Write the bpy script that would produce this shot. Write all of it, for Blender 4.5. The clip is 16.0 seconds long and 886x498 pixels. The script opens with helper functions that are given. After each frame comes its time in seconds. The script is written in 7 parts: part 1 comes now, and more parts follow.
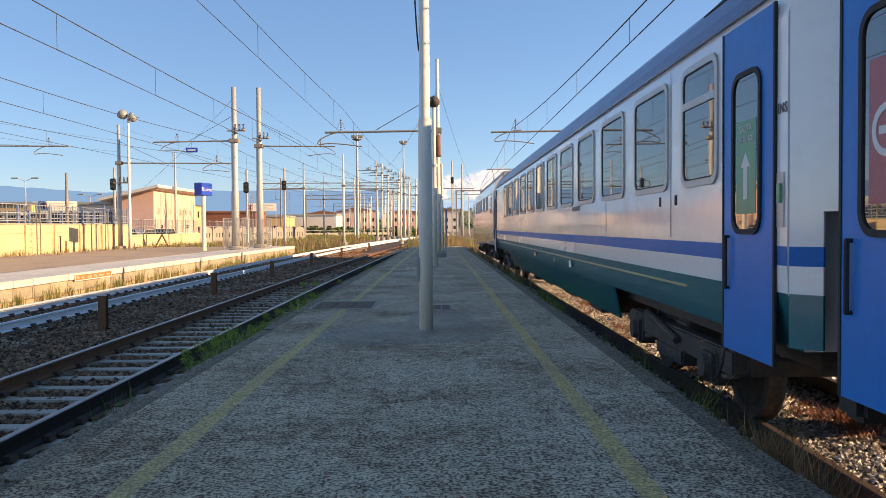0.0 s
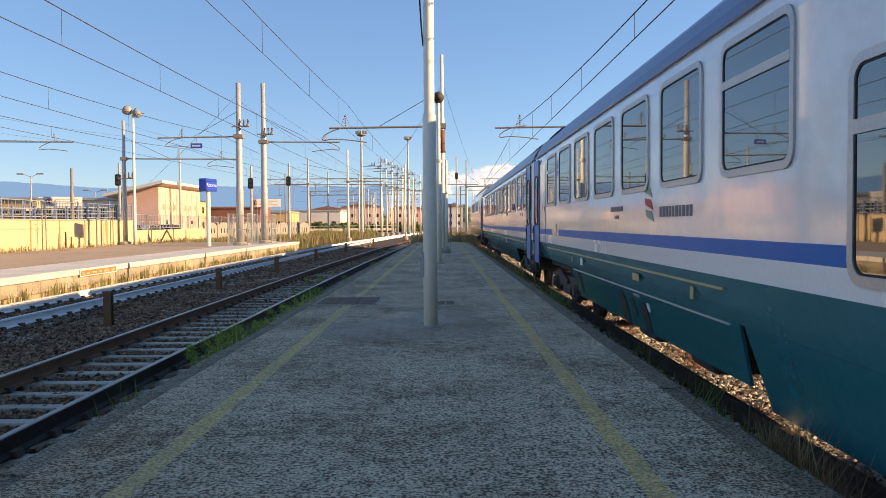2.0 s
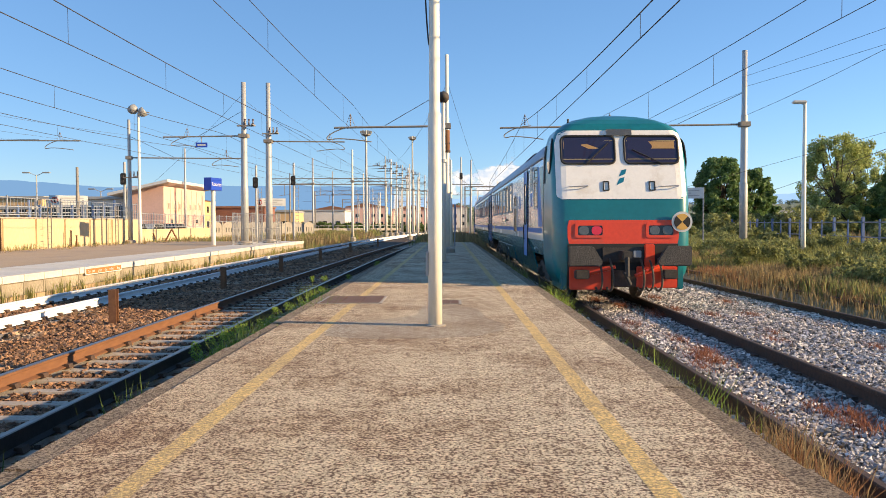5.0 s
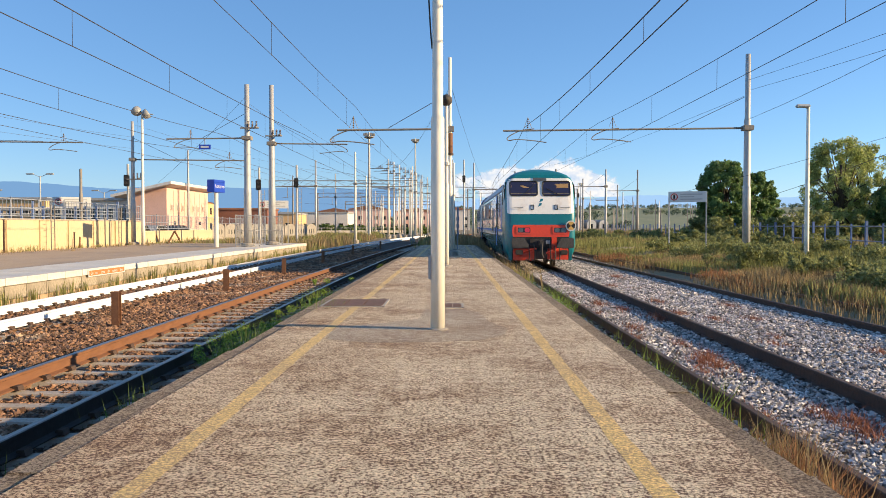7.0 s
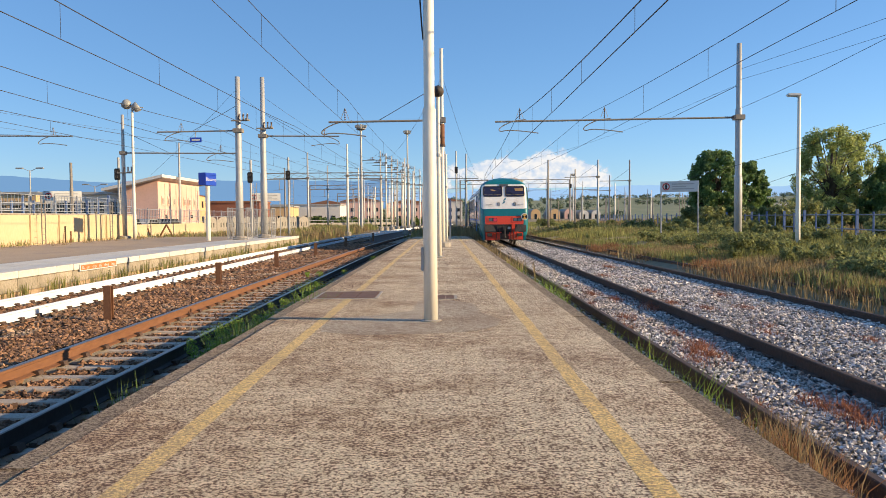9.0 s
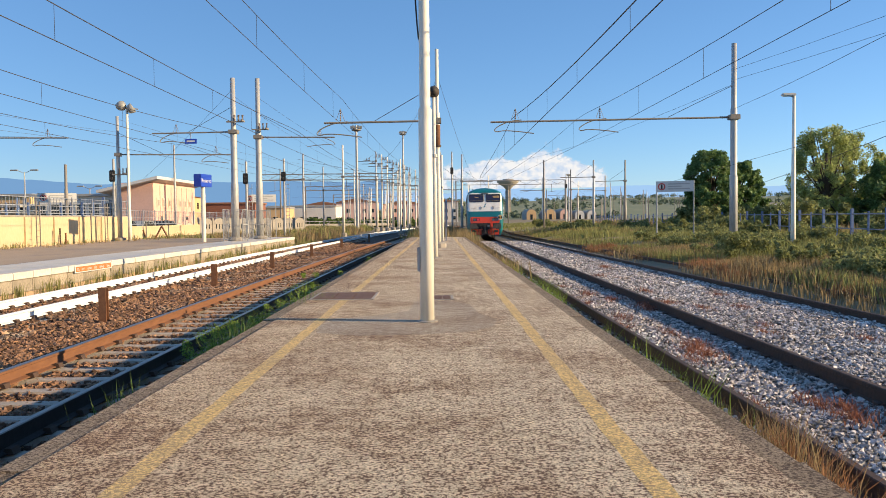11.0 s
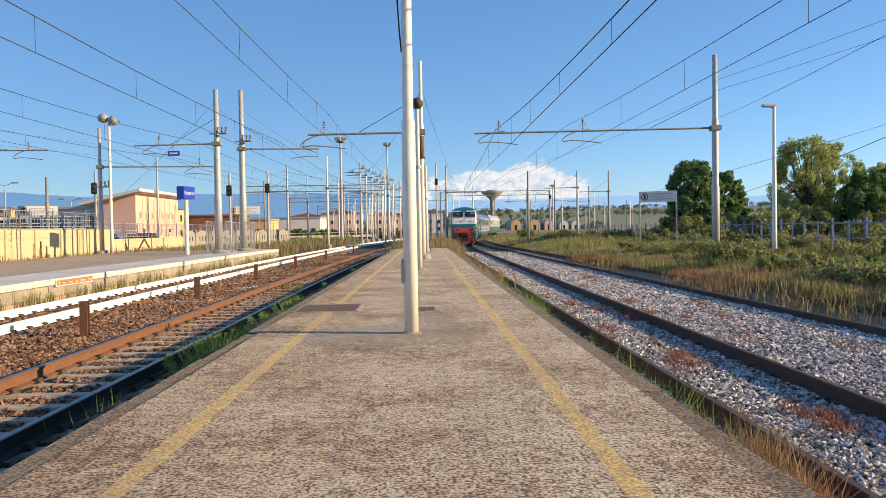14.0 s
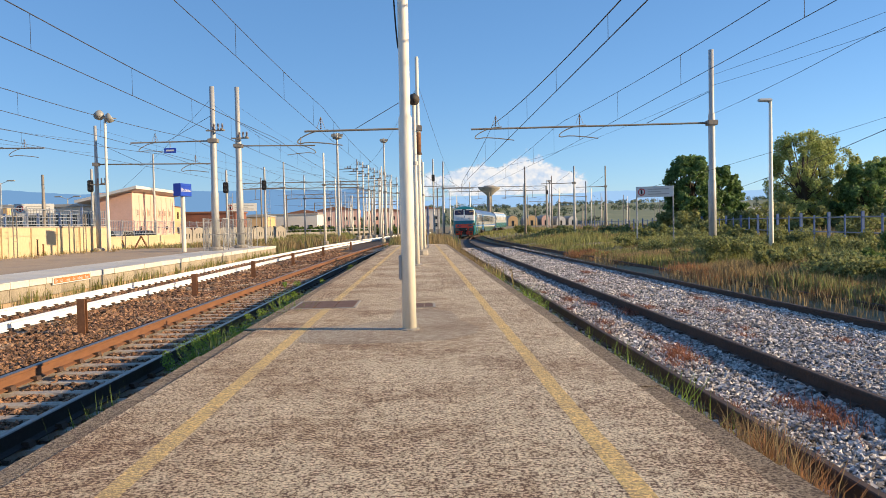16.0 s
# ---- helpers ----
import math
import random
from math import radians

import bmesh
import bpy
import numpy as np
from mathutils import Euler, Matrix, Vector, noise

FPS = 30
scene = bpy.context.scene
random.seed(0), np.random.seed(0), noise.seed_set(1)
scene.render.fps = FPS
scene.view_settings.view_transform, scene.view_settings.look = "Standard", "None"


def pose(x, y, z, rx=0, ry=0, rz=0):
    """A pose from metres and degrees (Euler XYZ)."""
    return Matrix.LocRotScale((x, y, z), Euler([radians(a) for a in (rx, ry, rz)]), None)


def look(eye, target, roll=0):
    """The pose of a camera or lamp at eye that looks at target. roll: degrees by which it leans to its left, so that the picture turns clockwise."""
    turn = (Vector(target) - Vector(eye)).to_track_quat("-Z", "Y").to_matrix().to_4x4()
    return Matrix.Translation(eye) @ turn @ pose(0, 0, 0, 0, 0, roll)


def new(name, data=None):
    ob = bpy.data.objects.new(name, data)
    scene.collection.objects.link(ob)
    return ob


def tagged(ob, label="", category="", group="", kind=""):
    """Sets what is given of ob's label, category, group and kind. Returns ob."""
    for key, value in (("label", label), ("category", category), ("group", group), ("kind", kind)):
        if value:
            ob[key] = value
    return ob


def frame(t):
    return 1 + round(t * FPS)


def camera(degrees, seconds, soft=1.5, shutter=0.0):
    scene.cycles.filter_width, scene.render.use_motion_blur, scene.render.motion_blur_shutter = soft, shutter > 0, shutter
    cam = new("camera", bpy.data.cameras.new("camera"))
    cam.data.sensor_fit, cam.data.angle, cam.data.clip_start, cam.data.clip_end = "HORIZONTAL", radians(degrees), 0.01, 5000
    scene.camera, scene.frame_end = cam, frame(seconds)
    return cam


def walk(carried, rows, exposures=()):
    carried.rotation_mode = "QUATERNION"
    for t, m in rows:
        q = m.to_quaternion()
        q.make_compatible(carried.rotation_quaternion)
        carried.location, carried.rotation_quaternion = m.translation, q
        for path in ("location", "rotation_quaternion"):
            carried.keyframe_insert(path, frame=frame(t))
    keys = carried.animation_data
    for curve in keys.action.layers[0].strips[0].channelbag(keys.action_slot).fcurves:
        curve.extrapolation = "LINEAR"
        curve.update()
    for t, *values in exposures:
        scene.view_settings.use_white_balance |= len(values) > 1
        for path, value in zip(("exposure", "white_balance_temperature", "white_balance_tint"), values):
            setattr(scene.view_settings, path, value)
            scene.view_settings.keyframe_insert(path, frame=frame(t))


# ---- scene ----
# Rows: seconds, place, pitch, turn to the left, lean.
cam = camera(59.2, 16.0, soft=0.8)
PATH = [
    (0, 0.011, -0.004, 1.283, -1.594, -0.193, -0.421),
    (0.5, 0.010, -0.009, 1.284, -1.592, -0.060, -0.406),
    (1, 0.010, -0.008, 1.283, -1.655, -0.000, -0.404),
    (1.5, 0.010, -0.004, 1.283, -1.843, 0.121, -0.404),
    (2, 0.010, -0.004, 1.283, -1.902, 0.123, -0.396),
    (2.5, 0.011, -0.003, 1.283, -1.835, 0.195, -0.374),
    (3, 0.007, -0.004, 1.279, -1.817, 0.126, -0.136),
    (3.5, 0.016, -0.007, 1.287, -1.878, 0.139, -0.025),
    (4, 0.006, 0.003, 1.264, -1.913, 0.233, -0.238),
    (6.5, 0.000, -0.005, 1.272, -1.744, 0.684, 0.020),
    (7, 0.000, 0.000, 1.280, -1.702, 0.623, -0.000),
    (7.5, 0.000, -0.000, 1.277, -1.778, 0.442, 0.019),
    (8, 0.006, 0.003, 1.277, -1.846, 0.389, -0.088),
    (8.5, 0.002, -0.001, 1.281, -2.204, 0.219, -0.357),
    (9, 0.003, 0.004, 1.282, -2.333, 0.099, -0.434),
    (11.5, -0.002, 0.025, 1.274, -2.227, -0.366, -0.714),
    (12, 0.001, 0.018, 1.276, -2.056, -0.605, -0.756),
    (12.5, -0.010, 0.028, 1.276, -1.863, -0.860, -0.646),
    (13, -0.001, 0.023, 1.283, -1.727, -1.070, -0.734),
    (13.5, 0.001, 0.025, 1.276, -1.562, -1.170, -0.834),
    (14, 0.011, 0.025, 1.282, -1.487, -1.324, -0.913),
    (14.5, 0.009, 0.026, 1.277, -1.537, -1.465, -0.936),
    (15, 0.010, 0.028, 1.283, -1.650, -1.586, -1.018),
    (15.5, 0.011, 0.010, 1.278, -1.611, -1.573, -1.114),
    (16, 0.007, 0.012, 1.284, -1.785, -1.522, -1.179),
]
walk(cam, [(t, pose(x, y, z, 90 + p, 0, w) @ pose(0, 0, 0, 0, 0, r)) for t, x, y, z, p, w, r in PATH],
     [(0, 0.97, 7300, 19), (2.8, 0.97, 7300, 19), (3.6, 0.97, 6900, 14), (4.6, 0.94, 6600, 12), (6.5, 0.86, 6300, 11), (8.0, 0.73, 6250, 11), (16.0, 0.70, 6200, 11)])

# ---- world and light ----
SUN_EL, SUN_AZ = 17.0, 101.5          # degrees; azimuth clockwise from +y
world = bpy.data.worlds.new("world")
scene.world = world
world.use_nodes = True
wn = world.node_tree.nodes
sky = wn.new("ShaderNodeTexSky")
sky.sky_type = "NISHITA"
sky.sun_disc = False
sky.sun_elevation, sky.sun_rotation = radians(SUN_EL), radians(-SUN_AZ)
sky.air_density, sky.dust_density, sky.ozone_density = 1.0, 0.15, 4.0
sky.altitude = 900
wn["Background"].inputs["Strength"].default_value = 0.10
# summer haze evens the clear sky's blue between horizon and zenith
haze = wn.new("ShaderNodeMix")
haze.data_type = "RGBA"
haze.inputs[0].default_value = 0.30
haze.inputs[7].default_value = (0.95, 2.5, 4.9, 1)
world.node_tree.links.new(sky.outputs[0], haze.inputs[6])
world.node_tree.links.new(haze.outputs[2], wn["Background"].inputs["Color"])
sun = new("sun", bpy.data.lights.new("sun", "SUN"))
sun.data.energy, sun.data.angle, sun.data.color = 5.0, radians(0.5), (1.0, 0.74, 0.42)
sun_dir = Vector((math.sin(radians(SUN_AZ)) * math.cos(radians(SUN_EL)), math.cos(radians(SUN_AZ)) * math.cos(radians(SUN_EL)), math.sin(radians(SUN_EL))))
sun.matrix_world = look(sun_dir * 200, (0, 0, 0))


# ---- materials ----
def mat(name, a, b=None, rough=0.7, metal=0.0, scale=3.0, fine=40.0, bump=0.0, bump_scale=None, coat=0.0, spread=0.0, ior=None, c=None, stretch=(1, 1, 1), sharp=0.2):
    """Two colours mixed by coarse and fine noise, a third in stains, a bump, and a spread of brightness from object to object."""
    m = bpy.data.materials.new(name)
    m.use_nodes = True
    n, l = m.node_tree.nodes, m.node_tree.links
    bs = n["Principled BSDF"]
    b = b or tuple(v * 0.8 for v in a)
    tc = n.new("ShaderNodeTexCoord")
    mp = n.new("ShaderNodeMapping")
    mp.inputs["Scale"].default_value = stretch
    l.new(tc.outputs["Object"], mp.inputs["Vector"])

    def noise_at(s, detail=4.0, rough_=0.6):
        t = n.new("ShaderNodeTexNoise")
        t.inputs["Scale"].default_value, t.inputs["Detail"].default_value, t.inputs["Roughness"].default_value = s, detail, rough_
        l.new(mp.outputs[0], t.inputs["Vector"])
        return t.outputs["Fac"]

    def ramp(src, lo, hi):
        r = n.new("ShaderNodeMapRange")
        r.inputs["From Min"].default_value, r.inputs["From Max"].default_value = lo, hi
        l.new(src, r.inputs["Value"])
        return r.outputs[0]

    def mix(f, x, y, kind="MIX"):
        k = n.new("ShaderNodeMix")
        k.data_type, k.blend_type = "RGBA", kind
        for sock, v in ((k.inputs[0], f), (k.inputs[6], x), (k.inputs[7], y)):
            if isinstance(v, (int, float)):
                sock.default_value = v
            elif isinstance(v, tuple):
                sock.default_value = (*v, 1)
            else:
                l.new(v, sock)
        return k.outputs[2]
    f1, f2 = noise_at(scale), noise_at(fine, 3.0)
    col = mix(ramp(f2, 0.5 - sharp, 0.5 + sharp), a, b)
    col = mix(ramp(f1, 0.38, 0.68), col, mix(0.55, col, b))
    if c:
        col = mix(ramp(noise_at(scale * 0.55, 6.0, 0.7), 0.55, 0.72), col, c)
    if spread:
        oi = n.new("ShaderNodeObjectInfo")
        isl = n.new("ShaderNodeNewGeometry")
        ad = n.new("ShaderNodeMath")
        ad.operation = "ADD"
        l.new(oi.outputs["Random"], ad.inputs[0])
        l.new(isl.outputs["Random Per Island"], ad.inputs[1])
        fr = n.new("ShaderNodeMath")
        fr.operation = "FRACT"
        l.new(ad.outputs[0], fr.inputs[0])
        mr = n.new("ShaderNodeMapRange")
        mr.inputs["To Min"].default_value, mr.inputs["To Max"].default_value = 1 - spread, 1 + spread
        l.new(fr.outputs[0], mr.inputs["Value"])
        hv = n.new("ShaderNodeHueSaturation")
        l.new(mr.outputs[0], hv.inputs["Value"])
        l.new(col, hv.inputs["Color"])
        col = hv.outputs[0]
    l.new(col, bs.inputs["Base Color"])
    rr = n.new("ShaderNodeMapRange")
    rr.inputs["To Min"].default_value, rr.inputs["To Max"].default_value = max(rough - min(0.06, rough * 0.3), 0.01), min(rough + min(0.08, rough * 0.3), 1)
    l.new(f1, rr.inputs["Value"])
    l.new(rr.outputs[0], bs.inputs["Roughness"])
    bs.inputs["Metallic"].default_value = metal
    bs.inputs["Coat Weight"].default_value = coat
    bs.inputs["Coat Roughness"].default_value = 0.06
    if ior:
        bs.inputs["IOR"].default_value = ior
    if bump:
        bp = n.new("ShaderNodeBump")
        bp.inputs["Strength"].default_value, bp.inputs["Distance"].default_value = min(bump, 1), 0.02 * max(bump, 1)
        l.new(noise_at(bump_scale or fine, 5.0), bp.inputs["Height"])
        l.new(bp.outputs[0], bs.inputs["Normal"])
    return m


def glow(name, colour, strength):
    m = mat(name, colour, rough=0.3)
    bs = m.node_tree.nodes["Principled BSDF"]
    bs.inputs["Emission Color"].default_value = (*colour, 1)
    bs.inputs["Emission Strength"].default_value = strength
    return m


M = dict(
    platform_left=mat("pale_paving", (0.52, 0.385, 0.25), (0.42, 0.30, 0.19), 0.9, scale=0.6, fine=12, bump=0.3, c=(0.34, 0.25, 0.18)),
    coping=mat("pale_coping_stone", (0.72, 0.68, 0.60), (0.60, 0.55, 0.47), 0.85, scale=0.9, fine=14, bump=0.2, c=(0.58, 0.50, 0.40), spread=0.06),
    wall_stone=mat("platform_wall_stone", (0.44, 0.38, 0.29), (0.26, 0.22, 0.16), 0.92, scale=1.1, fine=14, bump=0.6, bump_scale=12, c=(0.20, 0.18, 0.13), spread=0.15),
    earth=mat("earth", (0.30, 0.23, 0.14), (0.19, 0.15, 0.085), 0.95, scale=0.25, fine=3, bump=0.6, bump_scale=6, c=(0.20, 0.19, 0.08)),
    # the beds are near black: shade between the stones is painted in
    bed_brown=mat("gap_shade_brown", (0.10, 0.058, 0.036), (0.045, 0.028, 0.018), 0.95, scale=1.5, fine=25, bump=1.0, bump_scale=22),
    bed_grey=mat("gap_shade_grey", (0.15, 0.125, 0.11), (0.07, 0.058, 0.05), 0.95, scale=1.5, fine=25, bump=1.0, bump_scale=22),
    stone_brown=mat("stone_brown", (0.31, 0.175, 0.095), (0.13, 0.068, 0.04), 0.9, scale=0.9, fine=8, spread=0.75, c=(0.42, 0.36, 0.28)),
    stone_grey=mat("stone_grey", (0.58, 0.55, 0.53), (0.27, 0.235, 0.21), 0.85, scale=1.6, fine=8, spread=0.85, c=(0.27, 0.17, 0.115)),
    sleeper=mat("sleeper_concrete", (0.52, 0.45, 0.37), (0.36, 0.30, 0.24), 0.9, scale=2, fine=30, bump=0.3, spread=0.12, c=(0.26, 0.17, 0.12)),
    rust=mat("rail_rust", (0.23, 0.105, 0.045), (0.15, 0.065, 0.03), 0.8, scale=1.2, fine=18, bump=0.2, stretch=(1, 0.2, 1)),
    rust_dark=mat("dark_rust", (0.10, 0.055, 0.035), (0.055, 0.035, 0.025), 0.75, scale=2, fine=18, bump=0.25),
    # dark copy for the near rail, the platform's shade painted into it
    shaded_rail=mat("shaded_dark_rail", (0.035, 0.026, 0.022), (0.02, 0.016, 0.014), 0.6, scale=2, fine=18, bump=0.25),
    railhead=mat("rail_running_surface", (0.30, 0.27, 0.25), (0.20, 0.16, 0.14), 0.35, metal=0.8, scale=2, fine=30, stretch=(1, 0.1, 1)),
    white_rail=mat("white_painted_rail", (0.86, 0.86, 0.85), (0.74, 0.72, 0.69), 0.7, scale=2, fine=20),
    pole=mat("pole_grey_paint", (0.80, 0.75, 0.64), (0.70, 0.65, 0.54), 0.5, scale=1.2, fine=20, bump=0.08, c=(0.62, 0.55, 0.43), stretch=(1, 1, 0.25)),
    galv=mat("galvanised_steel", (0.47, 0.47, 0.46), (0.36, 0.36, 0.35), 0.55, metal=0.2, scale=1.5, fine=15, c=(0.33, 0.29, 0.24), stretch=(1, 1, 0.3)),
    lattice=mat("mast_steel", (0.30, 0.27, 0.23), (0.21, 0.185, 0.155), 0.65, scale=1.5, fine=15, stretch=(1, 1, 0.3)),
    wire=mat("wire_copper", (0.085, 0.075, 0.07), (0.05, 0.045, 0.04), 0.6, metal=0.3),
    insul=mat("insulator_brown", (0.16, 0.10, 0.07), (0.10, 0.06, 0.04), 0.3),
    black=mat("black_rubber", (0.022, 0.021, 0.02), (0.012, 0.012, 0.012), 0.7, scale=4, fine=30),
    dark=mat("dark_underframe", (0.065, 0.055, 0.048), (0.03, 0.027, 0.025), 0.75, scale=3, fine=25, bump=0.3, c=(0.10, 0.065, 0.04)),
    wheel=mat("wheel_steel", (0.16, 0.13, 0.11), (0.08, 0.065, 0.055), 0.55, metal=0.5, scale=4, fine=25),
    teal=mat("teal_paint", (0.010, 0.155, 0.185), (0.008, 0.128, 0.155), 0.22, scale=0.8, fine=9, coat=0.5, bump=0.03, bump_scale=2.6, c=(0.02, 0.175, 0.20)),
    teal_worn=mat("teal_paint_worn", (0.008, 0.17, 0.20), (0.007, 0.138, 0.165), 0.30, scale=1.2, fine=10, coat=0.35, bump=0.04, bump_scale=3, c=(0.03, 0.17, 0.19)),
    train_white=mat("grey_white_coach_paint", (0.74, 0.74, 0.74), (0.67, 0.67, 0.67), 0.14, scale=0.8, fine=7, coat=0.6, bump=0.075, bump_scale=2.6, c=(0.61, 0.57, 0.53)),
    mask_white=mat("white_front_paint", (0.84, 0.82, 0.77), (0.77, 0.75, 0.70), 0.45, scale=1.6, fine=12, coat=0.2, c=(0.58, 0.52, 0.44)),
    stripe_white=mat("white_stripe_paint", (0.80, 0.79, 0.77), (0.73, 0.72, 0.70), 0.25, coat=0.5, scale=1),
    stripe_blue=mat("blue_stripe_paint", (0.004, 0.14, 0.44), (0.003, 0.115, 0.37), 0.4, ior=1.25, scale=1),
    door_blue=mat("blue_door_paint", (0.001, 0.185, 0.56), (0.001, 0.155, 0.48), 0.34, ior=1.3, scale=1.2, fine=8, bump=0.03, bump_scale=3),
    roof_blue=mat("blue_grey_roof_paint", (0.055, 0.105, 0.25), (0.045, 0.085, 0.20), 0.4, coat=0.2, scale=0.9, fine=8, bump=0.05, bump_scale=3, c=(0.07, 0.10, 0.19)),
    red=mat("red_front_paint", (0.78, 0.07, 0.022), (0.68, 0.055, 0.018), 0.4, scale=2, fine=14, coat=0.2, c=(0.56, 0.10, 0.06)),
    alu=mat("aluminium_frame", (0.50, 0.50, 0.50), (0.40, 0.40, 0.40), 0.4, metal=0.6, scale=3),
    glass=mat("coach_glass", (0.018, 0.022, 0.022), (0.014, 0.017, 0.018), 0.02, ior=2.7, scale=1, fine=4, bump=0.015, bump_scale=1.0),
    cab_glass=mat("cab_glass", (0.030, 0.024, 0.055), (0.022, 0.018, 0.042), 0.04, ior=1.7, scale=1),
    lens=mat("lamp_lens", (0.12, 0.125, 0.12), (0.08, 0.082, 0.08), 0.12, coat=0.6, scale=8),
    lens_red=glow("red_lamp_lens", (0.62, 0.03, 0.06), 0.12),
    blind=mat("cab_blind", (0.42, 0.26, 0.11), (0.34, 0.20, 0.08), 0.7, scale=4),
    yellow_wall=mat("yellow_plaster", (0.62, 0.49, 0.31), (0.54, 0.42, 0.255), 0.9, scale=0.5, fine=8, bump=0.15, c=(0.60, 0.46, 0.29), stretch=(1, 1, 0.5)),
    pink=mat("salmon_plaster", (0.80, 0.51, 0.41), (0.72, 0.45, 0.36), 0.9, scale=0.4, fine=6, c=(0.62, 0.40, 0.29)),
    maroon=mat("dark_red_plaster", (0.28, 0.12, 0.08), (0.21, 0.09, 0.06), 0.85, scale=0.5, fine=6),
    orange=mat("orange_plaster", (0.72, 0.48, 0.24), (0.62, 0.40, 0.20), 0.9, scale=0.4, fine=5),
    white_wall=mat("white_plaster", (0.74, 0.71, 0.66), (0.60, 0.57, 0.52), 0.9, scale=0.3, fine=5, c=(0.50, 0.46, 0.40)),
    roof_tile=mat("clay_roof", (0.34, 0.16, 0.09), (0.22, 0.11, 0.07), 0.9, scale=0.5, fine=5),
    grey_metal=mat("grey_sheet_metal", (0.42, 0.42, 0.41), (0.33, 0.33, 0.32), 0.6, scale=1, fine=8),
    concrete=mat("concrete", (0.40, 0.37, 0.32), (0.30, 0.27, 0.23), 0.9, scale=0.6, fine=8, bump=0.2),
    window_dark=mat("dark_window", (0.03, 0.035, 0.04), (0.02, 0.025, 0.03), 0.1, scale=1),
    sign_blue=mat("blue_sign_face", (0.02, 0.07, 0.50), (0.018, 0.06, 0.42), 0.4, scale=2),
    sign_white=mat("white_sign_face", (0.66, 0.66, 0.64), (0.58, 0.58, 0.56), 0.5, scale=2),
    sign_red=mat("red_sign_face", (0.55, 0.04, 0.03), (0.45, 0.03, 0.025), 0.5),
    sign_orange=mat("orange_sign_face", (0.78, 0.20, 0.05), (0.66, 0.16, 0.05), 0.6),
    fence_blue=mat("blue_fence_paint", (0.13, 0.20, 0.38), (0.10, 0.15, 0.28), 0.6, scale=2, fine=12, spread=0.15),
    fence_grey=mat("grey_fence_paint", (0.30, 0.32, 0.36), (0.22, 0.24, 0.28), 0.6, scale=2, fine=12),
    leaf_dark=mat("dark_leaf", (0.20, 0.30, 0.10), (0.12, 0.20, 0.065), 0.6, scale=0.4, fine=3, spread=0.45),
    leaf_olive=mat("olive_leaf", (0.46, 0.48, 0.17), (0.30, 0.36, 0.11), 0.6, scale=0.3, fine=3, spread=0.4),
    bark=mat("bark", (0.10, 0.075, 0.05), (0.06, 0.045, 0.03), 0.9, scale=3, fine=20, bump=0.6, stretch=(1, 1, 0.3)),
    grass=mat("green_grass", (0.33, 0.32, 0.11), (0.20, 0.21, 0.065), 0.7, scale=0.15, fine=2, spread=0.4),
    weed=mat("weed_leaf", (0.16, 0.23, 0.06), (0.10, 0.15, 0.035), 0.6, scale=0.8, fine=4, spread=0.35),
    straw=mat("dry_grass", (0.40, 0.305, 0.15), (0.26, 0.19, 0.095), 0.8, scale=0.2, fine=2, spread=0.4),
    red_weed=mat("reddish_weed", (0.36, 0.16, 0.095), (0.24, 0.10, 0.065), 0.8, scale=1, fine=4, spread=0.35),
    fresh_grass=mat("fresh_grass", (0.30, 0.40, 0.07), (0.20, 0.29, 0.05), 0.65, scale=0.8, fine=4, spread=0.4),
    brown_weed=mat("dry_brown_weed", (0.36, 0.20, 0.10), (0.24, 0.12, 0.06), 0.85, scale=1, fine=4, spread=0.4),
    shrub=mat("shrub_leaf", (0.29, 0.30, 0.11), (0.19, 0.21, 0.075), 0.7, scale=0.25, fine=2, spread=0.45),
    # far greens are paler and greyer: aerial haze is put into the colour
    far_wood=mat("far_woods", (0.16, 0.20, 0.12), (0.10, 0.135, 0.09), 0.9, scale=0.02, fine=0.15, c=(0.26, 0.25, 0.15), spread=0.3),
    far_field=mat("far_field", (0.26, 0.26, 0.15), (0.15, 0.185, 0.10), 0.95, scale=0.012, fine=0.08, c=(0.34, 0.29, 0.18)),
    iron_cover=mat("rusted_cover", (0.20, 0.105, 0.065), (0.13, 0.07, 0.045), 0.8, scale=4, fine=30, bump=0.3),
    lamp_grey=mat("lamp_housing", (0.34, 0.34, 0.32), (0.26, 0.26, 0.25), 0.45, scale=3),
    lamp_glass=mat("lamp_glass", (0.60, 0.60, 0.58), (0.52, 0.52, 0.50), 0.15, scale=3),
    crate=mat("crossing_crate_timber", (0.22, 0.13, 0.08), (0.14, 0.085, 0.05), 0.85, scale=3, fine=20),
)




def leafy(*names, share=0.45):
    """Thin leaves let light through."""
    for name in names:
        n, l = M[name].node_tree.nodes, M[name].node_tree.links
        bs, out = n["Principled BSDF"], n["Material Output"]
        tl, mx = n.new("ShaderNodeBsdfTranslucent"), n.new("ShaderNodeMixShader")
        mx.inputs[0].default_value = share
        l.new(bs.inputs["Base Color"].links[0].from_socket, tl.inputs["Color"])
        l.new(bs.outputs[0], mx.inputs[1])
        l.new(tl.outputs[0], mx.inputs[2])
        l.new(mx.outputs[0], out.inputs["Surface"])


leafy("leaf_dark", "leaf_olive", "grass", "weed", "straw", "red_weed", "brown_weed", "fresh_grass", "shrub")


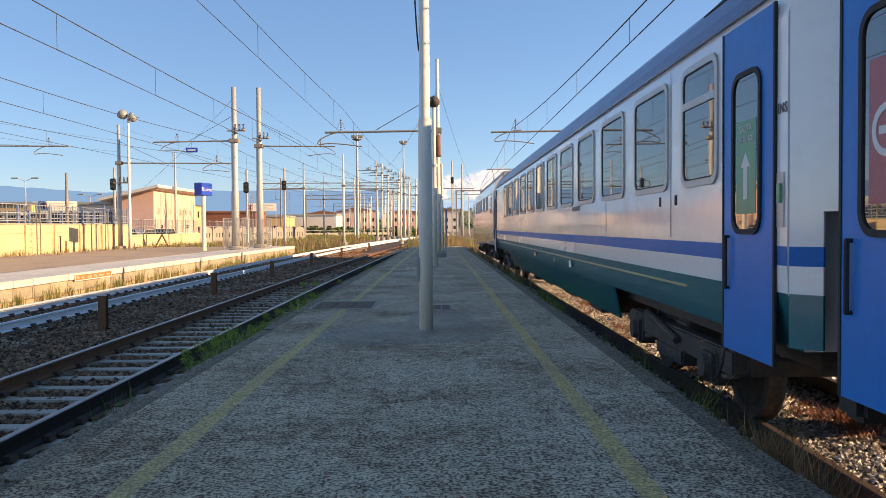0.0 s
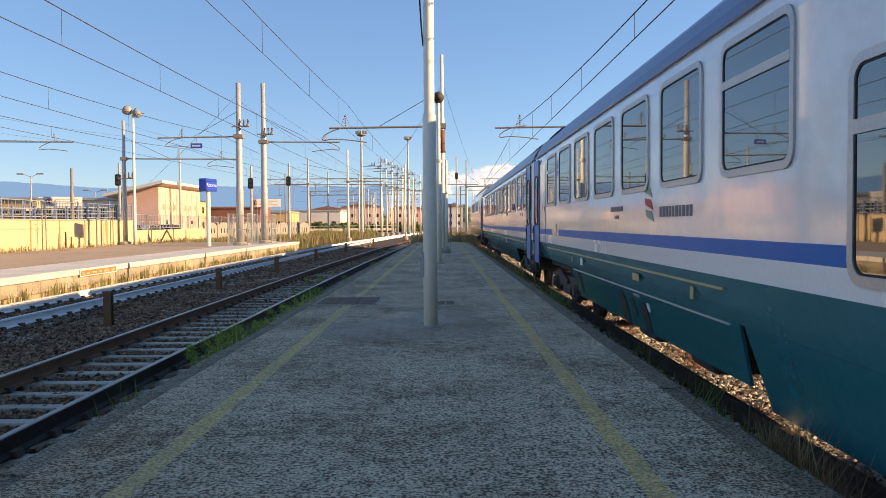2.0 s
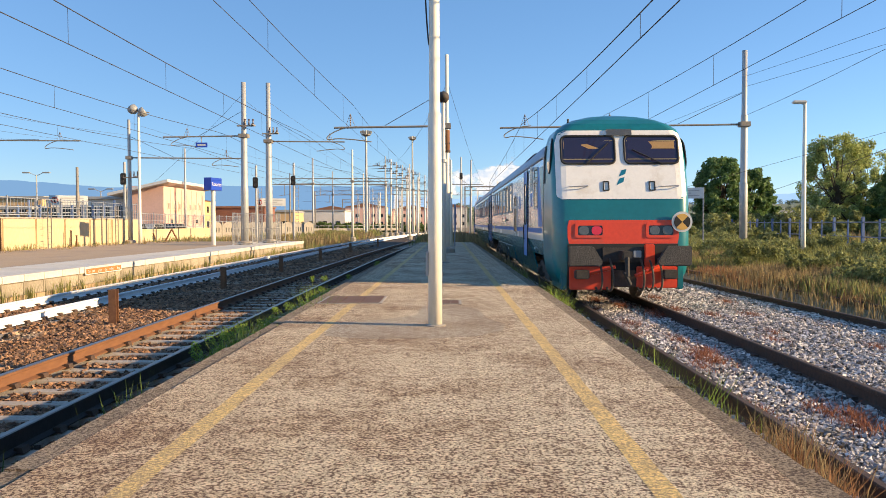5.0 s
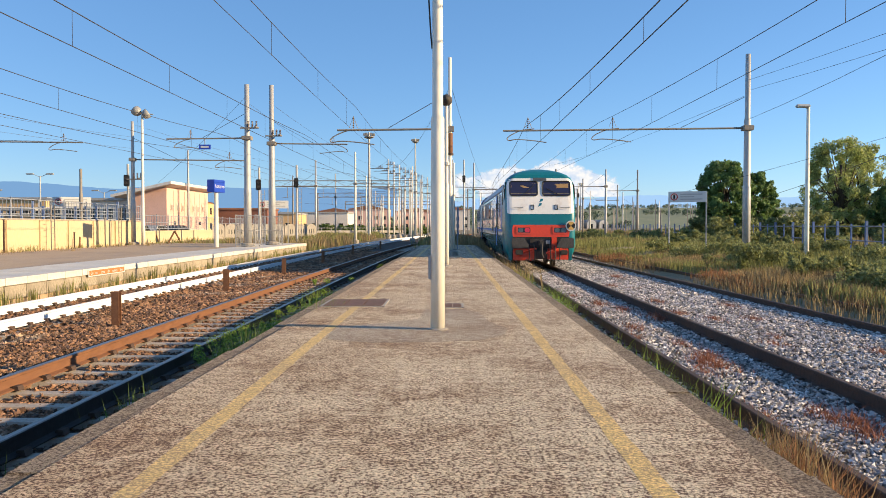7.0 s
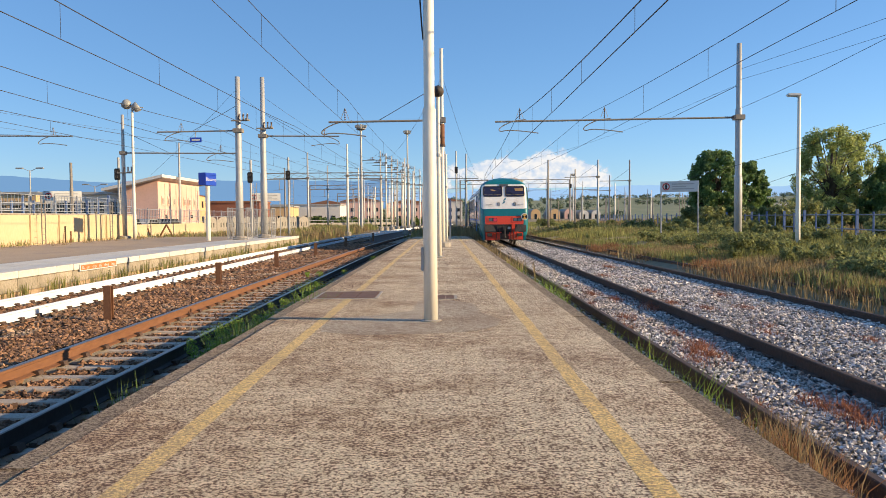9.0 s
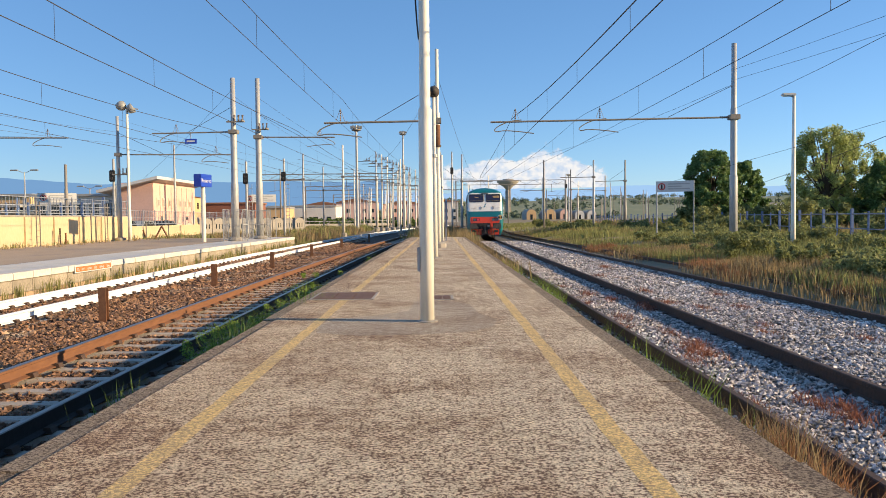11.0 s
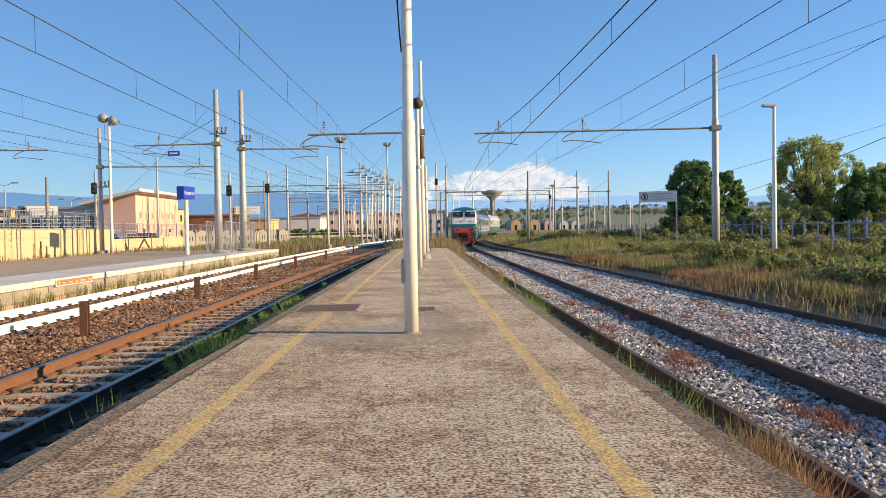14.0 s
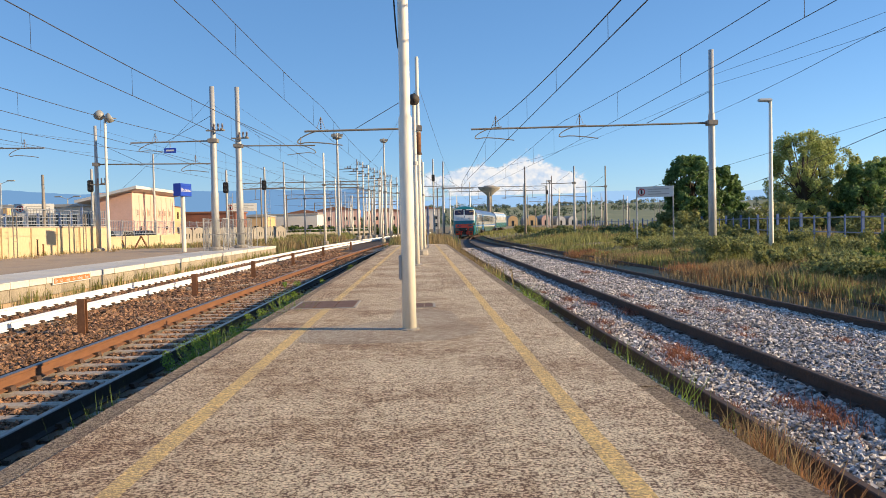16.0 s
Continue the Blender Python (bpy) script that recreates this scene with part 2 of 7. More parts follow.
def aggregate(name, light, mid, dark, stain, dust=None):
    """Worn asphalt: pale stones, dark pits between them, brown blotches and wide stains."""
    m = mat(name, light, mid, 0.93, scale=1.3, fine=95, sharp=0.16, bump=0.7, bump_scale=110)
    n, l = m.node_tree.nodes, m.node_tree.links
    bs = n["Principled BSDF"]
    src = bs.inputs["Base Color"].links[0].from_socket
    tc = n.new("ShaderNodeTexCoord")
    tex = []
    for s, detail, rough in ((45, 4, 0.72), (9, 6, 0.7), (0.8, 5, 0.6)):
        t = n.new("ShaderNodeTexNoise")
        t.inputs["Scale"].default_value, t.inputs["Detail"].default_value, t.inputs["Roughness"].default_value = s, detail, rough
        l.new(tc.outputs["Object"], t.inputs["Vector"])
        tex.append(t.outputs["Fac"])

    def weighted(*rows):
        out = None
        for f, w in rows:
            k = n.new("ShaderNodeMath")
            k.operation = "MULTIPLY_ADD"
            k.inputs[1].default_value = w
            l.new(f, k.inputs[0])
            k.inputs[2].default_value = 0.0
            if out:
                l.new(out, k.inputs[2])
            out = k.outputs[0]
        return out
    # single stones, paler and darker
    vo = n.new("ShaderNodeTexVoronoi")
    vo.inputs["Scale"].default_value = 85
    l.new(tc.outputs["Object"], vo.inputs["Vector"])
    sp = n.new("ShaderNodeSeparateColor")
    l.new(vo.outputs["Color"], sp.inputs[0])
    mr = n.new("ShaderNodeMapRange")
    mr.inputs["To Min"].default_value, mr.inputs["To Max"].default_value = 0.62, 1.15
    l.new(sp.outputs[0], mr.inputs["Value"])
    hs = n.new("ShaderNodeHueSaturation")
    l.new(mr.outputs[0], hs.inputs["Value"])
    l.new(src, hs.inputs["Color"])
    src = hs.outputs[0]
    # pits gather where the coarser patterns are worn
    pits = weighted((tex[0], 0.70), (tex[1], 0.20), (tex[2], 0.10))
    wide = weighted((tex[1], 0.45), (tex[2], 0.55))
    for f, lo, hi, colour, amount in ((wide, 0.47, 0.60, stain, 0.6), (pits, 0.507, 0.520, dark, 0.95)):
        r = n.new("ShaderNodeMapRange")
        r.inputs["From Min"].default_value, r.inputs["From Max"].default_value, r.inputs["To Max"].default_value = lo, hi, amount
        l.new(f, r.inputs["Value"])
        k = n.new("ShaderNodeMix")
        k.data_type = "RGBA"
        k.inputs[7].default_value = (*colour, 1)
        l.new(r.outputs[0], k.inputs[0])
        l.new(src, k.inputs[6])
        src = k.outputs[2]
    if dust:
        # rust-brown brake dust lies thicker towards the running track
        sx = n.new("ShaderNodeSeparateXYZ")
        l.new(tc.outputs["Object"], sx.inputs[0])
        lean = weighted((sx.outputs["X"], -0.30), (tex[2], 1.2), (tex[1], 0.8))
        r = n.new("ShaderNodeMapRange")
        r.inputs["From Min"].default_value, r.inputs["From Max"].default_value, r.inputs["To Max"].default_value = 0.85, 1.75, 0.38
        l.new(lean, r.inputs["Value"])
        k = n.new("ShaderNodeMix")
        k.data_type, k.blend_type = "RGBA", "MULTIPLY"
        k.inputs[7].default_value = (*dust, 1)
        l.new(r.outputs[0], k.inputs[0])
        l.new(src, k.inputs[6])
        src = k.outputs[2]
    l.new(src, bs.inputs["Base Color"])
    # the pits lie deeper than the stones
    low = n.new("ShaderNodeMapRange")
    low.inputs["From Min"].default_value, low.inputs["From Max"].default_value = 0.47, 0.55
    low.inputs["To Min"].default_value, low.inputs["To Max"].default_value = 1.0, 0.0
    l.new(pits, low.inputs["Value"])
    bp = n.new("ShaderNodeBump")
    bp.inputs["Strength"].default_value, bp.inputs["Distance"].default_value = 0.6, 0.006
    l.new(low.outputs[0], bp.inputs["Height"])
    l.new(bs.inputs["Normal"].links[0].from_socket, bp.inputs["Normal"])
    l.new(bp.outputs[0], bs.inputs["Normal"])
    return m


M["platform"] = aggregate("platform_asphalt", (0.92, 0.775, 0.56), (0.70, 0.575, 0.40), (0.115, 0.06, 0.036), (0.44, 0.28, 0.165), (0.76, 0.56, 0.36))
M["patch"] = aggregate("smooth_patch", (0.64, 0.55, 0.42), (0.50, 0.42, 0.315), (0.20, 0.13, 0.09), (0.38, 0.29, 0.20))
M["kerb"] = aggregate("kerb_concrete", (0.43, 0.335, 0.23), (0.31, 0.235, 0.155), (0.09, 0.058, 0.036), (0.25, 0.175, 0.11))
M["yellow"] = aggregate("worn_yellow_paint", (0.94, 0.69, 0.30), (0.82, 0.58, 0.23), (0.40, 0.28, 0.15), (0.64, 0.47, 0.25))


# ---- mesh helpers ----
def part(name, bm, material, parent=None, label="", smooth=False):
    me = bpy.data.meshes.new(name)
    if isinstance(bm, tuple):
        me.from_pydata(*bm)
    else:
        bmesh.ops.recalc_face_normals(bm, faces=bm.faces)
        bm.to_mesh(me)
        bm.free()
    for k in (material if isinstance(material, (list, tuple)) else [material]):
        me.materials.append(M[k])
    if smooth:
        me.polygons.foreach_set("use_smooth", [True] * len(me.polygons))
    ob = new(name, me)
    if parent:
        ob.parent = parent
    if label:
        tagged(ob, label)
    return ob


def thing(name, at, label, category, group="", kind=""):
    ob = new(name)
    ob.empty_display_size = 0.2
    ob.matrix_world = at if isinstance(at, Matrix) else Matrix.Translation(at)
    return tagged(ob, label, category, group, kind)


def box(bm, x0, x1, y0, y1, z0, z1, bevel=0.0):
    r = bmesh.ops.create_cube(bm, size=1)
    vs = r["verts"]
    for v in vs:
        v.co = Vector(((x0 + x1) / 2 + v.co.x * (x1 - x0), (y0 + y1) / 2 + v.co.y * (y1 - y0), (z0 + z1) / 2 + v.co.z * (z1 - z0)))
    if bevel:
        es = list({e for v in vs for e in v.link_edges})
        bmesh.ops.bevel(bm, geom=es, offset=bevel, segments=2, affect="EDGES")
    return bm


def boxes(*rows, bevel=0.0):
    bm = bmesh.new()
    for r in rows:
        box(bm, *r, bevel=bevel)
    return bm


def tube(bm, a, b, r0, r1=None, n=10, caps=True):
    a, b = Vector(a), Vector(b)
    r1 = r0 if r1 is None else r1
    d = (b - a).normalized()
    u = d.orthogonal().normalized()
    w = d.cross(u)
    ring = [[bm.verts.new(p + (u * math.cos(k * math.tau / n) + w * math.sin(k * math.tau / n)) * r) for k in range(n)] for p, r in ((a, r0), (b, r1))]
    for k in range(n):
        bm.faces.new((ring[0][k], ring[0][(k + 1) % n], ring[1][(k + 1) % n], ring[1][k]))
    if caps:
        bm.faces.new(ring[0][::-1])
        bm.faces.new(ring[1])
    return bm


def path_tube(bm, pts, r, n=6):
    """One bent tube along the points."""
    pts = [Vector(p) for p in pts]
    if n >= 5 and len(pts) > 3:
        for _ in range(2):
            cut = [pts[0]]
            for a, b in zip(pts[:-1], pts[1:]):
                cut += [a.lerp(b, 0.25), a.lerp(b, 0.75)]
            pts = cut + [pts[-1]]
    u = (pts[1] - pts[0]).orthogonal().normalized()
    rings = []
    for k, p in enumerate(pts):
        d = (pts[min(k + 1, len(pts) - 1)] - pts[max(k - 1, 0)]).normalized()
        u = (u - d * u.dot(d)).normalized()
        w = d.cross(u)
        rings.append([bm.verts.new(p + (u * math.cos(j * math.tau / n) + w * math.sin(j * math.tau / n)) * r) for j in range(n)])
    for a, b in zip(rings[:-1], rings[1:]):
        for j in range(n):
            bm.faces.new((a[j], a[(j + 1) % n], b[(j + 1) % n], b[j]))
    bm.faces.new(rings[0][::-1])
    bm.faces.new(rings[-1])
    return bm


def tubes(*rows, n=10):
    bm = bmesh.new()
    for r in rows:
        tube(bm, *r, n=n)
    return bm


def lathe(bm, prof, n=12, at=(0, 0, 0), axis="z"):
    rings = []
    for r, h in prof:
        ring = []
        for k in range(n):
            a = k * math.tau / n
            c, s = max(r, 0.0005) * math.cos(a), max(r, 0.0005) * math.sin(a)
            co = (c, s, h) if axis == "z" else (c, h, s) if axis == "y" else (h, c, s)
            ring.append(bm.verts.new(Vector(co) + Vector(at)))
        rings.append(ring)
    for a, b in zip(rings[:-1], rings[1:]):
        for k in range(n):
            bm.faces.new((a[k], a[(k + 1) % n], b[(k + 1) % n], b[k]))
    bm.faces.new(rings[0][::-1])
    bm.faces.new(rings[-1])
    return bm


def rounded(w, h, r, n=5):
    """Outline of a rounded rectangle about the origin."""
    pts = []
    for cx, cy, a0 in ((w / 2 - r, h / 2 - r, 0), (-w / 2 + r, h / 2 - r, 90), (-w / 2 + r, -h / 2 + r, 180), (w / 2 - r, -h / 2 + r, 270)):
        for k in range(n + 1):
            a = radians(a0 + 90 * k / n)
            pts.append((cx + r * math.cos(a), cy + r * math.sin(a)))
    return pts


def slab(bm, outline, place, depth):
    """A plate: outline (u, v) put to space by place(u, v, w), from w=0 to w=depth."""
    a = [bm.verts.new(place(u, v, 0)) for u, v in outline]
    b = [bm.verts.new(place(u, v, depth)) for u, v in outline]
    n = len(a)
    bm.faces.new(a[::-1])
    bm.faces.new(b)
    for k in range(n):
        bm.faces.new((a[k], a[(k + 1) % n], b[(k + 1) % n], b[k]))
    return bm


def ring_slab(bm, outer, inner, place, depth):
    n = len(outer)
    v = [[bm.verts.new(place(*p, w)) for p in o] for o in (outer, inner) for w in (0, depth)]
    for i, j in ((0, 1), (3, 2), (1, 3), (2, 0)):
        for k in range(n):
            bm.faces.new((v[i][k], v[i][(k + 1) % n], v[j][(k + 1) % n], v[j][k]))
    return bm


def text_on(name, s, size, m, parent, material, label=""):
    cu = bpy.data.curves.new(name, "FONT")
    cu.body, cu.size, cu.extrude = s, size, 0.002
    cu.align_x, cu.align_y = "CENTER", "CENTER"
    tmp = new(name, cu)
    me = bpy.data.meshes.new_from_object(tmp)
    bpy.data.objects.remove(tmp)
    me.materials.clear()
    me.materials.append(M[material])
    ob = new(name, me)
    ob.parent = parent
    ob.matrix_local = m
    if label:
        tagged(ob, label)
    return ob


# ---- the tracks' lines ----
def bend(x0, y0, twice_r):
    return lambda y: x0 + (max(y - y0, 0) ** 2) / twice_r


R1 = bend(3.54, 57, 920)
L1 = bend(-4.47, 18, 2350)
L2 = bend(-9.12, 40, 2150)
R2 = lambda y: 8.4 - 0.018 * min(y, 75) + (max(y - 75, 0) ** 2) / 1300
Z_R, Z_L1, Z_L2 = -0.42, -0.48, -0.48

# ---- ground ----
def ground_z(x, y):
    base = -1.10
    if x > 7.2:
        base = -0.72 + 0.50 * min((x - 7.2) / 5.0, 1) + 0.06 * noise.noise((x * 0.3, y * 0.3, 0))
    if x < -22:
        base = -0.12
    f = min(max((y - 120) / 150, 0), 1)
    return base * (1 - f) - 0.55 * f


def ground():
    xs = sorted({*range(-60, 62, 2), *range(-4500, -60, 370), *range(80, 4600, 370), 7.19, 7.2, 9, 11, 12.2, -22.01, -21.9, -300, -150, 150, 300})
    ys = sorted({*range(-40, 130, 3), *range(130, 400, 30), *range(400, 4600, 350), -400, -200, -1500, -4500})
    vs = [(x, y, ground_z(x, y)) for y in ys for x in xs]
    w = len(xs)
    fs = [(j * w + i, j * w + i + 1, (j + 1) * w + i + 1, (j + 1) * w + i) for j in range(len(ys) - 1) for i in range(w - 1)]
    g = part("ground", (vs, [], fs), "earth", smooth=True)
    tagged(g, "brown earth ground with sparse dry growth", "ground", kind="structure")


ground()


def strip(name, f0, f1, y0, y1, z0, z1, material, parent=None, label="", step=4.0):
    """A long raised bed between the lines f0 and f1."""
    bm = bmesh.new()
    n = max(int((y1 - y0) / step), 1)
    prev = None
    for k in range(n + 1):
        y = y0 + (y1 - y0) * k / n
        cur = [bm.verts.new(p) for p in ((f0(y), y, z0), (f0(y), y, z1), (f1(y), y, z1), (f1(y), y, z0))]
        if prev:
            for i in range(3):
                bm.faces.new((prev[i], prev[i + 1], cur[i + 1], cur[i]))
        else:
            bm.faces.new(cur)
        prev = cur
    bm.faces.new(prev[::-1])
    return part(name, bm, material, parent, label)


edge_l = lambda y: -2.345 + 0.005 * y
edge_r = lambda y: 1.89 - 0.004 * y
pf = tagged(strip("platform", lambda y: edge_l(y) + 0.18, lambda y: edge_r(y) - 0.20, -14, 52, -0.9, 0.0, "platform"),
            "worn grey-brown asphalt island platform with coarse aggregate", "platform", kind="structure")
ramp_bm = bmesh.new()
rv = [ramp_bm.verts.new(p) for p in ((-1.9, 52.01, -0.9), (1.5, 52.01, -0.9), (1.5, 52.01, -0.005), (-1.9, 52.01, -0.005), (-1.9, 58, -0.9), (1.5, 58, -0.9), (1.5, 58, -0.42), (-1.9, 58, -0.42))]
for q in ((0, 1, 2, 3), (4, 5, 6, 7), (0, 1, 5, 4), (1, 2, 6, 5), (2, 3, 7, 6), (3, 0, 4, 7)):
    ramp_bm.faces.new([rv[k] for k in q])
tagged(part("platform_ramp", ramp_bm, "platform"), "sloping asphalt end of the island platform", "ramp", kind="structure")
kerb_rng = random.Random(5)
kerb_shapes = []
for k in range(4):
    bm = boxes((-0.105, 0.105, 0, 1.997, -0.9, 0.0), bevel=0.012)
    for v in bm.verts:
        v.co.x += kerb_rng.uniform(-0.008, 0.008)
        v.co.z += kerb_rng.uniform(-0.006, 0.0)
    o = part("kerb_stone", bm, "kerb", pf)
    kerb_shapes.append(o.data)
    bpy.data.objects.remove(o)
for side in (0, 1):
    for k in range(33):
        y = -14 + 2 * k
        o = new("kerb_stone", kerb_shapes[kerb_rng.randrange(4)])
        o.parent = pf
        x = edge_l(y + 1) + 0.095 if side == 0 else edge_r(y + 1) - 0.113
        o.location = (x, y, (-0.006 if side == 0 else -0.004) + kerb_rng.uniform(-0.006, 0.004))
        o.rotation_euler = (0, 0, kerb_rng.uniform(-0.003, 0.003) - (0.005 if side == 0 else -0.004))


def line_strip(name, fx, label):
    """A painted line, with a worn, uneven edge."""
    rng = random.Random(name)
    bm = bmesh.new()
    prev = None
    for k in range(261):
        y = -12 + k * 0.245
        a, b = fx(y) - 0.063 + rng.uniform(-0.006, 0.006), fx(y) + 0.063 + rng.uniform(-0.006, 0.006)
        cur = [bm.verts.new((a, y, 0.0012)), bm.verts.new((b, y, 0.0012))]
        if prev:
            bm.faces.new((prev[0], prev[1], cur[1], cur[0]))
        prev = cur
    tagged(part(name, bm, "yellow"), label, "painted line", "safety lines", "structure")


line_strip("safety_line", lambda y: 1.02 - 0.0025 * y, "worn yellow safety line painted on the asphalt platform")
line_strip("safety_line_west", lambda y: -1.56 + 0.004 * y, "faded yellow safety line painted on the asphalt platform")

bm = bmesh.new()
slab(bm, [(-1.40, 8.75), (-0.9, 8.5), (-0.2, 8.55), (0.3, 8.7), (0.62, 9.1), (0.70, 9.7), (0.5, 10.4), (0.42, 11.5), (0.1, 12.0), (-0.4, 11.9), (-0.45, 10.7), (-0.9, 10.2), (-1.35, 10.0), (-1.46, 9.3)], lambda u, v, w: Vector((u, v, -0.002 + w)), 0.004)
tagged(part("asphalt_patch", bm, "patch"), "smooth darker repair patch around the lamp pole foot", "asphalt patch", kind="structure")


def drain_cover(x, y, w, d, label):
    t = thing("service_cover", (x, y, 0), label, "cover", "platform covers")
    part("frame", boxes((-w / 2 - 0.04, w / 2 + 0.04, -d / 2 - 0.05, -d / 2, -0.02, 0.009), (-w / 2 - 0.04, w / 2 + 0.04, d / 2, d / 2 + 0.05, -0.02, 0.009),
                        (-w / 2 - 0.04, -w / 2, -d / 2, d / 2, -0.02, 0.009), (w / 2, w / 2 + 0.04, -d / 2, d / 2, -0.02, 0.009)), "concrete", t, "chipped concrete rim")
    for k in range(3):
        a = -w / 2 + w * k / 3
        part("plate", boxes((a + 0.006, a + w / 3 - 0.006, -d / 2 + 0.005, d / 2 - 0.005, -0.02, 0.012), bevel=0.003), "iron_cover", t)


drain_cover(-1.58, 12.9, 0.95, 1.1, "rusty iron service cover in a concrete rim, sunk in the platform")
drain_cover(-0.05, 12.45, 0.42, 0.55, "small rusty iron cover beside the lamp pole")

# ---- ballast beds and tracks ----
# Dark beds, seen between the stones as painted shade.
tagged(strip("ballast_bed", lambda y: L1(y) - 6.3, lambda y: min(L1(y) + 2.2, -2.2), -14, 170, -0.9, Z_L1 - 0.285, "bed_brown"), "dark brown bed under the ballast, gap shade painted in", "ballast", kind="structure")
tagged(strip("ballast_bed_east", lambda y: 1.7 if y < 52 else R1(y) - 1.9, lambda y: R2(y) - 0.45, -14, 190, -0.9, Z_R - 0.20, "bed_grey"), "dark grey bed under the light ballast, gap shade painted in", "ballast", kind="structure")


def rail_mesh(f, y0, y1, z, flip=1):
    prof = [(-0.07, 0), (0.07, 0), (0.07, 0.012), (0.012, 0.03), (0.010, 0.115), (0.035, 0.125), (0.036, 0.152), (0.028, 0.16), (-0.028, 0.16), (-0.036, 0.152), (-0.035, 0.125), (-0.010, 0.115), (-0.012, 0.03), (-0.07, 0.012)]
    prof = [(px, pz * 1.15) for px, pz in prof]
    ys = [y0 + 2.5 * k for k in range(int((y1 - y0) / 2.5) + 1)]
    vs = [(f(y) + px, y, z - 0.184 + pz) for y in ys for px, pz in prof]
    n = len(prof)
    fs, mi = [], []
    for j in range(len(ys) - 1):
        for i in range(n):
            fs.append((j * n + i, j * n + (i + 1) % n, (j + 1) * n + (i + 1) % n, (j + 1) * n + i))
            mi.append(1 if i in (6, 7, 8) else 0)
    return vs, fs, mi


def sleeper_data():
    bm = bmesh.new()
    prof = [(-1.15, 0.0), (-0.45, -0.03), (0.45, -0.03), (1.15, 0.0)]
    for (xa, za), (xb, zb) in zip(prof[:-1], prof[1:]):
        vs = [bm.verts.new(p) for p in ((xa, -0.13, za - 0.16), (xa, -0.09, za), (xa, 0.09, za), (xa, 0.13, za - 0.16), (xb, -0.13, zb - 0.16), (xb, -0.09, zb), (xb, 0.09, zb), (xb, 0.13, zb - 0.16))]
        for q in ((0, 1, 5, 4), (1, 2, 6, 5), (2, 3, 7, 6)):
            bm.faces.new([vs[k] for k in q])
    o = part("sleeper", bm, "sleeper")
    d = o.data
    bpy.data.objects.remove(o)
    return d


SLEEPER = sleeper_data()


def track(name, f, z, y0, y1, side_mat, head_mat, label, sleepers, pitch=0.65, sink=0.0, near_mat=None):
    t = thing(name, (0, 0, 0), label, "railway track", "tracks", "structure")
    for s in (-0.755, 0.755):
        vs, fs, mi = rail_mesh(lambda y: f(y) + s, y0, y1, z)
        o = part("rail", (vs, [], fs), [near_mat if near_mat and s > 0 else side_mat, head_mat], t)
        o.data.polygons.foreach_set("material_index", mi)
    clip_v, clip_f = [], []
    y = sleepers[0]
    while y < sleepers[1]:
        o = new("sleeper", SLEEPER)
        o.parent = t
        o.location = (f(y), y, z - 0.189 - sink)
        o.rotation_euler = (0, 0, -math.atan(f(y + 0.5) - f(y - 0.5)))
        for s in (-0.755, 0.755):
            for e in (-1, 1):
                x = f(y) + s + e * 0.075
                i = len(clip_v)
                for dx, dz in ((-0.045, 0.0), (-0.03, 0.055), (0.03, 0.055), (0.05, 0.0)):
                    for dy in (-0.06, 0.06):
                        clip_v.append((x + dx, y + dy, z - 0.189 + dz))
                for k in range(3):
                    a = i + 2 * k
                    clip_f.append((a, a + 2, a + 3, a + 1))
                clip_f += [(i, i + 2, i + 4, i + 6), (i + 1, i + 7, i + 5, i + 3)]
        y += pitch
    o = part("rail_clips", (clip_v, [], clip_f), "rust_dark", t)
    tagged(o, kind="stuff")
    return t


# The rail next to the platform takes the copy with painted shade.
track("track", L1, Z_L1, -14, 170, "rust", "railhead", "rust-brown rails on pale concrete sleepers in brown ballast", (2.0, 80), near_mat="shaded_rail")
track("track_west", L2, Z_L2, 0, 190, "white_rail", "white_rail", "white-painted rails on concrete sleepers beyond the near track", (10, 80), sink=0.03)
track("track_east", R1, Z_R, -14, 230, "rust_dark", "rust_dark", "dark rusty rails in light grey ballast beside the platform", (1.0, 60), sink=0.05)
track("track_siding", R2, Z_R - 0.02, -14, 120, "rust_dark", "rust_dark", "disused dark rusty siding rails half hidden in grass", (2.0, 40), sink=0.06)


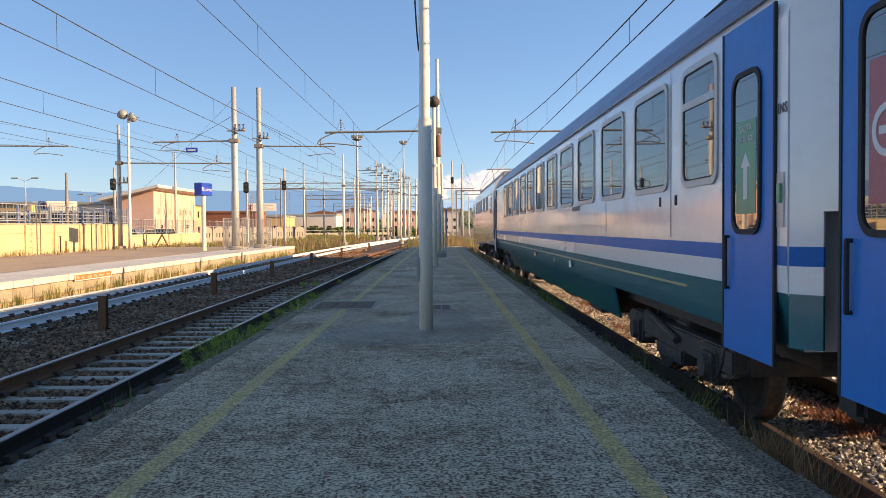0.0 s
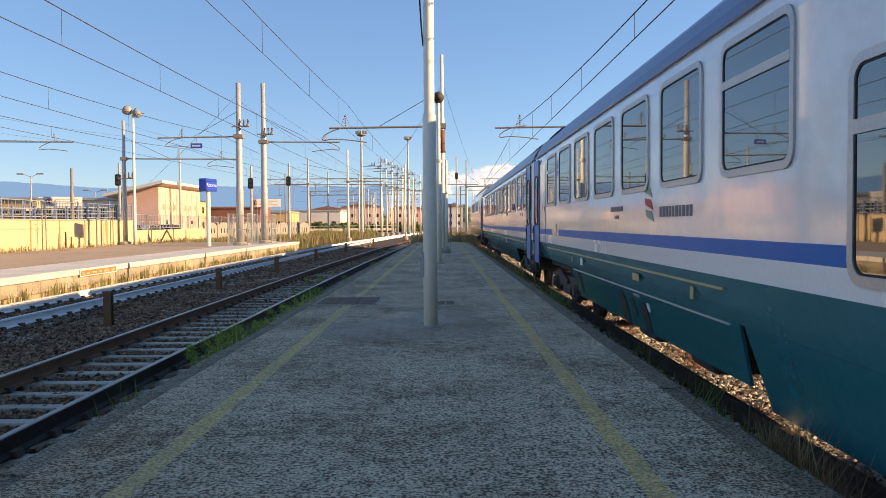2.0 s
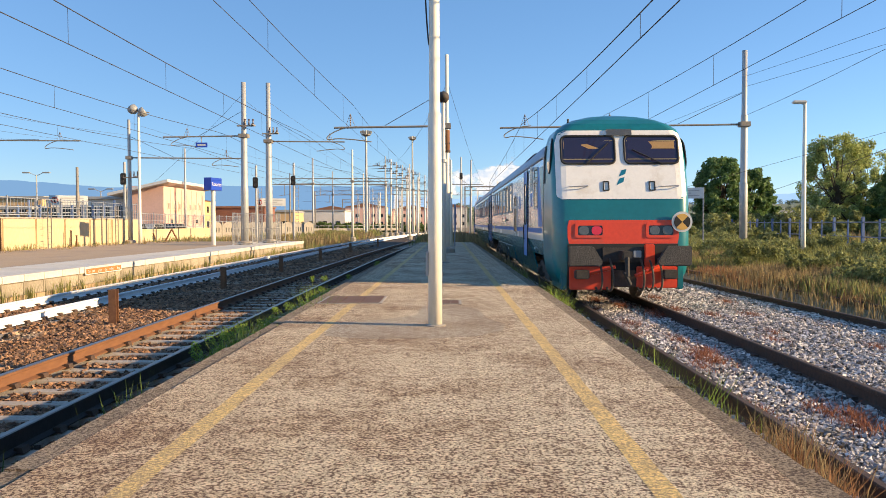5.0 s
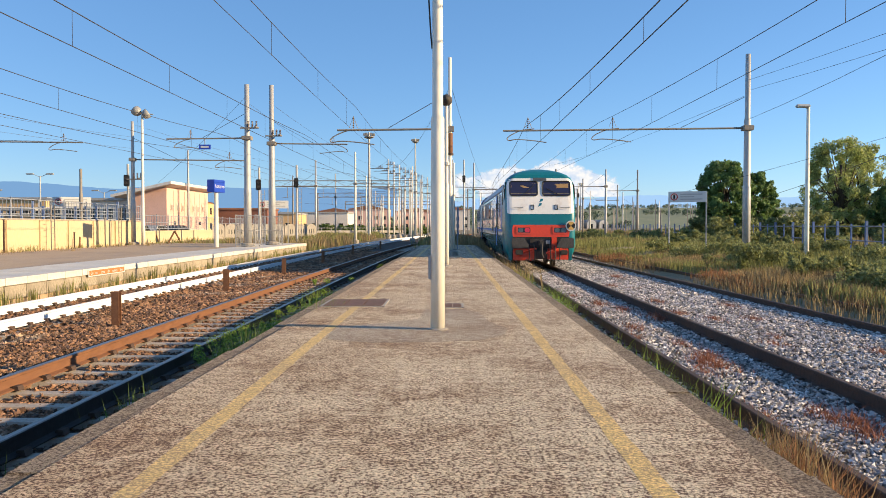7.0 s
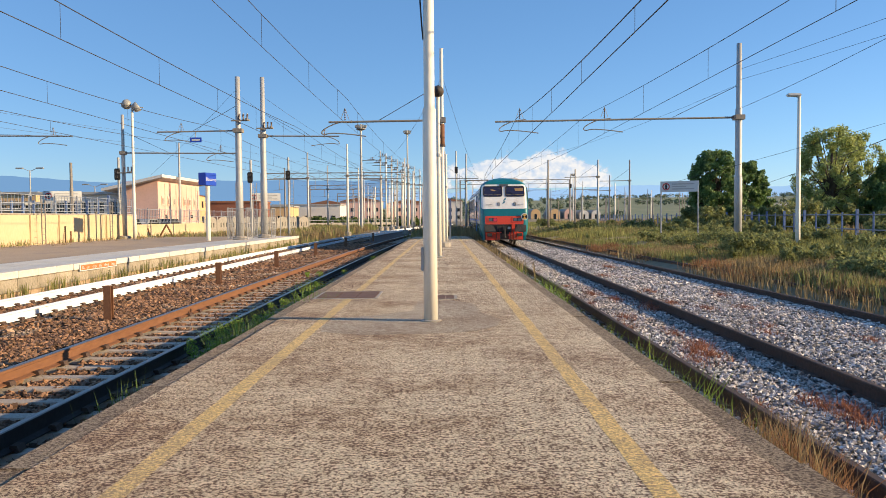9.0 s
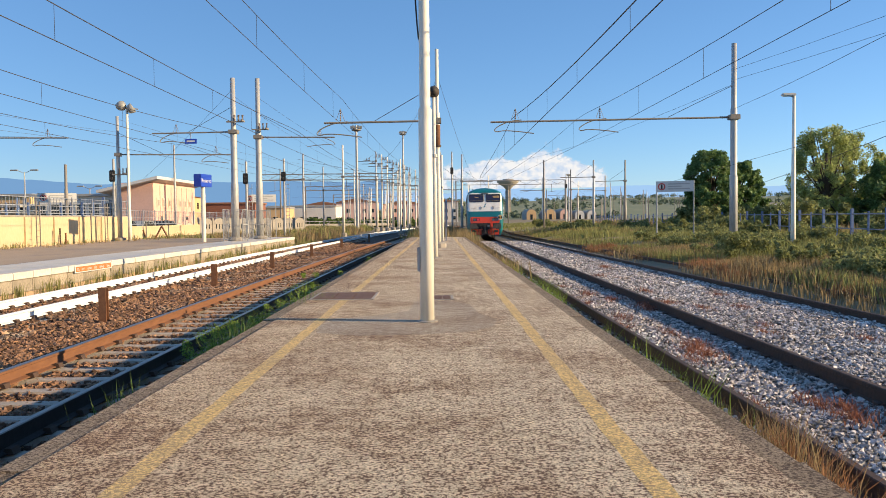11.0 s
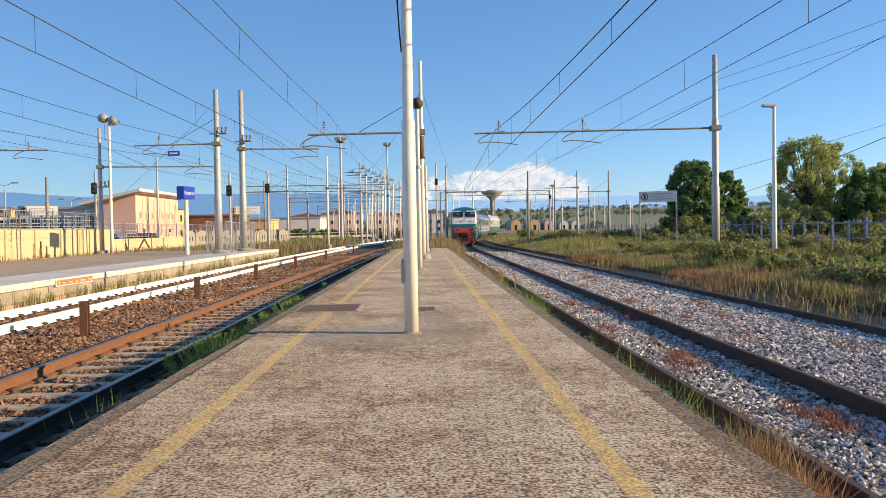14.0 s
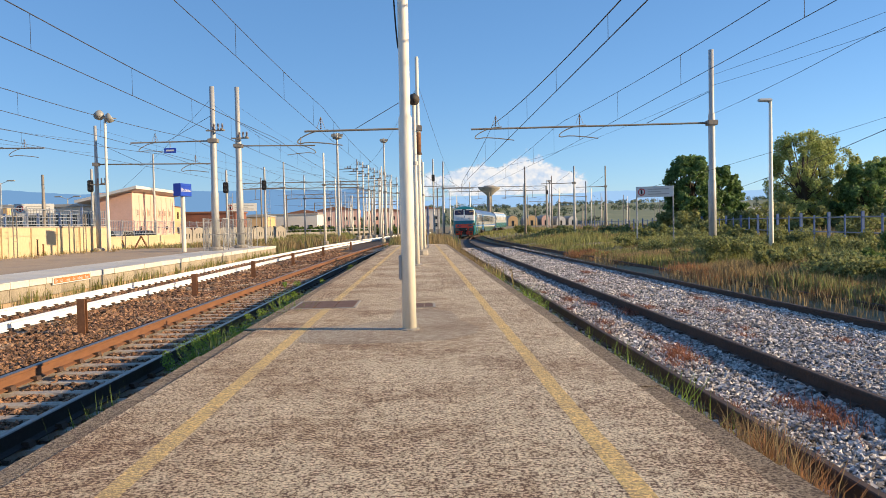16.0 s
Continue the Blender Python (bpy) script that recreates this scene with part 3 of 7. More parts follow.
def stones(name, n, area, z, size, material, label, seed, skip=()):
    """Broken stones scattered over a strip, near ones small and dense. area: f0, f1, y0, y1."""
    rng = np.random.default_rng(seed)
    f0, f1, y0, y1 = area
    y = y0 * (y1 / y0) ** (rng.random(n) ** 0.8)
    u = rng.random(n)
    a = np.array([f0(v) for v in y])
    b = np.array([f1(v) for v in y])
    x = a + (b - a) * u
    keep = np.ones(n, bool)
    for f in skip:
        c = np.array([f(v) for v in y])
        for s in (-0.755, 0.755):
            keep &= np.abs(x - c - s) > 0.075
    x, y = x[keep], y[keep]
    n = len(x)
    base = np.array([(1, 0, 0), (-1, 0, 0), (0, 1, 0), (0, -1, 0), (0, 0, 1), (0, 0, -1)], float)
    s = size * (0.6 + 0.9 * rng.random((n, 1, 1))) * (1 + np.clip(y - 12, 0, 40)[:, None, None] / 26)
    v = base[None] * (0.55 + 0.6 * rng.random((n, 6, 1))) + rng.normal(0, 0.22, (n, 6, 3))
    q = rng.normal(size=(n, 3, 3))
    q, _ = np.linalg.qr(q)
    v = np.einsum("nij,nkj->nki", q, v) * s * np.array((1, 1, 0.75))
    v += np.stack([x, y, z + rng.random(n) * size * 0.8], 1)[:, None]
    tri = np.array([(0, 2, 4), (2, 1, 4), (1, 3, 4), (3, 0, 4), (2, 0, 5), (1, 2, 5), (3, 1, 5), (0, 3, 5)])
    f = (tri[None] + 6 * np.arange(n)[:, None, None]).reshape(-1, 3)
    me = bpy.data.meshes.new(name)
    me.from_pydata(v.reshape(-1, 3).tolist(), [], f.tolist())
    me.materials.append(M[material])
    return tagged(new(name, me), label, "ballast", kind="stuff")


stones("brown_ballast", 66000, (lambda y: L1(y) - 3.3, lambda y: min(L1(y) + 2.2, -2.5), 4.5, 60), Z_L1 - 0.268, 0.037, "stone_brown", "rust-brown crushed stone ballast under the near track", 3, (L1,))
stones("brown_ballast_shoulder", 12000, (lambda y: L2(y) - 1.5, lambda y: L1(y) - 3.3, 12, 70), Z_L2 - 0.24, 0.042, "stone_brown", "rust-brown crushed stone ballast under the white rails", 4, (L2,))
stones("grey_ballast", 125000, (lambda y: 1.95, lambda y: R1(y) + 3.6, 2.6, 60), Z_R - 0.18, 0.027, "stone_grey", "light grey crushed stone ballast beside the platform", 5, (R1,))
stones("grey_ballast_siding", 38000, (lambda y: R1(y) + 3.4, lambda y: R2(y) - 0.35, 6, 60), Z_R - 0.18, 0.036, "stone_grey", "grey crushed stone ballast along the siding", 6, (R2,))


def marker_post(x, y, z, h):
    t = thing("marker_post", (x, y, z), "rusty steel stub post standing in brown ballast", "post", "stub posts between the tracks")
    part("web", boxes((-0.008, 0.008, -0.06, 0.06, -0.2, h)), "rust", t)
    for s in (-1, 1):
        part("flange", boxes((-0.075, 0.075, s * 0.06 - 0.008, s * 0.06 + 0.008, -0.2, h)), "rust", t)


for px, py in ((-6.75, 15.6), (-6.85, 23.6), (-6.9, 32.0), (-6.85, 41.5), (-6.7, 53), (-6.2, 68)):
    marker_post(px, py, Z_L1 - 0.18, 0.62)


# ---- west platform, wall and yard ----
def west_side():
    top = -0.03
    pl = strip("platform_west", lambda y: -21.8, lambda y: L2(y) - 1.95, 8, 58, -0.9, top, "platform_left")
    tagged(pl, "pale sunlit paved platform with a stone edge", "platform", kind="structure")
    rng = random.Random(9)
    for k in range(48):
        y = 10 + k
        for j, (z0, z1, w) in enumerate(((top - 0.17, top + 0.012, 0.04), (top - 0.52, top - 0.19, 0.0))):
            o = part("wall_stone" if j else "coping_stone", boxes((-0.06 if j else -2.3, 0.06 + w, 0.004, 0.995, z0, z1), bevel=0.012), "wall_stone" if j else "coping", pl)
            o.location = (L2(y + 0.5) - 1.93 + rng.uniform(-0.01, 0.01), y, 0)
            o.rotation_euler = (0, 0, -math.atan(L2(y + 1) - L2(y)))
    # long orange notice on the platform edge
    n = thing("edge_notice", (L2(24) - 1.80, 24.6, top - 0.13), "orange warning notice fixed to the platform edge", "notice")
    part("plate", boxes((-0.01, 0.008, -1.3, 1.3, -0.10, 0.11)), "sign_white", n)
    part("band", boxes((0.008, 0.012, -1.25, 1.25, -0.07, 0.085)), "sign_orange", n)
    for word, u in (("Do", -1.08), ("not", -0.78), ("cross", -0.34), ("the", 0.08), ("railway", 0.52), ("lines", 1.02)):
        text_on("wording", word, 0.13, Matrix.Translation((0.013, u, 0)) @ pose(0, 0, 0, 90, 0, 90), n, "sign_white")
    # tall yellow boundary wall with piers, and the low wall beyond
    w = thing("boundary_wall", (-23.4, 20, -0.12), "sunlit yellow plastered boundary wall with stained piers", "wall", kind="structure")
    part("wall", boxes((-0.15, 0.15, 0, 38.6, -0.3, 1.72)), "yellow_wall", w)
    part("coping", boxes((-0.2, 0.2, 0, 38.65, 1.722, 1.80), bevel=0.01), "concrete", w)
    for k in range(12):
        part("pier", boxes((0.152, 0.24, 0.6 + k * 3.3, 0.95 + k * 3.3, -0.3, 1.70), bevel=0.01), "yellow_wall", w)
    lw = thing("low_wall", (-24.4, 58.7, -0.12), "low yellow plastered wall with railing above", "wall", kind="structure")
    part("wall", boxes((-0.15, 0.15, 0, 40, -0.3, 1.0)), "yellow_wall", lw)
    # railing along the top of both walls
    def railing(x, y0, y1, z, h, n, label, mt):
        r = thing("railing", (x, y0, z), label, "railing", "yard railings")
        for k in range(n + 1):
            part("post", boxes((-0.03, 0.03, (y1 - y0) * k / n - 0.03, (y1 - y0) * k / n + 0.03, 0, h)), mt, r)
        for hz in (0.12, 0.5, 0.92):
            part("rail", boxes((-0.02, 0.02, 0, y1 - y0, h * hz - 0.02, h * hz + 0.02)), mt, r)
        bars = bmesh.new()
        m = int((y1 - y0) / 0.35)
        for k in range(m):
            box(bars, -0.012, 0.012, k * 0.35, k * 0.35 + 0.025, h * 0.12, h * 0.92)
        tagged(part("railing_infill", bars, mt, r), kind="stuff")
    railing(-23.4, 24, 58.4, 1.68, 1.15, 12, "grey-blue metal railing on the yellow wall", "fence_grey")
    railing(-24.4, 59, 96, 0.88, 1.35, 14, "dark metal railing on the low wall", "fence_grey")


west_side()


def wall_posts():
    """Thin posts, a ladder and a trestle in front of the yellow wall."""
    for y, h, m in ((36.5, 2.2, "lattice"), (38.6, 1.5, "rust_dark"), (39.4, 1.7, "rust_dark"), (46.8, 1.0, "rust_dark"), (47.5, 0.7, "rust"), (51.0, 1.9, "lattice"), (60.5, 1.2, "lattice"), (65.5, 1.0, "lattice")):
        t = thing("wall_post", (-22.75, y, -0.12), "thin weathered steel post in front of the yellow wall", "post", "posts along the wall")
        part("shaft", boxes((-0.035, 0.035, -0.035, 0.035, -0.1, h), bevel=0.005), m, t)
        part("cap", boxes((-0.05, 0.05, -0.05, 0.05, h + 0.002, h + 0.03)), m, t)
    for y in (44.2, 53.2):
        t = thing("steel_ladder", (-22.7, y, -0.12), "narrow steel ladder standing at the yellow wall", "ladder", "ladders")
        for e in (-0.2, 0.2):
            part("stile", boxes((-0.025, 0.025, e - 0.02, e + 0.02, -0.1, 2.6)), "lattice", t)
        for k in range(7):
            part("rung", tubes(((0, -0.18, 0.25 + 0.35 * k), (0, 0.18, 0.25 + 0.35 * k), 0.015), n=6), "lattice", t)
    t = thing("timber_trestle", (-21.9, 61.5, -0.12), "rust-red A-shaped buffer trestle by the low wall", "trestle")
    for a, b in ((-0.6, 0.0), (0.55, 0.0)):
        part("leg", tubes(((a, 0, -0.1), (b, 0, 1.0), 0.07), n=6), "rust", t)
    part("strut", tubes(((-1.3, 0.2, -0.1), (-1.55, 0.2, 0.7), 0.06), n=6), "rust", t)


wall_posts()


def pink_building():
    b = thing("station_building", (-30, 82, -0.12), "salmon-pink station building with overhanging sloped white-edged roof", "building")
    part("wall", boxes((-3.6, 0, 0, 13.8, 0, 5.4)), "pink", b)
    part("end_wall", boxes((-3.55, -0.02, -0.06, -0.004, 0, 5.3)), "pink", b)
    bm = bmesh.new()
    slab(bm, [(-5.4, 4.35), (0.9, 5.75), (0.9, 6.05), (-5.4, 4.65)], lambda u, v, w: Vector((u, -1.3 + w, v)), 16.6)
    part("roof", bm, "white_wall", b, "white-edged sloping roof")
    for k in range(7):
        y = 1.3 + k * 1.75
        part("niche", boxes((0.004, 0.05, y - 0.42, y + 0.42, 2.9, 3.9), bevel=0.015), "pink", b)
        part("vent", boxes((0.054, 0.10, y - 0.24, y + 0.24, 3.05, 3.65), bevel=0.02), "concrete", b)
        part("downpipe", tubes(((0.06, y + 0.5, 0.3), (0.06, y + 0.5, 5.2), 0.02), n=6), "concrete", b)
    for k in range(3):
        part("small_window", boxes((0.004, 0.04, 2.0 + k * 4.2, 2.6 + k * 4.2, 1.5, 1.9)), "window_dark", b)


pink_building()


def house(x, y, w, d, h, wall, roof, label, cols, floors, rz=0.0, pitched=True):
    b = thing("house", pose(x, y, -0.5, 0, 0, rz), label, "house", "town houses")
    part("wall", boxes((-w / 2, w / 2, 0, d, 0, h)), wall, b)
    bm = bmesh.new()
    if pitched:
        slab(bm, [(-w / 2 - 0.4, h + 0.004), (w / 2 + 0.4, h + 0.004), (0, h + w * 0.10)], lambda u, v, q: Vector((u, -0.4 + q, v)), d + 0.8)
    else:
        box(bm, -w / 2 - 0.25, w / 2 + 0.25, -0.25, d + 0.25, h + 0.004, h + 0.35)
    part("roof", bm, roof, b)
    for i in range(cols):
        for j in range(floors):
            cx, cz = -w / 2 + w * (i + 0.5) / cols, 1.1 + j * 3.0
            if cz + 1.4 < h:
                win = part("window", boxes((cx - 0.55, cx + 0.55, -0.06, -0.004, cz, cz + 1.35)), "window_dark", b)
                part("sill", boxes((cx - 0.65, cx + 0.65, -0.14, -0.064, cz - 0.1, cz - 0.02)), "white_wall", win)
    for j in range(floors):
        for i in range(max(int(d / 4), 1)):
            cy = d * (i + 0.5) / max(int(d / 4), 1)
            part("window", boxes((w / 2 + 0.004, w / 2 + 0.05, cy - 0.5, cy + 0.5, 1.1 + j * 3.0, 2.4 + j * 3.0)), "window_dark", b)
    return b


for args in (
    (-54, 150, 9, 12, 6.5, "orange", "roof_tile", "orange plastered town house with clay roof", 3, 2),
    (-45, 165, 12, 10, 5.2, "maroon", "roof_tile", "dark red low commercial building", 4, 1, 0, False),
    (-48, 190, 20, 14, 4.6, "orange", "grey_metal", "yellow-orange low building with flat roof", 5, 1, 0, False),
    (-37, 210, 18, 14, 5.2, "white_wall", "grey_metal", "white low industrial building with flat roof", 5, 1, 0, False),
    (-80, 130, 14, 10, 5.5, "orange", "roof_tile", "orange plastered building behind the yard", 4, 2),
    (-70, 112, 8, 9, 4.5, "white_wall", "roof_tile", "white plastered building behind the yard", 3, 1),
    (-96, 150, 12, 10, 6.8, "white_wall", "roof_tile", "white plastered block behind the yard", 4, 2),
    (-31, 290, 15, 12, 8.0, "pink", "roof_tile", "pale pink apartment house with clay roof", 5, 2),
    (-14, 300, 16, 12, 7.2, "pink", "roof_tile", "pink plastered apartment house", 5, 2),
    (1, 320, 13, 12, 8.4, "white_wall", "roof_tile", "white plastered apartment house", 4, 2),
    (-48, 320, 16, 12, 7.5, "white_wall", "roof_tile", "white plastered house with clay roof", 5, 2),
    (132, 330, 34, 12, 6.5, "white_wall", "grey_metal", "long pale two-storey building beyond the field", 9, 2, 0, False),
):
    house(*args)


def silo_shed(x, y, w, h, mt, label):
    """A vaulted goods shed end."""
    b = thing("vaulted_shed", (x, y, -0.5), label, "shed", "vaulted sheds")
    bm = bmesh.new()
    out = [(-w / 2, 0), (w / 2, 0)] + [(w / 2 * math.cos(radians(a)), h * 0.55 + h * 0.45 * math.sin(radians(a))) for a in range(0, 181, 15)]
    slab(bm, out, lambda u, v, q: Vector((u, q, v)), 30)
    part("shell", bm, "concrete", b)
    bm = bmesh.new()
    slab(bm, [(u * 0.93, v * 0.96) for u, v in out], lambda u, v, q: Vector((u, -0.1 + q, v)), 0.094)
    part("end_wall", bm, mt, b)
    part("doorway", boxes((-w * 0.12, w * 0.12, -0.16, -0.104, 0, h * 0.5)), "window_dark", b)


for args in ((61, 520, 6.8, 7, "orange", "concrete vaulted shed with pale orange end wall"), (74, 522, 7.4, 7, "orange", "vaulted shed with peach end wall"),
             (84, 526, 6, 7, "pink", "vaulted shed with pinkish end wall"), (95, 530, 6.5, 6, "white_wall", "vaulted shed with pale end wall"), (104, 534, 6.5, 6, "white_wall", "vaulted shed with pale weathered end")):
    silo_shed(*args)


def water_tower(x, y):
    t = thing("water_tower", (x, y, -0.5), "concrete water tower with a wide funnel-shaped tank", "water tower")
    part("shaft", lathe(bmesh.new(), [(2.7, 0), (2.3, 13), (2.2, 30)], 20), "concrete", t, smooth=True)
    part("tank", lathe(bmesh.new(), [(2.3, 30), (3.9, 32), (11, 37.5), (11.3, 38.2), (11.3, 39.4), (6, 39.8), (5, 40.8), (0, 41)], 28), "concrete", t, smooth=True)
    for k in range(8):
        a = k * math.tau / 8
        part("rib", tubes(((2.75 * math.cos(a), 2.75 * math.sin(a), 0), (2.4 * math.cos(a), 2.4 * math.sin(a), 30), 0.26), n=6), "concrete", t)


water_tower(70, 800)


def panel_fence(x0, y0, x1, y1, n):
    """Precast concrete fence of arched panels between posts."""
    t = thing("concrete_fence", pose(x0, y0, -0.5, 0, 0, math.degrees(math.atan2(y1 - y0, x1 - x0))), "weathered precast concrete fence with arched panels", "fence")
    w = math.hypot(x1 - x0, y1 - y0) / n
    for k in range(n):
        part("post", boxes((k * w - 0.08, k * w + 0.08, -0.09, 0.09, 0, 2.0), bevel=0.01), "concrete", t)
        bm = bmesh.new()
        out = [(k * w + 0.09, 0.1), (k * w + w - 0.09, 0.1)] + [(k * w + w / 2 + (w / 2 - 0.09) * math.cos(radians(a)), 1.55 + 0.45 * math.sin(radians(a))) for a in range(0, 181, 20)]
        slab(bm, out, lambda u, v, q: Vector((u, -0.03 + q, v)), 0.06)
        p = part("panel", bm, "concrete", t)
        for e in (0.28, 0.5, 0.72):
            bm = bmesh.new()
            slab(bm, [(k * w + w * e + u, 1.15 + v) for u, v in rounded(w * 0.06, 0.5, w * 0.028, 3)], lambda u, v, q: Vector((u, -0.034 - q, v)), 0.006)
            part("slot", bm, "window_dark", p)


panel_fence(-24.3, 79, -15.6, 90, 9)


def parapet(x0, y0, x1, y1):
    t = thing("road_parapet", (x0, y0, -0.5), "pale grey road parapet beyond the yard", "parapet")
    part("wall", tubes(((0, 0, 0.45), (x1 - x0, y1 - y0, 0.45), 0.4), n=4), "concrete", t)
    part("rail", tubes(((0, 0, 1.3), (x1 - x0, y1 - y0, 1.3), 0.06), n=6), "galv", t)
    for k in range(13):
        u = k / 12
        part("post", boxes(((x1 - x0) * u - 0.05, (x1 - x0) * u + 0.05, (y1 - y0) * u - 0.05, (y1 - y0) * u + 0.05, 0.5, 1.3)), "galv", t)


parapet(-34, 165, -11, 182)


def car(x, y, rz, paint, label):
    """A parked car seen far off behind the railing."""
    t = thing("parked_car", pose(x, y, -0.12, 0, 0, rz), label, "car", "parked cars")
    bm = bmesh.new()
    slab(bm, [(-2.0, 0.35), (2.0, 0.35), (2.05, 0.75), (1.35, 0.92), (0.75, 1.42), (-1.05, 1.45), (-1.75, 0.98), (-2.05, 0.9)], lambda u, v, w: Vector((u, -0.85 + w, v)), 1.7)
    part("body", bm, paint, t)
    for s in (-1, 1):
        bm = bmesh.new()
        slab(bm, [(1.15, 0.95), (0.68, 1.36), (-0.95, 1.38), (-1.45, 1.0)], lambda u, v, w: Vector((u, s * (0.86 + w), v)), 0.012)
        part("side_window", bm, "window_dark", t)
    for u in (-1.25, 1.3):
        for v in (-0.8, 0.8):
            part("wheel", lathe(bmesh.new(), [(0.31, -0.1), (0.31, 0.1), (0.15, 0.11)], 14, (u, v, 0.31), "y"), "black", t)


for k, (cx, cy, cr, cp, cl) in enumerate(((-27, 66, 85, "window_dark", "black car parked behind the railing"), (-27.2, 71, 88, "grey_metal", "grey car parked behind the railing"), (-27, 76, 92, "window_dark", "dark car parked behind the railing"),
                                          (-29, 50, 80, "white_wall", "white car parked behind the yellow wall"), (-36, 60, 60, "white_wall", "white van parked in the yard"))):
    car(cx, cy, cr, cp, cl)


def canopy(x0, x1, y, z, h, label):
    """A low flat shelter on slim columns, beyond the wall."""
    t = thing("yard_shelter", (x0, y, z), label, "shelter", "yard shelters")
    part("roof", boxes((0, x1 - x0, 0, 4, h, h + 0.3), bevel=0.03), "grey_metal", t)
    for k in range(5):
        u = (x1 - x0) * (k + 0.1) / 4.2
        part("column", boxes((u - 0.08, u + 0.08, 0.2, 0.36, 0, h)), "fence_blue", t)
    part("back_panel", boxes((0, x1 - x0, 3.9, 3.98, 0.3, h - 0.3)), "white_wall", t)


def yard_fence(x0, y0, x1, y1, n):
    """Blue and white tubular fence behind the yellow wall."""
    t = thing("yard_fence", (x0, y0, -0.12), "blue and white tubular fence behind the yellow wall", "fence", "yard fences")
    for k in range(n + 1):
        u = k / n
        part("post", boxes(((x1 - x0) * u - 0.07, (x1 - x0) * u + 0.07, (y1 - y0) * u - 0.07, (y1 - y0) * u + 0.07, 0, 3.4 if k % 4 == 0 else 3.0)), "fence_blue", t)
    for hz in (1.9, 2.35, 2.85):
        part("rail", tubes(((0, 0, hz), (x1 - x0, y1 - y0, hz), 0.045), n=6), "sign_white", t)


yard_fence(-37.0, 62, -27.5, 64, 12)


def low_block(x, y, w, d, h, wall, label):
    """A flat-roofed yard building with a glazed band."""
    b = thing("yard_building", (x, y, -0.12), label, "building", "yard buildings")
    part("wall", boxes((0, w, 0, d, 0, h)), wall, b)
    part("roof", boxes((-0.3, w + 0.3, -0.3, d + 0.3, h + 0.004, h + 0.3), bevel=0.03), "grey_metal", b)
    m = max(int(w / 1.4), 2)
    for k in range(m):
        u = w * (k + 0.5) / m
        win = part("window", boxes((u - 0.5, u + 0.5, -0.05, -0.004, h * 0.45, h * 0.82)), "window_dark", b)
        part("sill", boxes((u - 0.56, u + 0.56, -0.12, -0.054, h * 0.45 - 0.08, h * 0.45 - 0.01)), "white_wall", win)


low_block(-43.5, 84, 8.5, 6, 4.1, "white_wall", "white flat-roofed yard building with dark windows")
low_block(-56.5, 90, 9.5, 6, 4.4, "orange", "ochre flat-roofed yard building with dark windows")

canopy(-58, -44, 82, -0.1, 3.0, "flat grey shelter on blue columns")
canopy(-44, -35, 96, -0.1, 3.2, "flat pale shelter on blue columns")


# ---- poles, lamps and overhead line ----
def lamp_pole():
    t = thing("lamp_pole", (-0.17, 9.62, 0), "tall tapered pale grey steel pole standing on the platform", "pole")
    part("base_plate", lathe(bmesh.new(), [(0.13, 0), (0.13, 0.012), (0.095, 0.02)], 16), "concrete", t)
    part("shaft", lathe(bmesh.new(), [(0.086, 0), (0.085, 1.5), (0.082, 2.6), (0.066, 2.63), (0.062, 5.5), (0.05, 7.9), (0.01, 7.95)], 20), "pole", t, smooth=True)
    part("junction_box", boxes((-0.115, -0.078, -0.05, 0.05, 0.62, 0.92), bevel=0.008), "galv", t, "small grey junction box")
    bm = bmesh.new()
    path_tube(bm, [(-0.068, 0, 3.45), (-0.09, -0.02, 3.7), (-0.12, -0.02, 4.3), (-0.15, 0, 5.2), (-0.07, 0, 6.0)], 0.010, 6)
    part("cable", bm, "black", t, "loose black cable")
    part("bracket", tubes(((0, 0, 7.7), (0.9, 0, 7.9), 0.025), n=8), "pole", t)
    part("lamp_head", lathe(bmesh.new(), [(0.05, -0.1), (0.16, 0.0), (0.14, 0.1), (0.02, 0.14)], 12, (0.95, 0, 7.85)), "lamp_grey", t)


lamp_pole()


def speaker_pole(x, y, h, r, label, mt="pole", lamp=True):
    t = thing("platform_pole", (x, y, 0), label, "pole", "poles along the island platform")
    part("base_plate", lathe(bmesh.new(), [(r + 0.12, -0.02), (r + 0.12, 0.03), (r + 0.02, 0.05)], 12), "concrete", t)
    part("shaft", lathe(bmesh.new(), [(r, 0), (r * 0.95, h * 0.5), (r * 0.78, h * 0.52), (r * 0.7, h), (0.01, h + 0.03)], 14), mt, t, smooth=True)
    if lamp:
        part("loudspeaker", lathe(bmesh.new(), [(0.03, -0.2), (0.09, -0.16), (0.17, 0.02), (0.19, 0.12), (0.16, 0.13), (0.02, 0.08)], 14, (0, -0.12, h + 0.1), "y"), "dark", t, "dark horn loudspeaker", True)
    part("collar", lathe(bmesh.new(), [(r + 0.02, h * 0.62), (r + 0.02, h * 0.64)], 12), "galv", t)


speaker_pole(-0.165, 24.8, 5.15, 0.085, "slim grey pole with a horn loudspeaker")
speaker_pole(0.12, 41.5, 4.6, 0.085, "slim grey pole on the far platform", lamp=False)


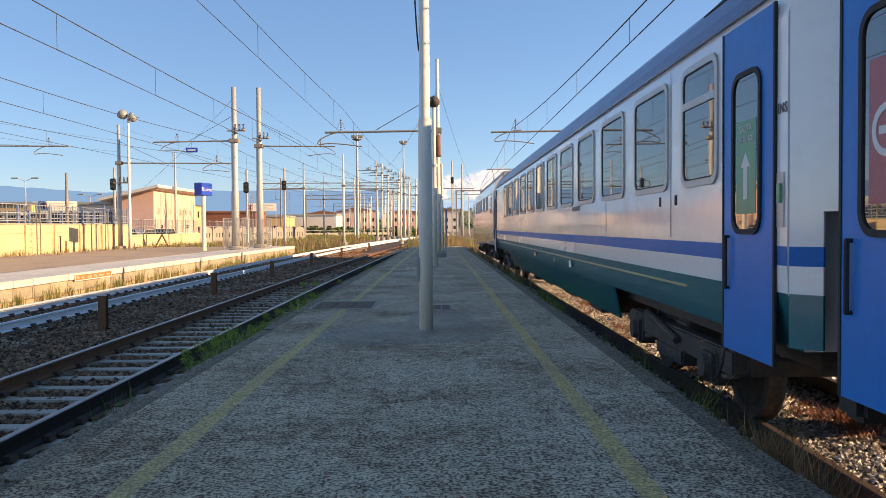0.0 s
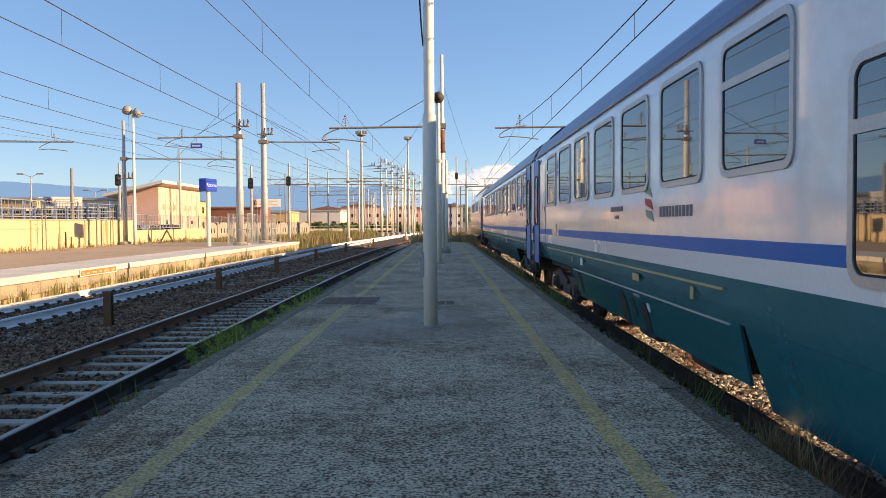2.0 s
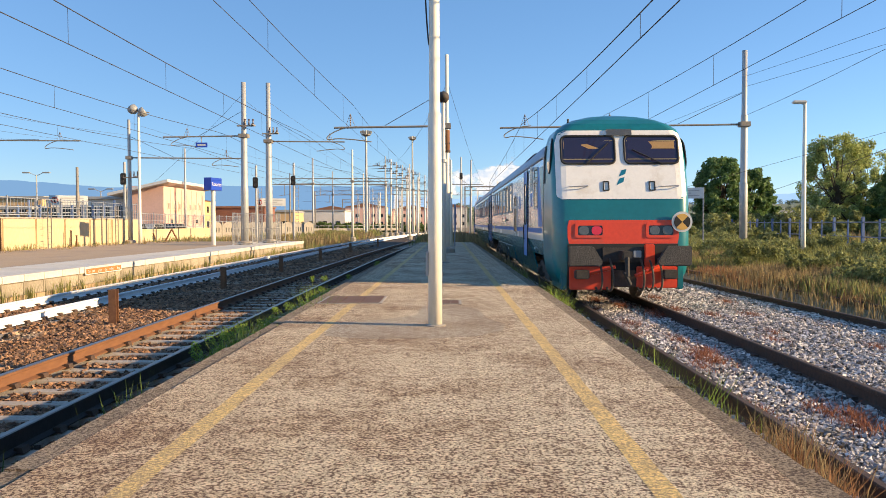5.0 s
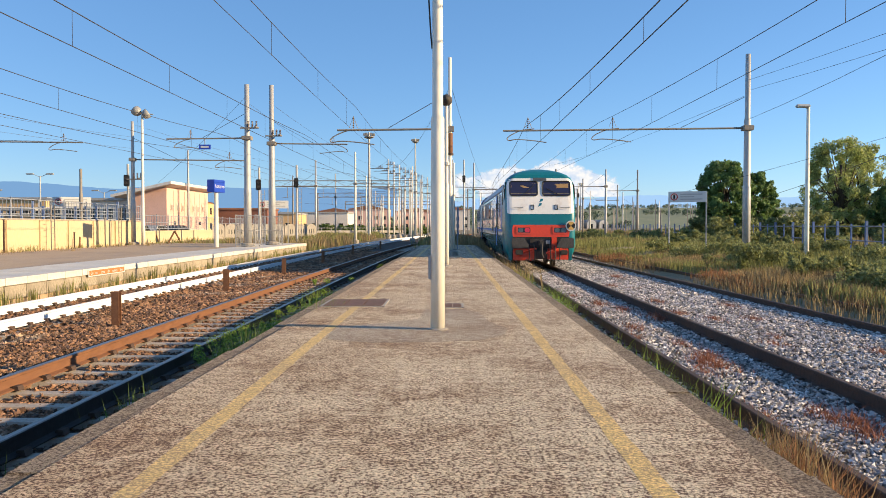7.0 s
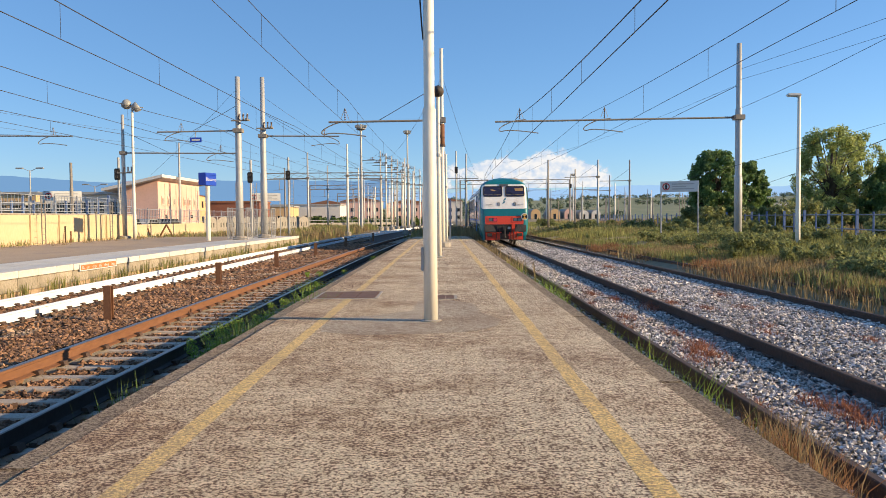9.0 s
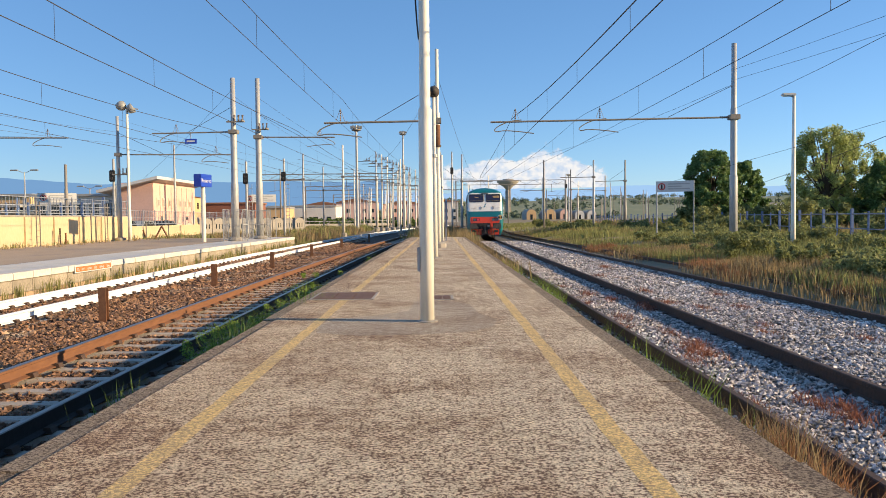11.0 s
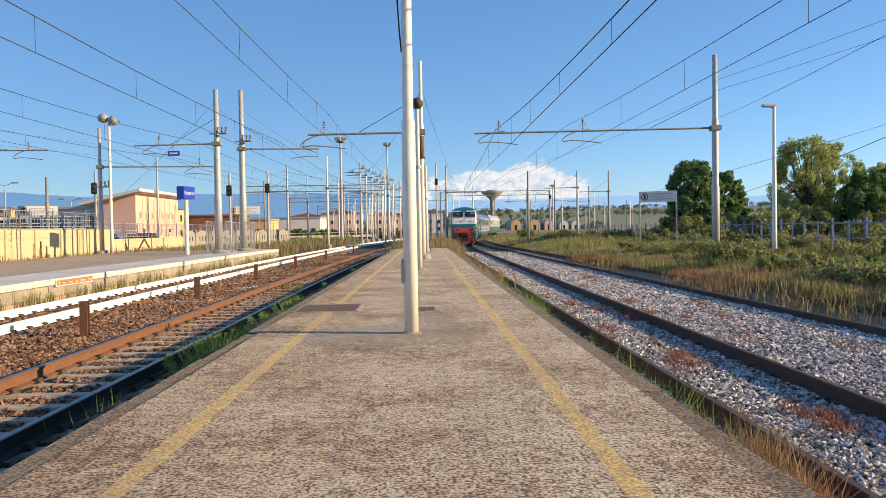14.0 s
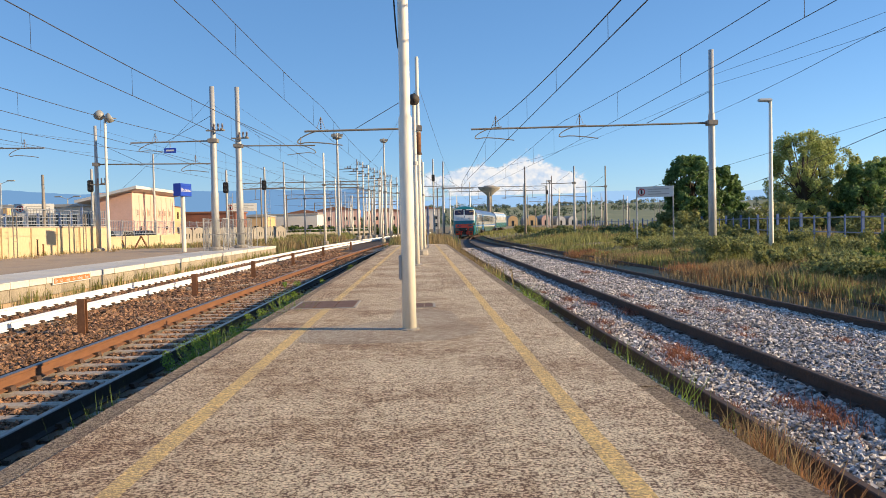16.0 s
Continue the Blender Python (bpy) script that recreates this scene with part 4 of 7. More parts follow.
def pole_band(x, y, z0, z1, r):
    t = thing("pole_sleeve", (x, y, 0), "rust-brown sleeve clamped round the platform mast", "sleeve")
    part("sleeve", lathe(bmesh.new(), [(r - 0.012, z0), (r, z0 + 0.01), (r, z1 - 0.01), (r - 0.012, z1)], 14), "rust", t, smooth=True)
    part("clamp", lathe(bmesh.new(), [(r, z0 - 0.06), (r + 0.03, z0 - 0.05), (r + 0.03, z0 + 0.03), (r, z0 + 0.04)], 14), "rust_dark", t)


pole_band(-0.07, 33.5, 4.35, 5.25, 0.125)


def platform_board(x, y):
    t = thing("notice_board", (x, y, 0), "dark blue-grey upright notice board on the far platform", "notice board")
    for e in (-0.32, 0.32):
        part("post", boxes((-0.03, 0.03, e - 0.03, e + 0.03, 0, 2.35)), "fence_grey", t)
    part("panel", boxes((0.034, 0.07, -0.45, 0.45, 0.75, 2.3), bevel=0.01), "fence_blue", t)


platform_board(0.33, 43.5)


def insulator(bm, a, b, r=0.06, n=5):
    a, b = Vector(a), Vector(b)
    for k in range(n):
        p = a + (b - a) * (k + 0.5) / n
        q = (b - a).normalized() * 0.02
        tube(bm, p - q, p + q, r, r * 0.6, 8)
    tube(bm, a, b, r * 0.4, n=6)
    return bm


def mast(x, y, h, r=0.16, z=-0.55, mt="galv", label="grey steel overhead line mast", arms=(), group="overhead line masts"):
    """A round stepped mast with arms: each (tip x, height, register drop)."""
    t = thing("overhead_mast", (x, y, z), label, "mast", group)
    part("footing", lathe(bmesh.new(), [(r + 0.22, -0.3), (r + 0.22, 0.18), (r + 0.12, 0.24)], 10), "concrete", t)
    part("shaft", lathe(bmesh.new(), [(r, 0), (r, h * 0.35), (r * 0.86, h * 0.36), (r * 0.84, h * 0.68), (r * 0.68, h * 0.69), (r * 0.64, h), (0.01, h + 0.02)], 12), mt, t, smooth=True)
    for tip, hz in arms:
        s = 1 if tip > x else -1
        L = abs(tip - x)
        part("cantilever", tubes(((s * r, 0, hz - z), (s * L, 0, hz - z - 0.01 * L), 0.045), n=8), "lattice", t)
        part("stay", tubes(((s * r * 0.7, 0, min(h - 0.3, hz - z + 1.5)), (s * min(L * 0.55, 3.2), 0, hz - z + 0.03), 0.014), n=5), "wire", t)
        part("arm_insulator", insulator(bmesh.new(), (s * (r + 0.05), 0, hz - z), (s * (r + 0.5), 0, hz - z)), "insul", t)
        part("clamp", boxes((-r - 0.05, r + 0.05, -r - 0.05, r + 0.05, hz - z - 0.12, hz - z + 0.12), bevel=0.02), "lattice", t)
    return t


def register(tx, y, hz, s, parent_label="curved steel registration arm under the cantilever"):
    """The curved arm and messenger post that hold the wires at a mast, at the end of a cantilever."""
    t = thing("registration_arm", (tx, y, hz), parent_label, "registration arm", "registration arms")
    bm = bmesh.new()
    path_tube(bm, [(s * 0.4, 0, 0.0), (-s * 0.2, 0, -0.06), (-s * 0.75, 0, -0.3), (-s * 0.95, 0, -0.5), (-s * 0.80, 0, -0.58), (-s * 0.5, 0, -0.5), (s * 0.3, 0, -0.56), (s * 1.0, 0, -0.66)], 0.024, 6)
    part("arm", bm, "lattice", t)
    part("post_insulator", insulator(bmesh.new(), (s * 0.1, 0, 0.02), (s * 0.1, 0, 0.5), 0.04), "insul", t)
    part("yoke", tubes(((s * 0.1 - 0.18, 0, 0.05), (s * 0.1, 0, 0.55), 0.011), ((s * 0.1 + 0.18, 0, 0.05), (s * 0.1, 0, 0.55), 0.011), n=5), "lattice", t)


def overhead_line(name, f, contact, top, sag, supports, drop, label, thin=1.0):
    """Contact wire and messenger with droppers along a track."""
    t = thing(name, (0, 0, 0), label, "overhead wire", "overhead wires")
    ys0, ys1 = supports[0], supports[-1]
    def mess(y):
        for a, b in zip(supports[:-1], supports[1:]):
            if a <= y <= b:
                u = (y - a) / (b - a)
                return top - sag * 4 * u * (1 - u)
        return top
    n = int((ys1 - ys0) / 2.5)
    yy = [ys0 + (ys1 - ys0) * k / n for k in range(n + 1)]
    for nm, fz, r in (("contact_wire", lambda y: contact, 0.011 * thin), ("messenger_wire", mess, 0.013 * thin)):
        cu = bpy.data.curves.new(nm, "CURVE")
        cu.dimensions, cu.bevel_depth, cu.bevel_resolution = "3D", r, 1
        sp = cu.splines.new("POLY")
        sp.points.add(n)
        for p, y in zip(sp.points, yy):
            p.co = (f(y), y, fz(y), 1)
        cu.materials.append(M["wire"])
        o = new(nm, cu)
        o.parent = t
    y = ys0 + 3
    while y < min(ys1, 90):
        part("dropper", tubes(((f(y), y, contact), (f(y), y, mess(y)), 0.006), n=4), "wire", t)
        y += drop


overhead_line("overhead_line", lambda y: R1(y) + 0.02, 4.68, 6.1, 1.0, [-22, 38, 100, 160, 220], 5.6, "copper contact wire and messenger over the east track")
overhead_line("overhead_line_siding", lambda y: R2(y) - 1.7 + 0.02 * y if y < 38 else R2(y) - 0.9, 4.75, 6.1, 0.7, [-22, 38, 100, 150], 6.5, "contact wire and messenger over the siding", 0.65)
overhead_line("overhead_line_west", lambda y: L1(y) + 0.29, 5.25, 6.35, 0.45, [-22, 33, 90, 150, 210], 6.2, "copper contact wire and messenger over the near west track", 0.65)
overhead_line("overhead_line_far_west", lambda y: L2(y) + 0.1, 5.55, 6.9, 0.5, [-10, 49, 108, 170], 6.4, "copper contact wire and messenger over the white rails")
overhead_line("overhead_line_yard", lambda y: -15.2 + 0.02 * y, 5.6, 7.0, 0.6, [5, 49, 108, 170], 7.0, "contact wire and messenger beyond the west platform")
overhead_line("overhead_line_outer_yard", lambda y: -21.5 + 0.05 * y, 5.7, 6.8, 0.6, [12, 57, 115, 175], 8.0, "contact wire and messenger over the outer yard")

mast(-0.07, 33.5, 8.45, 0.12, 0, "pole", "rust-streaked pale mast on the platform carrying overhead wires", ((-4.9, 5.42),))
register(-4.3, 33.5, 5.42, 1)
mast(14.3, 38, 9.9, 0.19, -0.35, "galv", "tall grey stepped steel mast in the grass carrying a long arm", ((2.5, 6.0),))
register(3.6, 38, 5.98, 1)
register(7.7, 38, 6.0, 1)
mast(-12.75, 48.7, 10.1, 0.24, -0.03, "galv", "thick weathered steel mast on the west platform", ((-17.8, 6.75),))
register(-16.4, 48.7, 6.72, 1)
mast(-12.3, 53.4, 10.9, 0.24, -0.03, "galv", "thick weathered steel mast behind its twin on the west platform", ((-7.1, 6.9),))
register(-8.0, 53.4, 6.88, -1)
mast(-22.72, 55.5, 8.8, 0.16, -0.1, "galv", "grey steel mast beside the yellow wall", ((-14.6, 6.0),))
register(-15.9, 55.5, 5.98, 1)
mast(-30.5, 52, 7.4, 0.16, -0.1, "galv", "grey steel mast beyond the yellow wall", ((-24.6, 6.9),))
register(-26, 52, 6.9, 1)
wd = mast(-23.6, 49.5, 5.0, 0.13, -0.1, "lattice", "weathered timber pole by the yellow wall")


def transformer_on(x, y, z):
    t = thing("switch_gear", (x, y, z), "cluster of insulators and switch gear bolted on a mast", "switch gear", "switch gear on masts")
    part("frame", boxes((-0.35, 0.75, -0.06, 0.06, -0.05, 0.03), (0.6, 0.72, -0.35, 0.35, 0.0, 0.08)), "lattice", t)
    for k in range(3):
        part("insulator", insulator(bmesh.new(), (0.15 + 0.25 * k, 0.0, 0.03), (0.15 + 0.25 * k, 0.0, 0.42), 0.08), "insul", t)


transformer_on(-12.75, 48.4, 7.35)
transformer_on(-12.3, 53.1, 7.4)
transformer_on(-22.72, 55.3, 4.6)


def guard_cage(x, y):
    t = thing("mast_guard", (x, y, -0.03), "grey wire mesh guard cage round a mast foot", "guard cage", "guard cages")
    for i in (-0.6, 0.6):
        for j in (-0.6, 0.6):
            part("post", boxes((i - 0.025, i + 0.025, j - 0.025, j + 0.025, 0, 2.0)), "galv", t)
    bm = bmesh.new()
    for k in range(13):
        a = -0.6 + 0.1 * k
        for s in (-0.6, 0.6):
            box(bm, a - 0.005, a + 0.005, s - 0.005, s + 0.005, 0.1, 1.95)
            box(bm, s - 0.005, s + 0.005, a - 0.005, a + 0.005, 0.1, 1.95)
    tagged(part("guard_mesh", bm, "galv", t), kind="stuff")
    for z in (0.1, 1.0, 1.95):
        for s in (-0.6, 0.6):
            part("rail", boxes((-0.6, 0.6, s - 0.015, s + 0.015, z - 0.015, z + 0.015)), "galv", t)
            part("rail", boxes((s - 0.015, s + 0.015, -0.6, 0.6, z + 0.016, z + 0.046)), "galv", t)


guard_cage(-12.75, 48.7)
guard_cage(-12.3, 53.4)


def flood_lamp(x, y, h):
    t = thing("platform_lamp", (x, y, -0.03), "tall pale lamp post with two round grey floodlights", "lamp post")
    part("shaft", lathe(bmesh.new(), [(0.13, 0), (0.12, 1.6), (0.10, 1.65), (0.08, h), (0.02, h + 0.05)], 12), "pole", t, smooth=True)
    part("crossbar", tubes(((-0.75, 0, h + 0.35), (0.75, 0, h + 0.05), 0.04), n=6), "lamp_grey", t)
    for dx, dz in ((-0.34, 0.26), (0.26, 0.08)):
        o = part("floodlight", lathe(bmesh.new(), [(0.10, -0.26), (0.22, -0.21), (0.31, -0.04), (0.34, 0.15), (0.31, 0.18), (0.05, 0.18)], 16, (0, 0, 0), "y"), "lamp_grey", t, "round grey floodlight", True)
        o.location = (dx, 0, h + dz)
        o.rotation_euler = (radians(35), radians(12), radians(70 if dx < 0 else -60))
        part("lens", lathe(bmesh.new(), [(0.30, 0.184), (0.15, 0.20), (0.01, 0.21)], 16, (0, 0, 0), "y"), "lamp_glass", o)


flood_lamp(-20.75, 52.3, 8.7)


def lamp_twin(x, y, h):
    t = thing("street_lamp", (x, y, -0.1), "grey street lamp with two flat heads", "street lamp", "street lamps")
    part("shaft", lathe(bmesh.new(), [(0.10, 0), (0.06, h), (0.02, h + 0.03)], 10), "galv", t)
    for s in (-1, 1):
        part("arm", tubes(((0, 0, h - 0.1), (s * 0.8, 0, h + 0.25), 0.03), n=6), "galv", t)
        part("head", boxes((min(s * 0.7, s * 1.5), max(s * 0.7, s * 1.5), -0.14, 0.14, h + 0.18, h + 0.32), bevel=0.03), "lamp_grey", t)


lamp_twin(-45, 85, 6.8)
lamp_twin(-42, 94, 5.4)
lamp_twin(-49, 82, 4.9)


def street_lamp(x, y, h):
    t = thing("field_lamp", (x, y, -0.3), "pale grey lamp post with one flat head in the grass", "lamp post")
    part("shaft", lathe(bmesh.new(), [(0.105, 0), (0.10, 1.2), (0.065, h), (0.02, h + 0.02)], 12), "pole", t, smooth=True)
    part("bracket", tubes(((0, 0, h - 0.05), (-0.3, 0, h + 0.03), 0.03), n=8), "lamp_grey", t)
    part("head", boxes((-0.52, 0.06, -0.13, 0.13, h - 0.02, h + 0.11), bevel=0.04), "lamp_glass", t, "flat pale lamp head")


street_lamp(14.95, 33, 6.55)


def name_sign(x, y):
    t = thing("station_name_sign", (x, y, -0.03), "blue station name board on a pale post", "station sign")
    part("post", lathe(bmesh.new(), [(0.13, 0), (0.13, 3.3), (0.10, 3.35)], 12), "pole", t)
    part("board", boxes((-0.62, 0.62, -0.25, 0.25, 3.36, 4.12), bevel=0.02), "sign_blue", t)
    text_on("station_name", "Rosarno", 0.33, Matrix.Translation((0.0, -0.253, 3.72)) @ pose(0, 0, 0, 90, 0, 0), t, "sign_white")
    t.rotation_euler = (0, 0, radians(76))


name_sign(-14.45, 47.8)


def small_wire_sign(x, y, z):
    t = thing("hanging_sign", (x, y, z), "small dark blue sign hung from the overhead arm", "sign")
    part("plate", boxes((-0.36, 0.36, -0.03, 0.03, -0.15, 0.15), bevel=0.01), "sign_blue", t)
    part("bar", boxes((-0.25, 0.25, -0.035, -0.032, -0.05, 0.05)), "sign_white", t)
    part("hanger", boxes((-0.02, 0.02, -0.02, 0.02, 0.15, 0.55)), "galv", t)


small_wire_sign(-15.4, 48.7, 6.2)


def warning_board(x0, y0, x1, y1, z, h, label):
    t = thing("warning_board", pose(x0, y0, z, 0, 0, math.degrees(math.atan2(y1 - y0, x1 - x0))), label, "sign board", "crossing warning boards")
    L = math.hypot(x1 - x0, y1 - y0)
    for u in (0.04, L - 0.04):
        part("post", boxes((u - 0.035, u + 0.035, -0.03, 0.03, 0, h)), "galv", t)
    part("panel", boxes((0, L, -0.055, -0.032, h - 0.62, h), bevel=0.005), "sign_white", t, "pale board with a red ring symbol")
    bm = bmesh.new()
    n = 20
    ring_slab(bm, [(0.21 * math.cos(k * math.tau / n), 0.21 * math.sin(k * math.tau / n)) for k in range(n)],
              [(0.15 * math.cos(k * math.tau / n), 0.15 * math.sin(k * math.tau / n)) for k in range(n)], lambda u, v, w: Vector((0.33 + u, -0.06 - w, h - 0.31 + v)), 0.004)
    part("red_ring", bm, "sign_red", t)
    part("symbol_bar", boxes((0.28, 0.38, -0.062, -0.058, h - 0.44, h - 0.18)), "black", t)
    for k in range(3):
        part("lettering_bar", boxes((0.68, L - (0.25 if k != 1 else 0.7), -0.062, -0.058, h - 0.2 - 0.14 * k, h - 0.14 - 0.14 * k)), "galv", t)


warning_board(12.55, 45.3, 14.45, 44.3, -0.35, 3.6, "pale warning board on two posts in tall grass")
warning_board(-26.4, 51.4, -24.3, 52.4, -0.1, 3.3, "pale warning board on two posts by the yellow wall")
warning_board(-15.4, 62, -13.1, 62.6, -0.3, 3.6, "pale warning board on two posts beyond the west platform")


def signal(x, y, h, z=-0.5, label="railway light signal with black head on a grey post"):
    t = thing("rail_signal", (x, y, z), label, "signal", "railway signals")
    part("post", lathe(bmesh.new(), [(0.11, 0), (0.09, h), (0.01, h + 0.02)], 10), "galv", t)
    part("head", boxes((-0.2, 0.2, -0.36, -0.12, h * 0.72, h * 0.72 + 0.85), bevel=0.05), "black", t, "black signal head")
    for k in range(2):
        part("lens", lathe(bmesh.new(), [(0.11, -0.365), (0.10, -0.44), (0.02, -0.42)], 10, (0, 0, h * 0.72 + 0.24 + 0.38 * k), "y"), "dark", t)
    part("ladder", boxes((0.16, 0.19, -0.02, 0.02, 0.2, h * 0.72), (0.42, 0.45, -0.02, 0.02, 0.2, h * 0.72), *[(0.19, 0.42, -0.015, 0.015, 0.4 + 0.35 * k, 0.43 + 0.35 * k) for k in range(int(h * 2))]), "galv", t)


signal(-24.2, 58.2, 6.0, -0.1)
signal(-14.1, 71, 7.3)
signal(-15.3, 62, 6.4)
signal(1.6, 101, 10.3)
signal(25.9, 160, 10.5)


def far_masts():
    """The crowd of masts down the line, with arms."""
    rng = random.Random(21)
    rows = []
    for k in range(6):
        y = 92 + k * 42
        for f, dx in ((L1, 2.6), (L2, -2.9), (L2, -8.5), (L2, -14.0), (L2, -21)):
            rows.append((f(min(y, 150)) + (max(y - 150, 0)) * 0.06 + dx + rng.uniform(-0.5, 0.5), y + rng.uniform(-8, 8), rng.uniform(8.6, 10.4)))
    for k in range(5):
        y = 100 + 40 * k
        for dx in (-3.2, 7.5, 12.5, 19):
            rows.append((R1(y) + dx + rng.uniform(-0.6, 0.6), y + rng.uniform(-9, 9), rng.uniform(8.4, 10.2)))
    for x, y, h in rows:
        s = rng.choice((-1, 1))
        mast(x, y, h, 0.15, -0.5, rng.choice(("galv", "galv", "lattice", "pole")), "distant grey overhead line mast", ((x + s * 4.0, 6.0),) if rng.random() < 0.7 else (), "distant masts")
    for k in range(26):
        y = 100 + 5.5 * k + rng.uniform(-2, 2)
        x = -y * rng.uniform(0.035, 0.125)
        if abs(x - L1(y)) > 2.0 and abs(x - L2(y)) > 2.0:
            mast(x, y, rng.uniform(7.5, 10.5), 0.12, -0.5, rng.choice(("galv", "pole")), "slim distant overhead line mast", (), "distant masts")
    for k in range(16):
        x, y = rng.uniform(35, 75), rng.uniform(190, 260)
        mast(x, y, rng.uniform(6, 9), 0.13, -0.5, "lattice", "thin grey distant line pole", (), "distant masts")


far_masts()


def bend_masts():
    """A close row of tall masts along the inside of the bend, with switch gear near their tops."""
    for k in range(9):
        y = 124 + 3.2 * k
        x = y * (-0.081 + 0.0072 * k)
        mast(x, y, 12.4 - 0.22 * k, 0.14, -0.5, "pole" if k % 3 else "galv", "tall pale mast in a close row along the bend", ((x - 3.2, 10.4 - 0.2 * k), (x - 2.6, 7.4)), "masts along the bend")
        if k < 6:
            transformer_on(x, y - 0.3, 11.0 - 0.2 * k)
            transformer_on(x - 1.6, y - 0.3, 10.45 - 0.2 * k)


bend_masts()


def gantry(x0, x1, y, z, h, label):
    t = thing("line_gantry", (0, y, 0), label, "gantry", "overhead gantries")
    for x in (x0, x1):
        part("leg", boxes((x - 0.12, x + 0.12, -0.12, 0.12, z, h)), "lattice", t)
    for hz in (h - 0.9, h):
        part("chord", boxes((x0, x1, -0.08, 0.08, hz - 0.06, hz + 0.06)), "lattice", t)
    n = max(int((x1 - x0) / 1.6), 2)
    bm = bmesh.new()
    for k in range(n):
        a, b = x0 + (x1 - x0) * k / n, x0 + (x1 - x0) * (k + 1) / n
        tube(bm, (a, 0, h - 0.9 if k % 2 else h), (b, 0, h if k % 2 else h - 0.9), 0.035, n=4)
    part("lacing", bm, "lattice", t)
    for k in range(4):
        x = x0 + (x1 - x0) * (k + 0.5) / 4
        part("hanger", tubes(((x, 0, h - 0.9), (x, 0, h - 2.6), 0.04), ((x - 0.8, 0, h - 2.6), (x + 0.9, 0, h - 2.4), 0.03), n=5), "lattice", t)


gantry(3.5, 27, 168, -0.5, 9.2, "lattice steel gantry over the curved tracks")
gantry(-28, -6, 120, -0.5, 8.2, "lattice steel gantry over the west tracks")
gantry(-30, -4, 175, -0.5, 8.6, "distant lattice steel gantry over the west tracks")
gantry(-32, -2, 235, -0.5, 8.6, "far lattice steel gantry over the west tracks")


def flood_mast(x, y, h, label):
    t = thing("flood_mast", (x, y, -0.5), label, "lighting mast", "tall lighting masts")
    part("shaft", lathe(bmesh.new(), [(0.22, 0), (0.14, h), (0.02, h + 0.05)], 10), "galv", t)
    part("gallery", lathe(bmesh.new(), [(0.22, h - 0.9), (0.7, h - 0.7), (0.7, h - 0.6), (0.22, h - 0.55)], 12), "lattice", t)
    for k in range(6):
        a = k * math.tau / 6
        part("floodlight", boxes((math.cos(a) * 0.65 - 0.17, math.cos(a) * 0.65 + 0.17, math.sin(a) * 0.65 - 0.17, math.sin(a) * 0.65 + 0.17, h - 0.5, h - 0.1), bevel=0.05), "lamp_grey", t)


flood_mast(-11.6, 110, 14.9, "tall lighting mast with a ring of floodlights")
flood_mast(-7.4, 160, 19.6, "very tall distant lighting mast")
flood_mast(43, 260, 16, "distant lighting mast beyond the sheds")


def span_wires():
    """Feeder wires strung across the yard."""
    rng = random.Random(2)
    t = thing("feeder_wires", (0, 0, 0), "thin dark feeder wires strung between the masts", "wires", "overhead wires")
    rows = [((-30.5, 20, 8.2), (-22.8, 55.5, 7.6)), ((-29, 20, 7.0), (-22.8, 55.5, 6.8)), ((-22.72, 55.5, 8.5), (-14, 112, 8.6)), ((-12.75, 48.7, 9.0), (-12, 110, 8.8)), ((-12.3, 53.4, 9.6), (-9, 112, 9.2)),
            ((14.3, 38, 7.6), (7.5, 100, 8.2)), ((14.3, 38, 8.3), (18.5, -25, 8.6)), ((14.3, 38, 7.8), (19.0, -25, 7.9)), ((14.3, 38, 6.4), (5.0, -25, 6.9)),
            ((-0.07, 33.5, 7.2), (-4.9, 70, 6.6)), ((-0.07, 33.5, 7.4), (7, 140, 7.6)), ((9, 30, 2.6), (30, 20, 9.5)), ((-12.75, 48.7, 9.4), (-21.5, 57, 4.4)), ((60, 200, 6.5), (22, 30, 6.2))]
    for k in range(9):
        rows.append(((rng.uniform(-32, -16), 92 + 15 * k, rng.uniform(6, 8.5)), (rng.uniform(-4, 3), 95 + 15 * k, rng.uniform(6, 8.5))))
    for a, b in rows:
        a, b = Vector(a), Vector(b)
        pts = [a + (b - a) * k / 10 - Vector((0, 0, (b - a).length * 0.012 * 4 * (k / 10) * (1 - k / 10))) for k in range(11)]
        part("wire", path_tube(bmesh.new(), pts, 0.008 if a.y < 90 else 0.02, 4), "wire", t)


span_wires()


def blue_fence(x0, y0, x1, y1, n):
    t = thing("field_fence", (x0, y0, -0.3), "blue-grey painted post and rail fence behind the grass", "fence", "field fences")
    for k in range(n + 1):
        u = k / n
        w = 0.075 if k % 2 == 0 else 0.035
        part("post", boxes((x1 * u - x0 * u - w, x1 * u - x0 * u + w, (y1 - y0) * u - 0.05, (y1 - y0) * u + 0.05, 0, 1.85 if k % 2 == 0 else 1.7), bevel=0.01), "fence_blue", t)
    for hz in (0.75, 1.55):
        part("rail", tubes(((0, 0, hz), (x1 - x0, y1 - y0, hz), 0.035), n=6), "fence_grey", t)


blue_fence(21.0, 30, 26.5, 76, 22)
blue_fence(26.6, 77, 30, 150, 30)


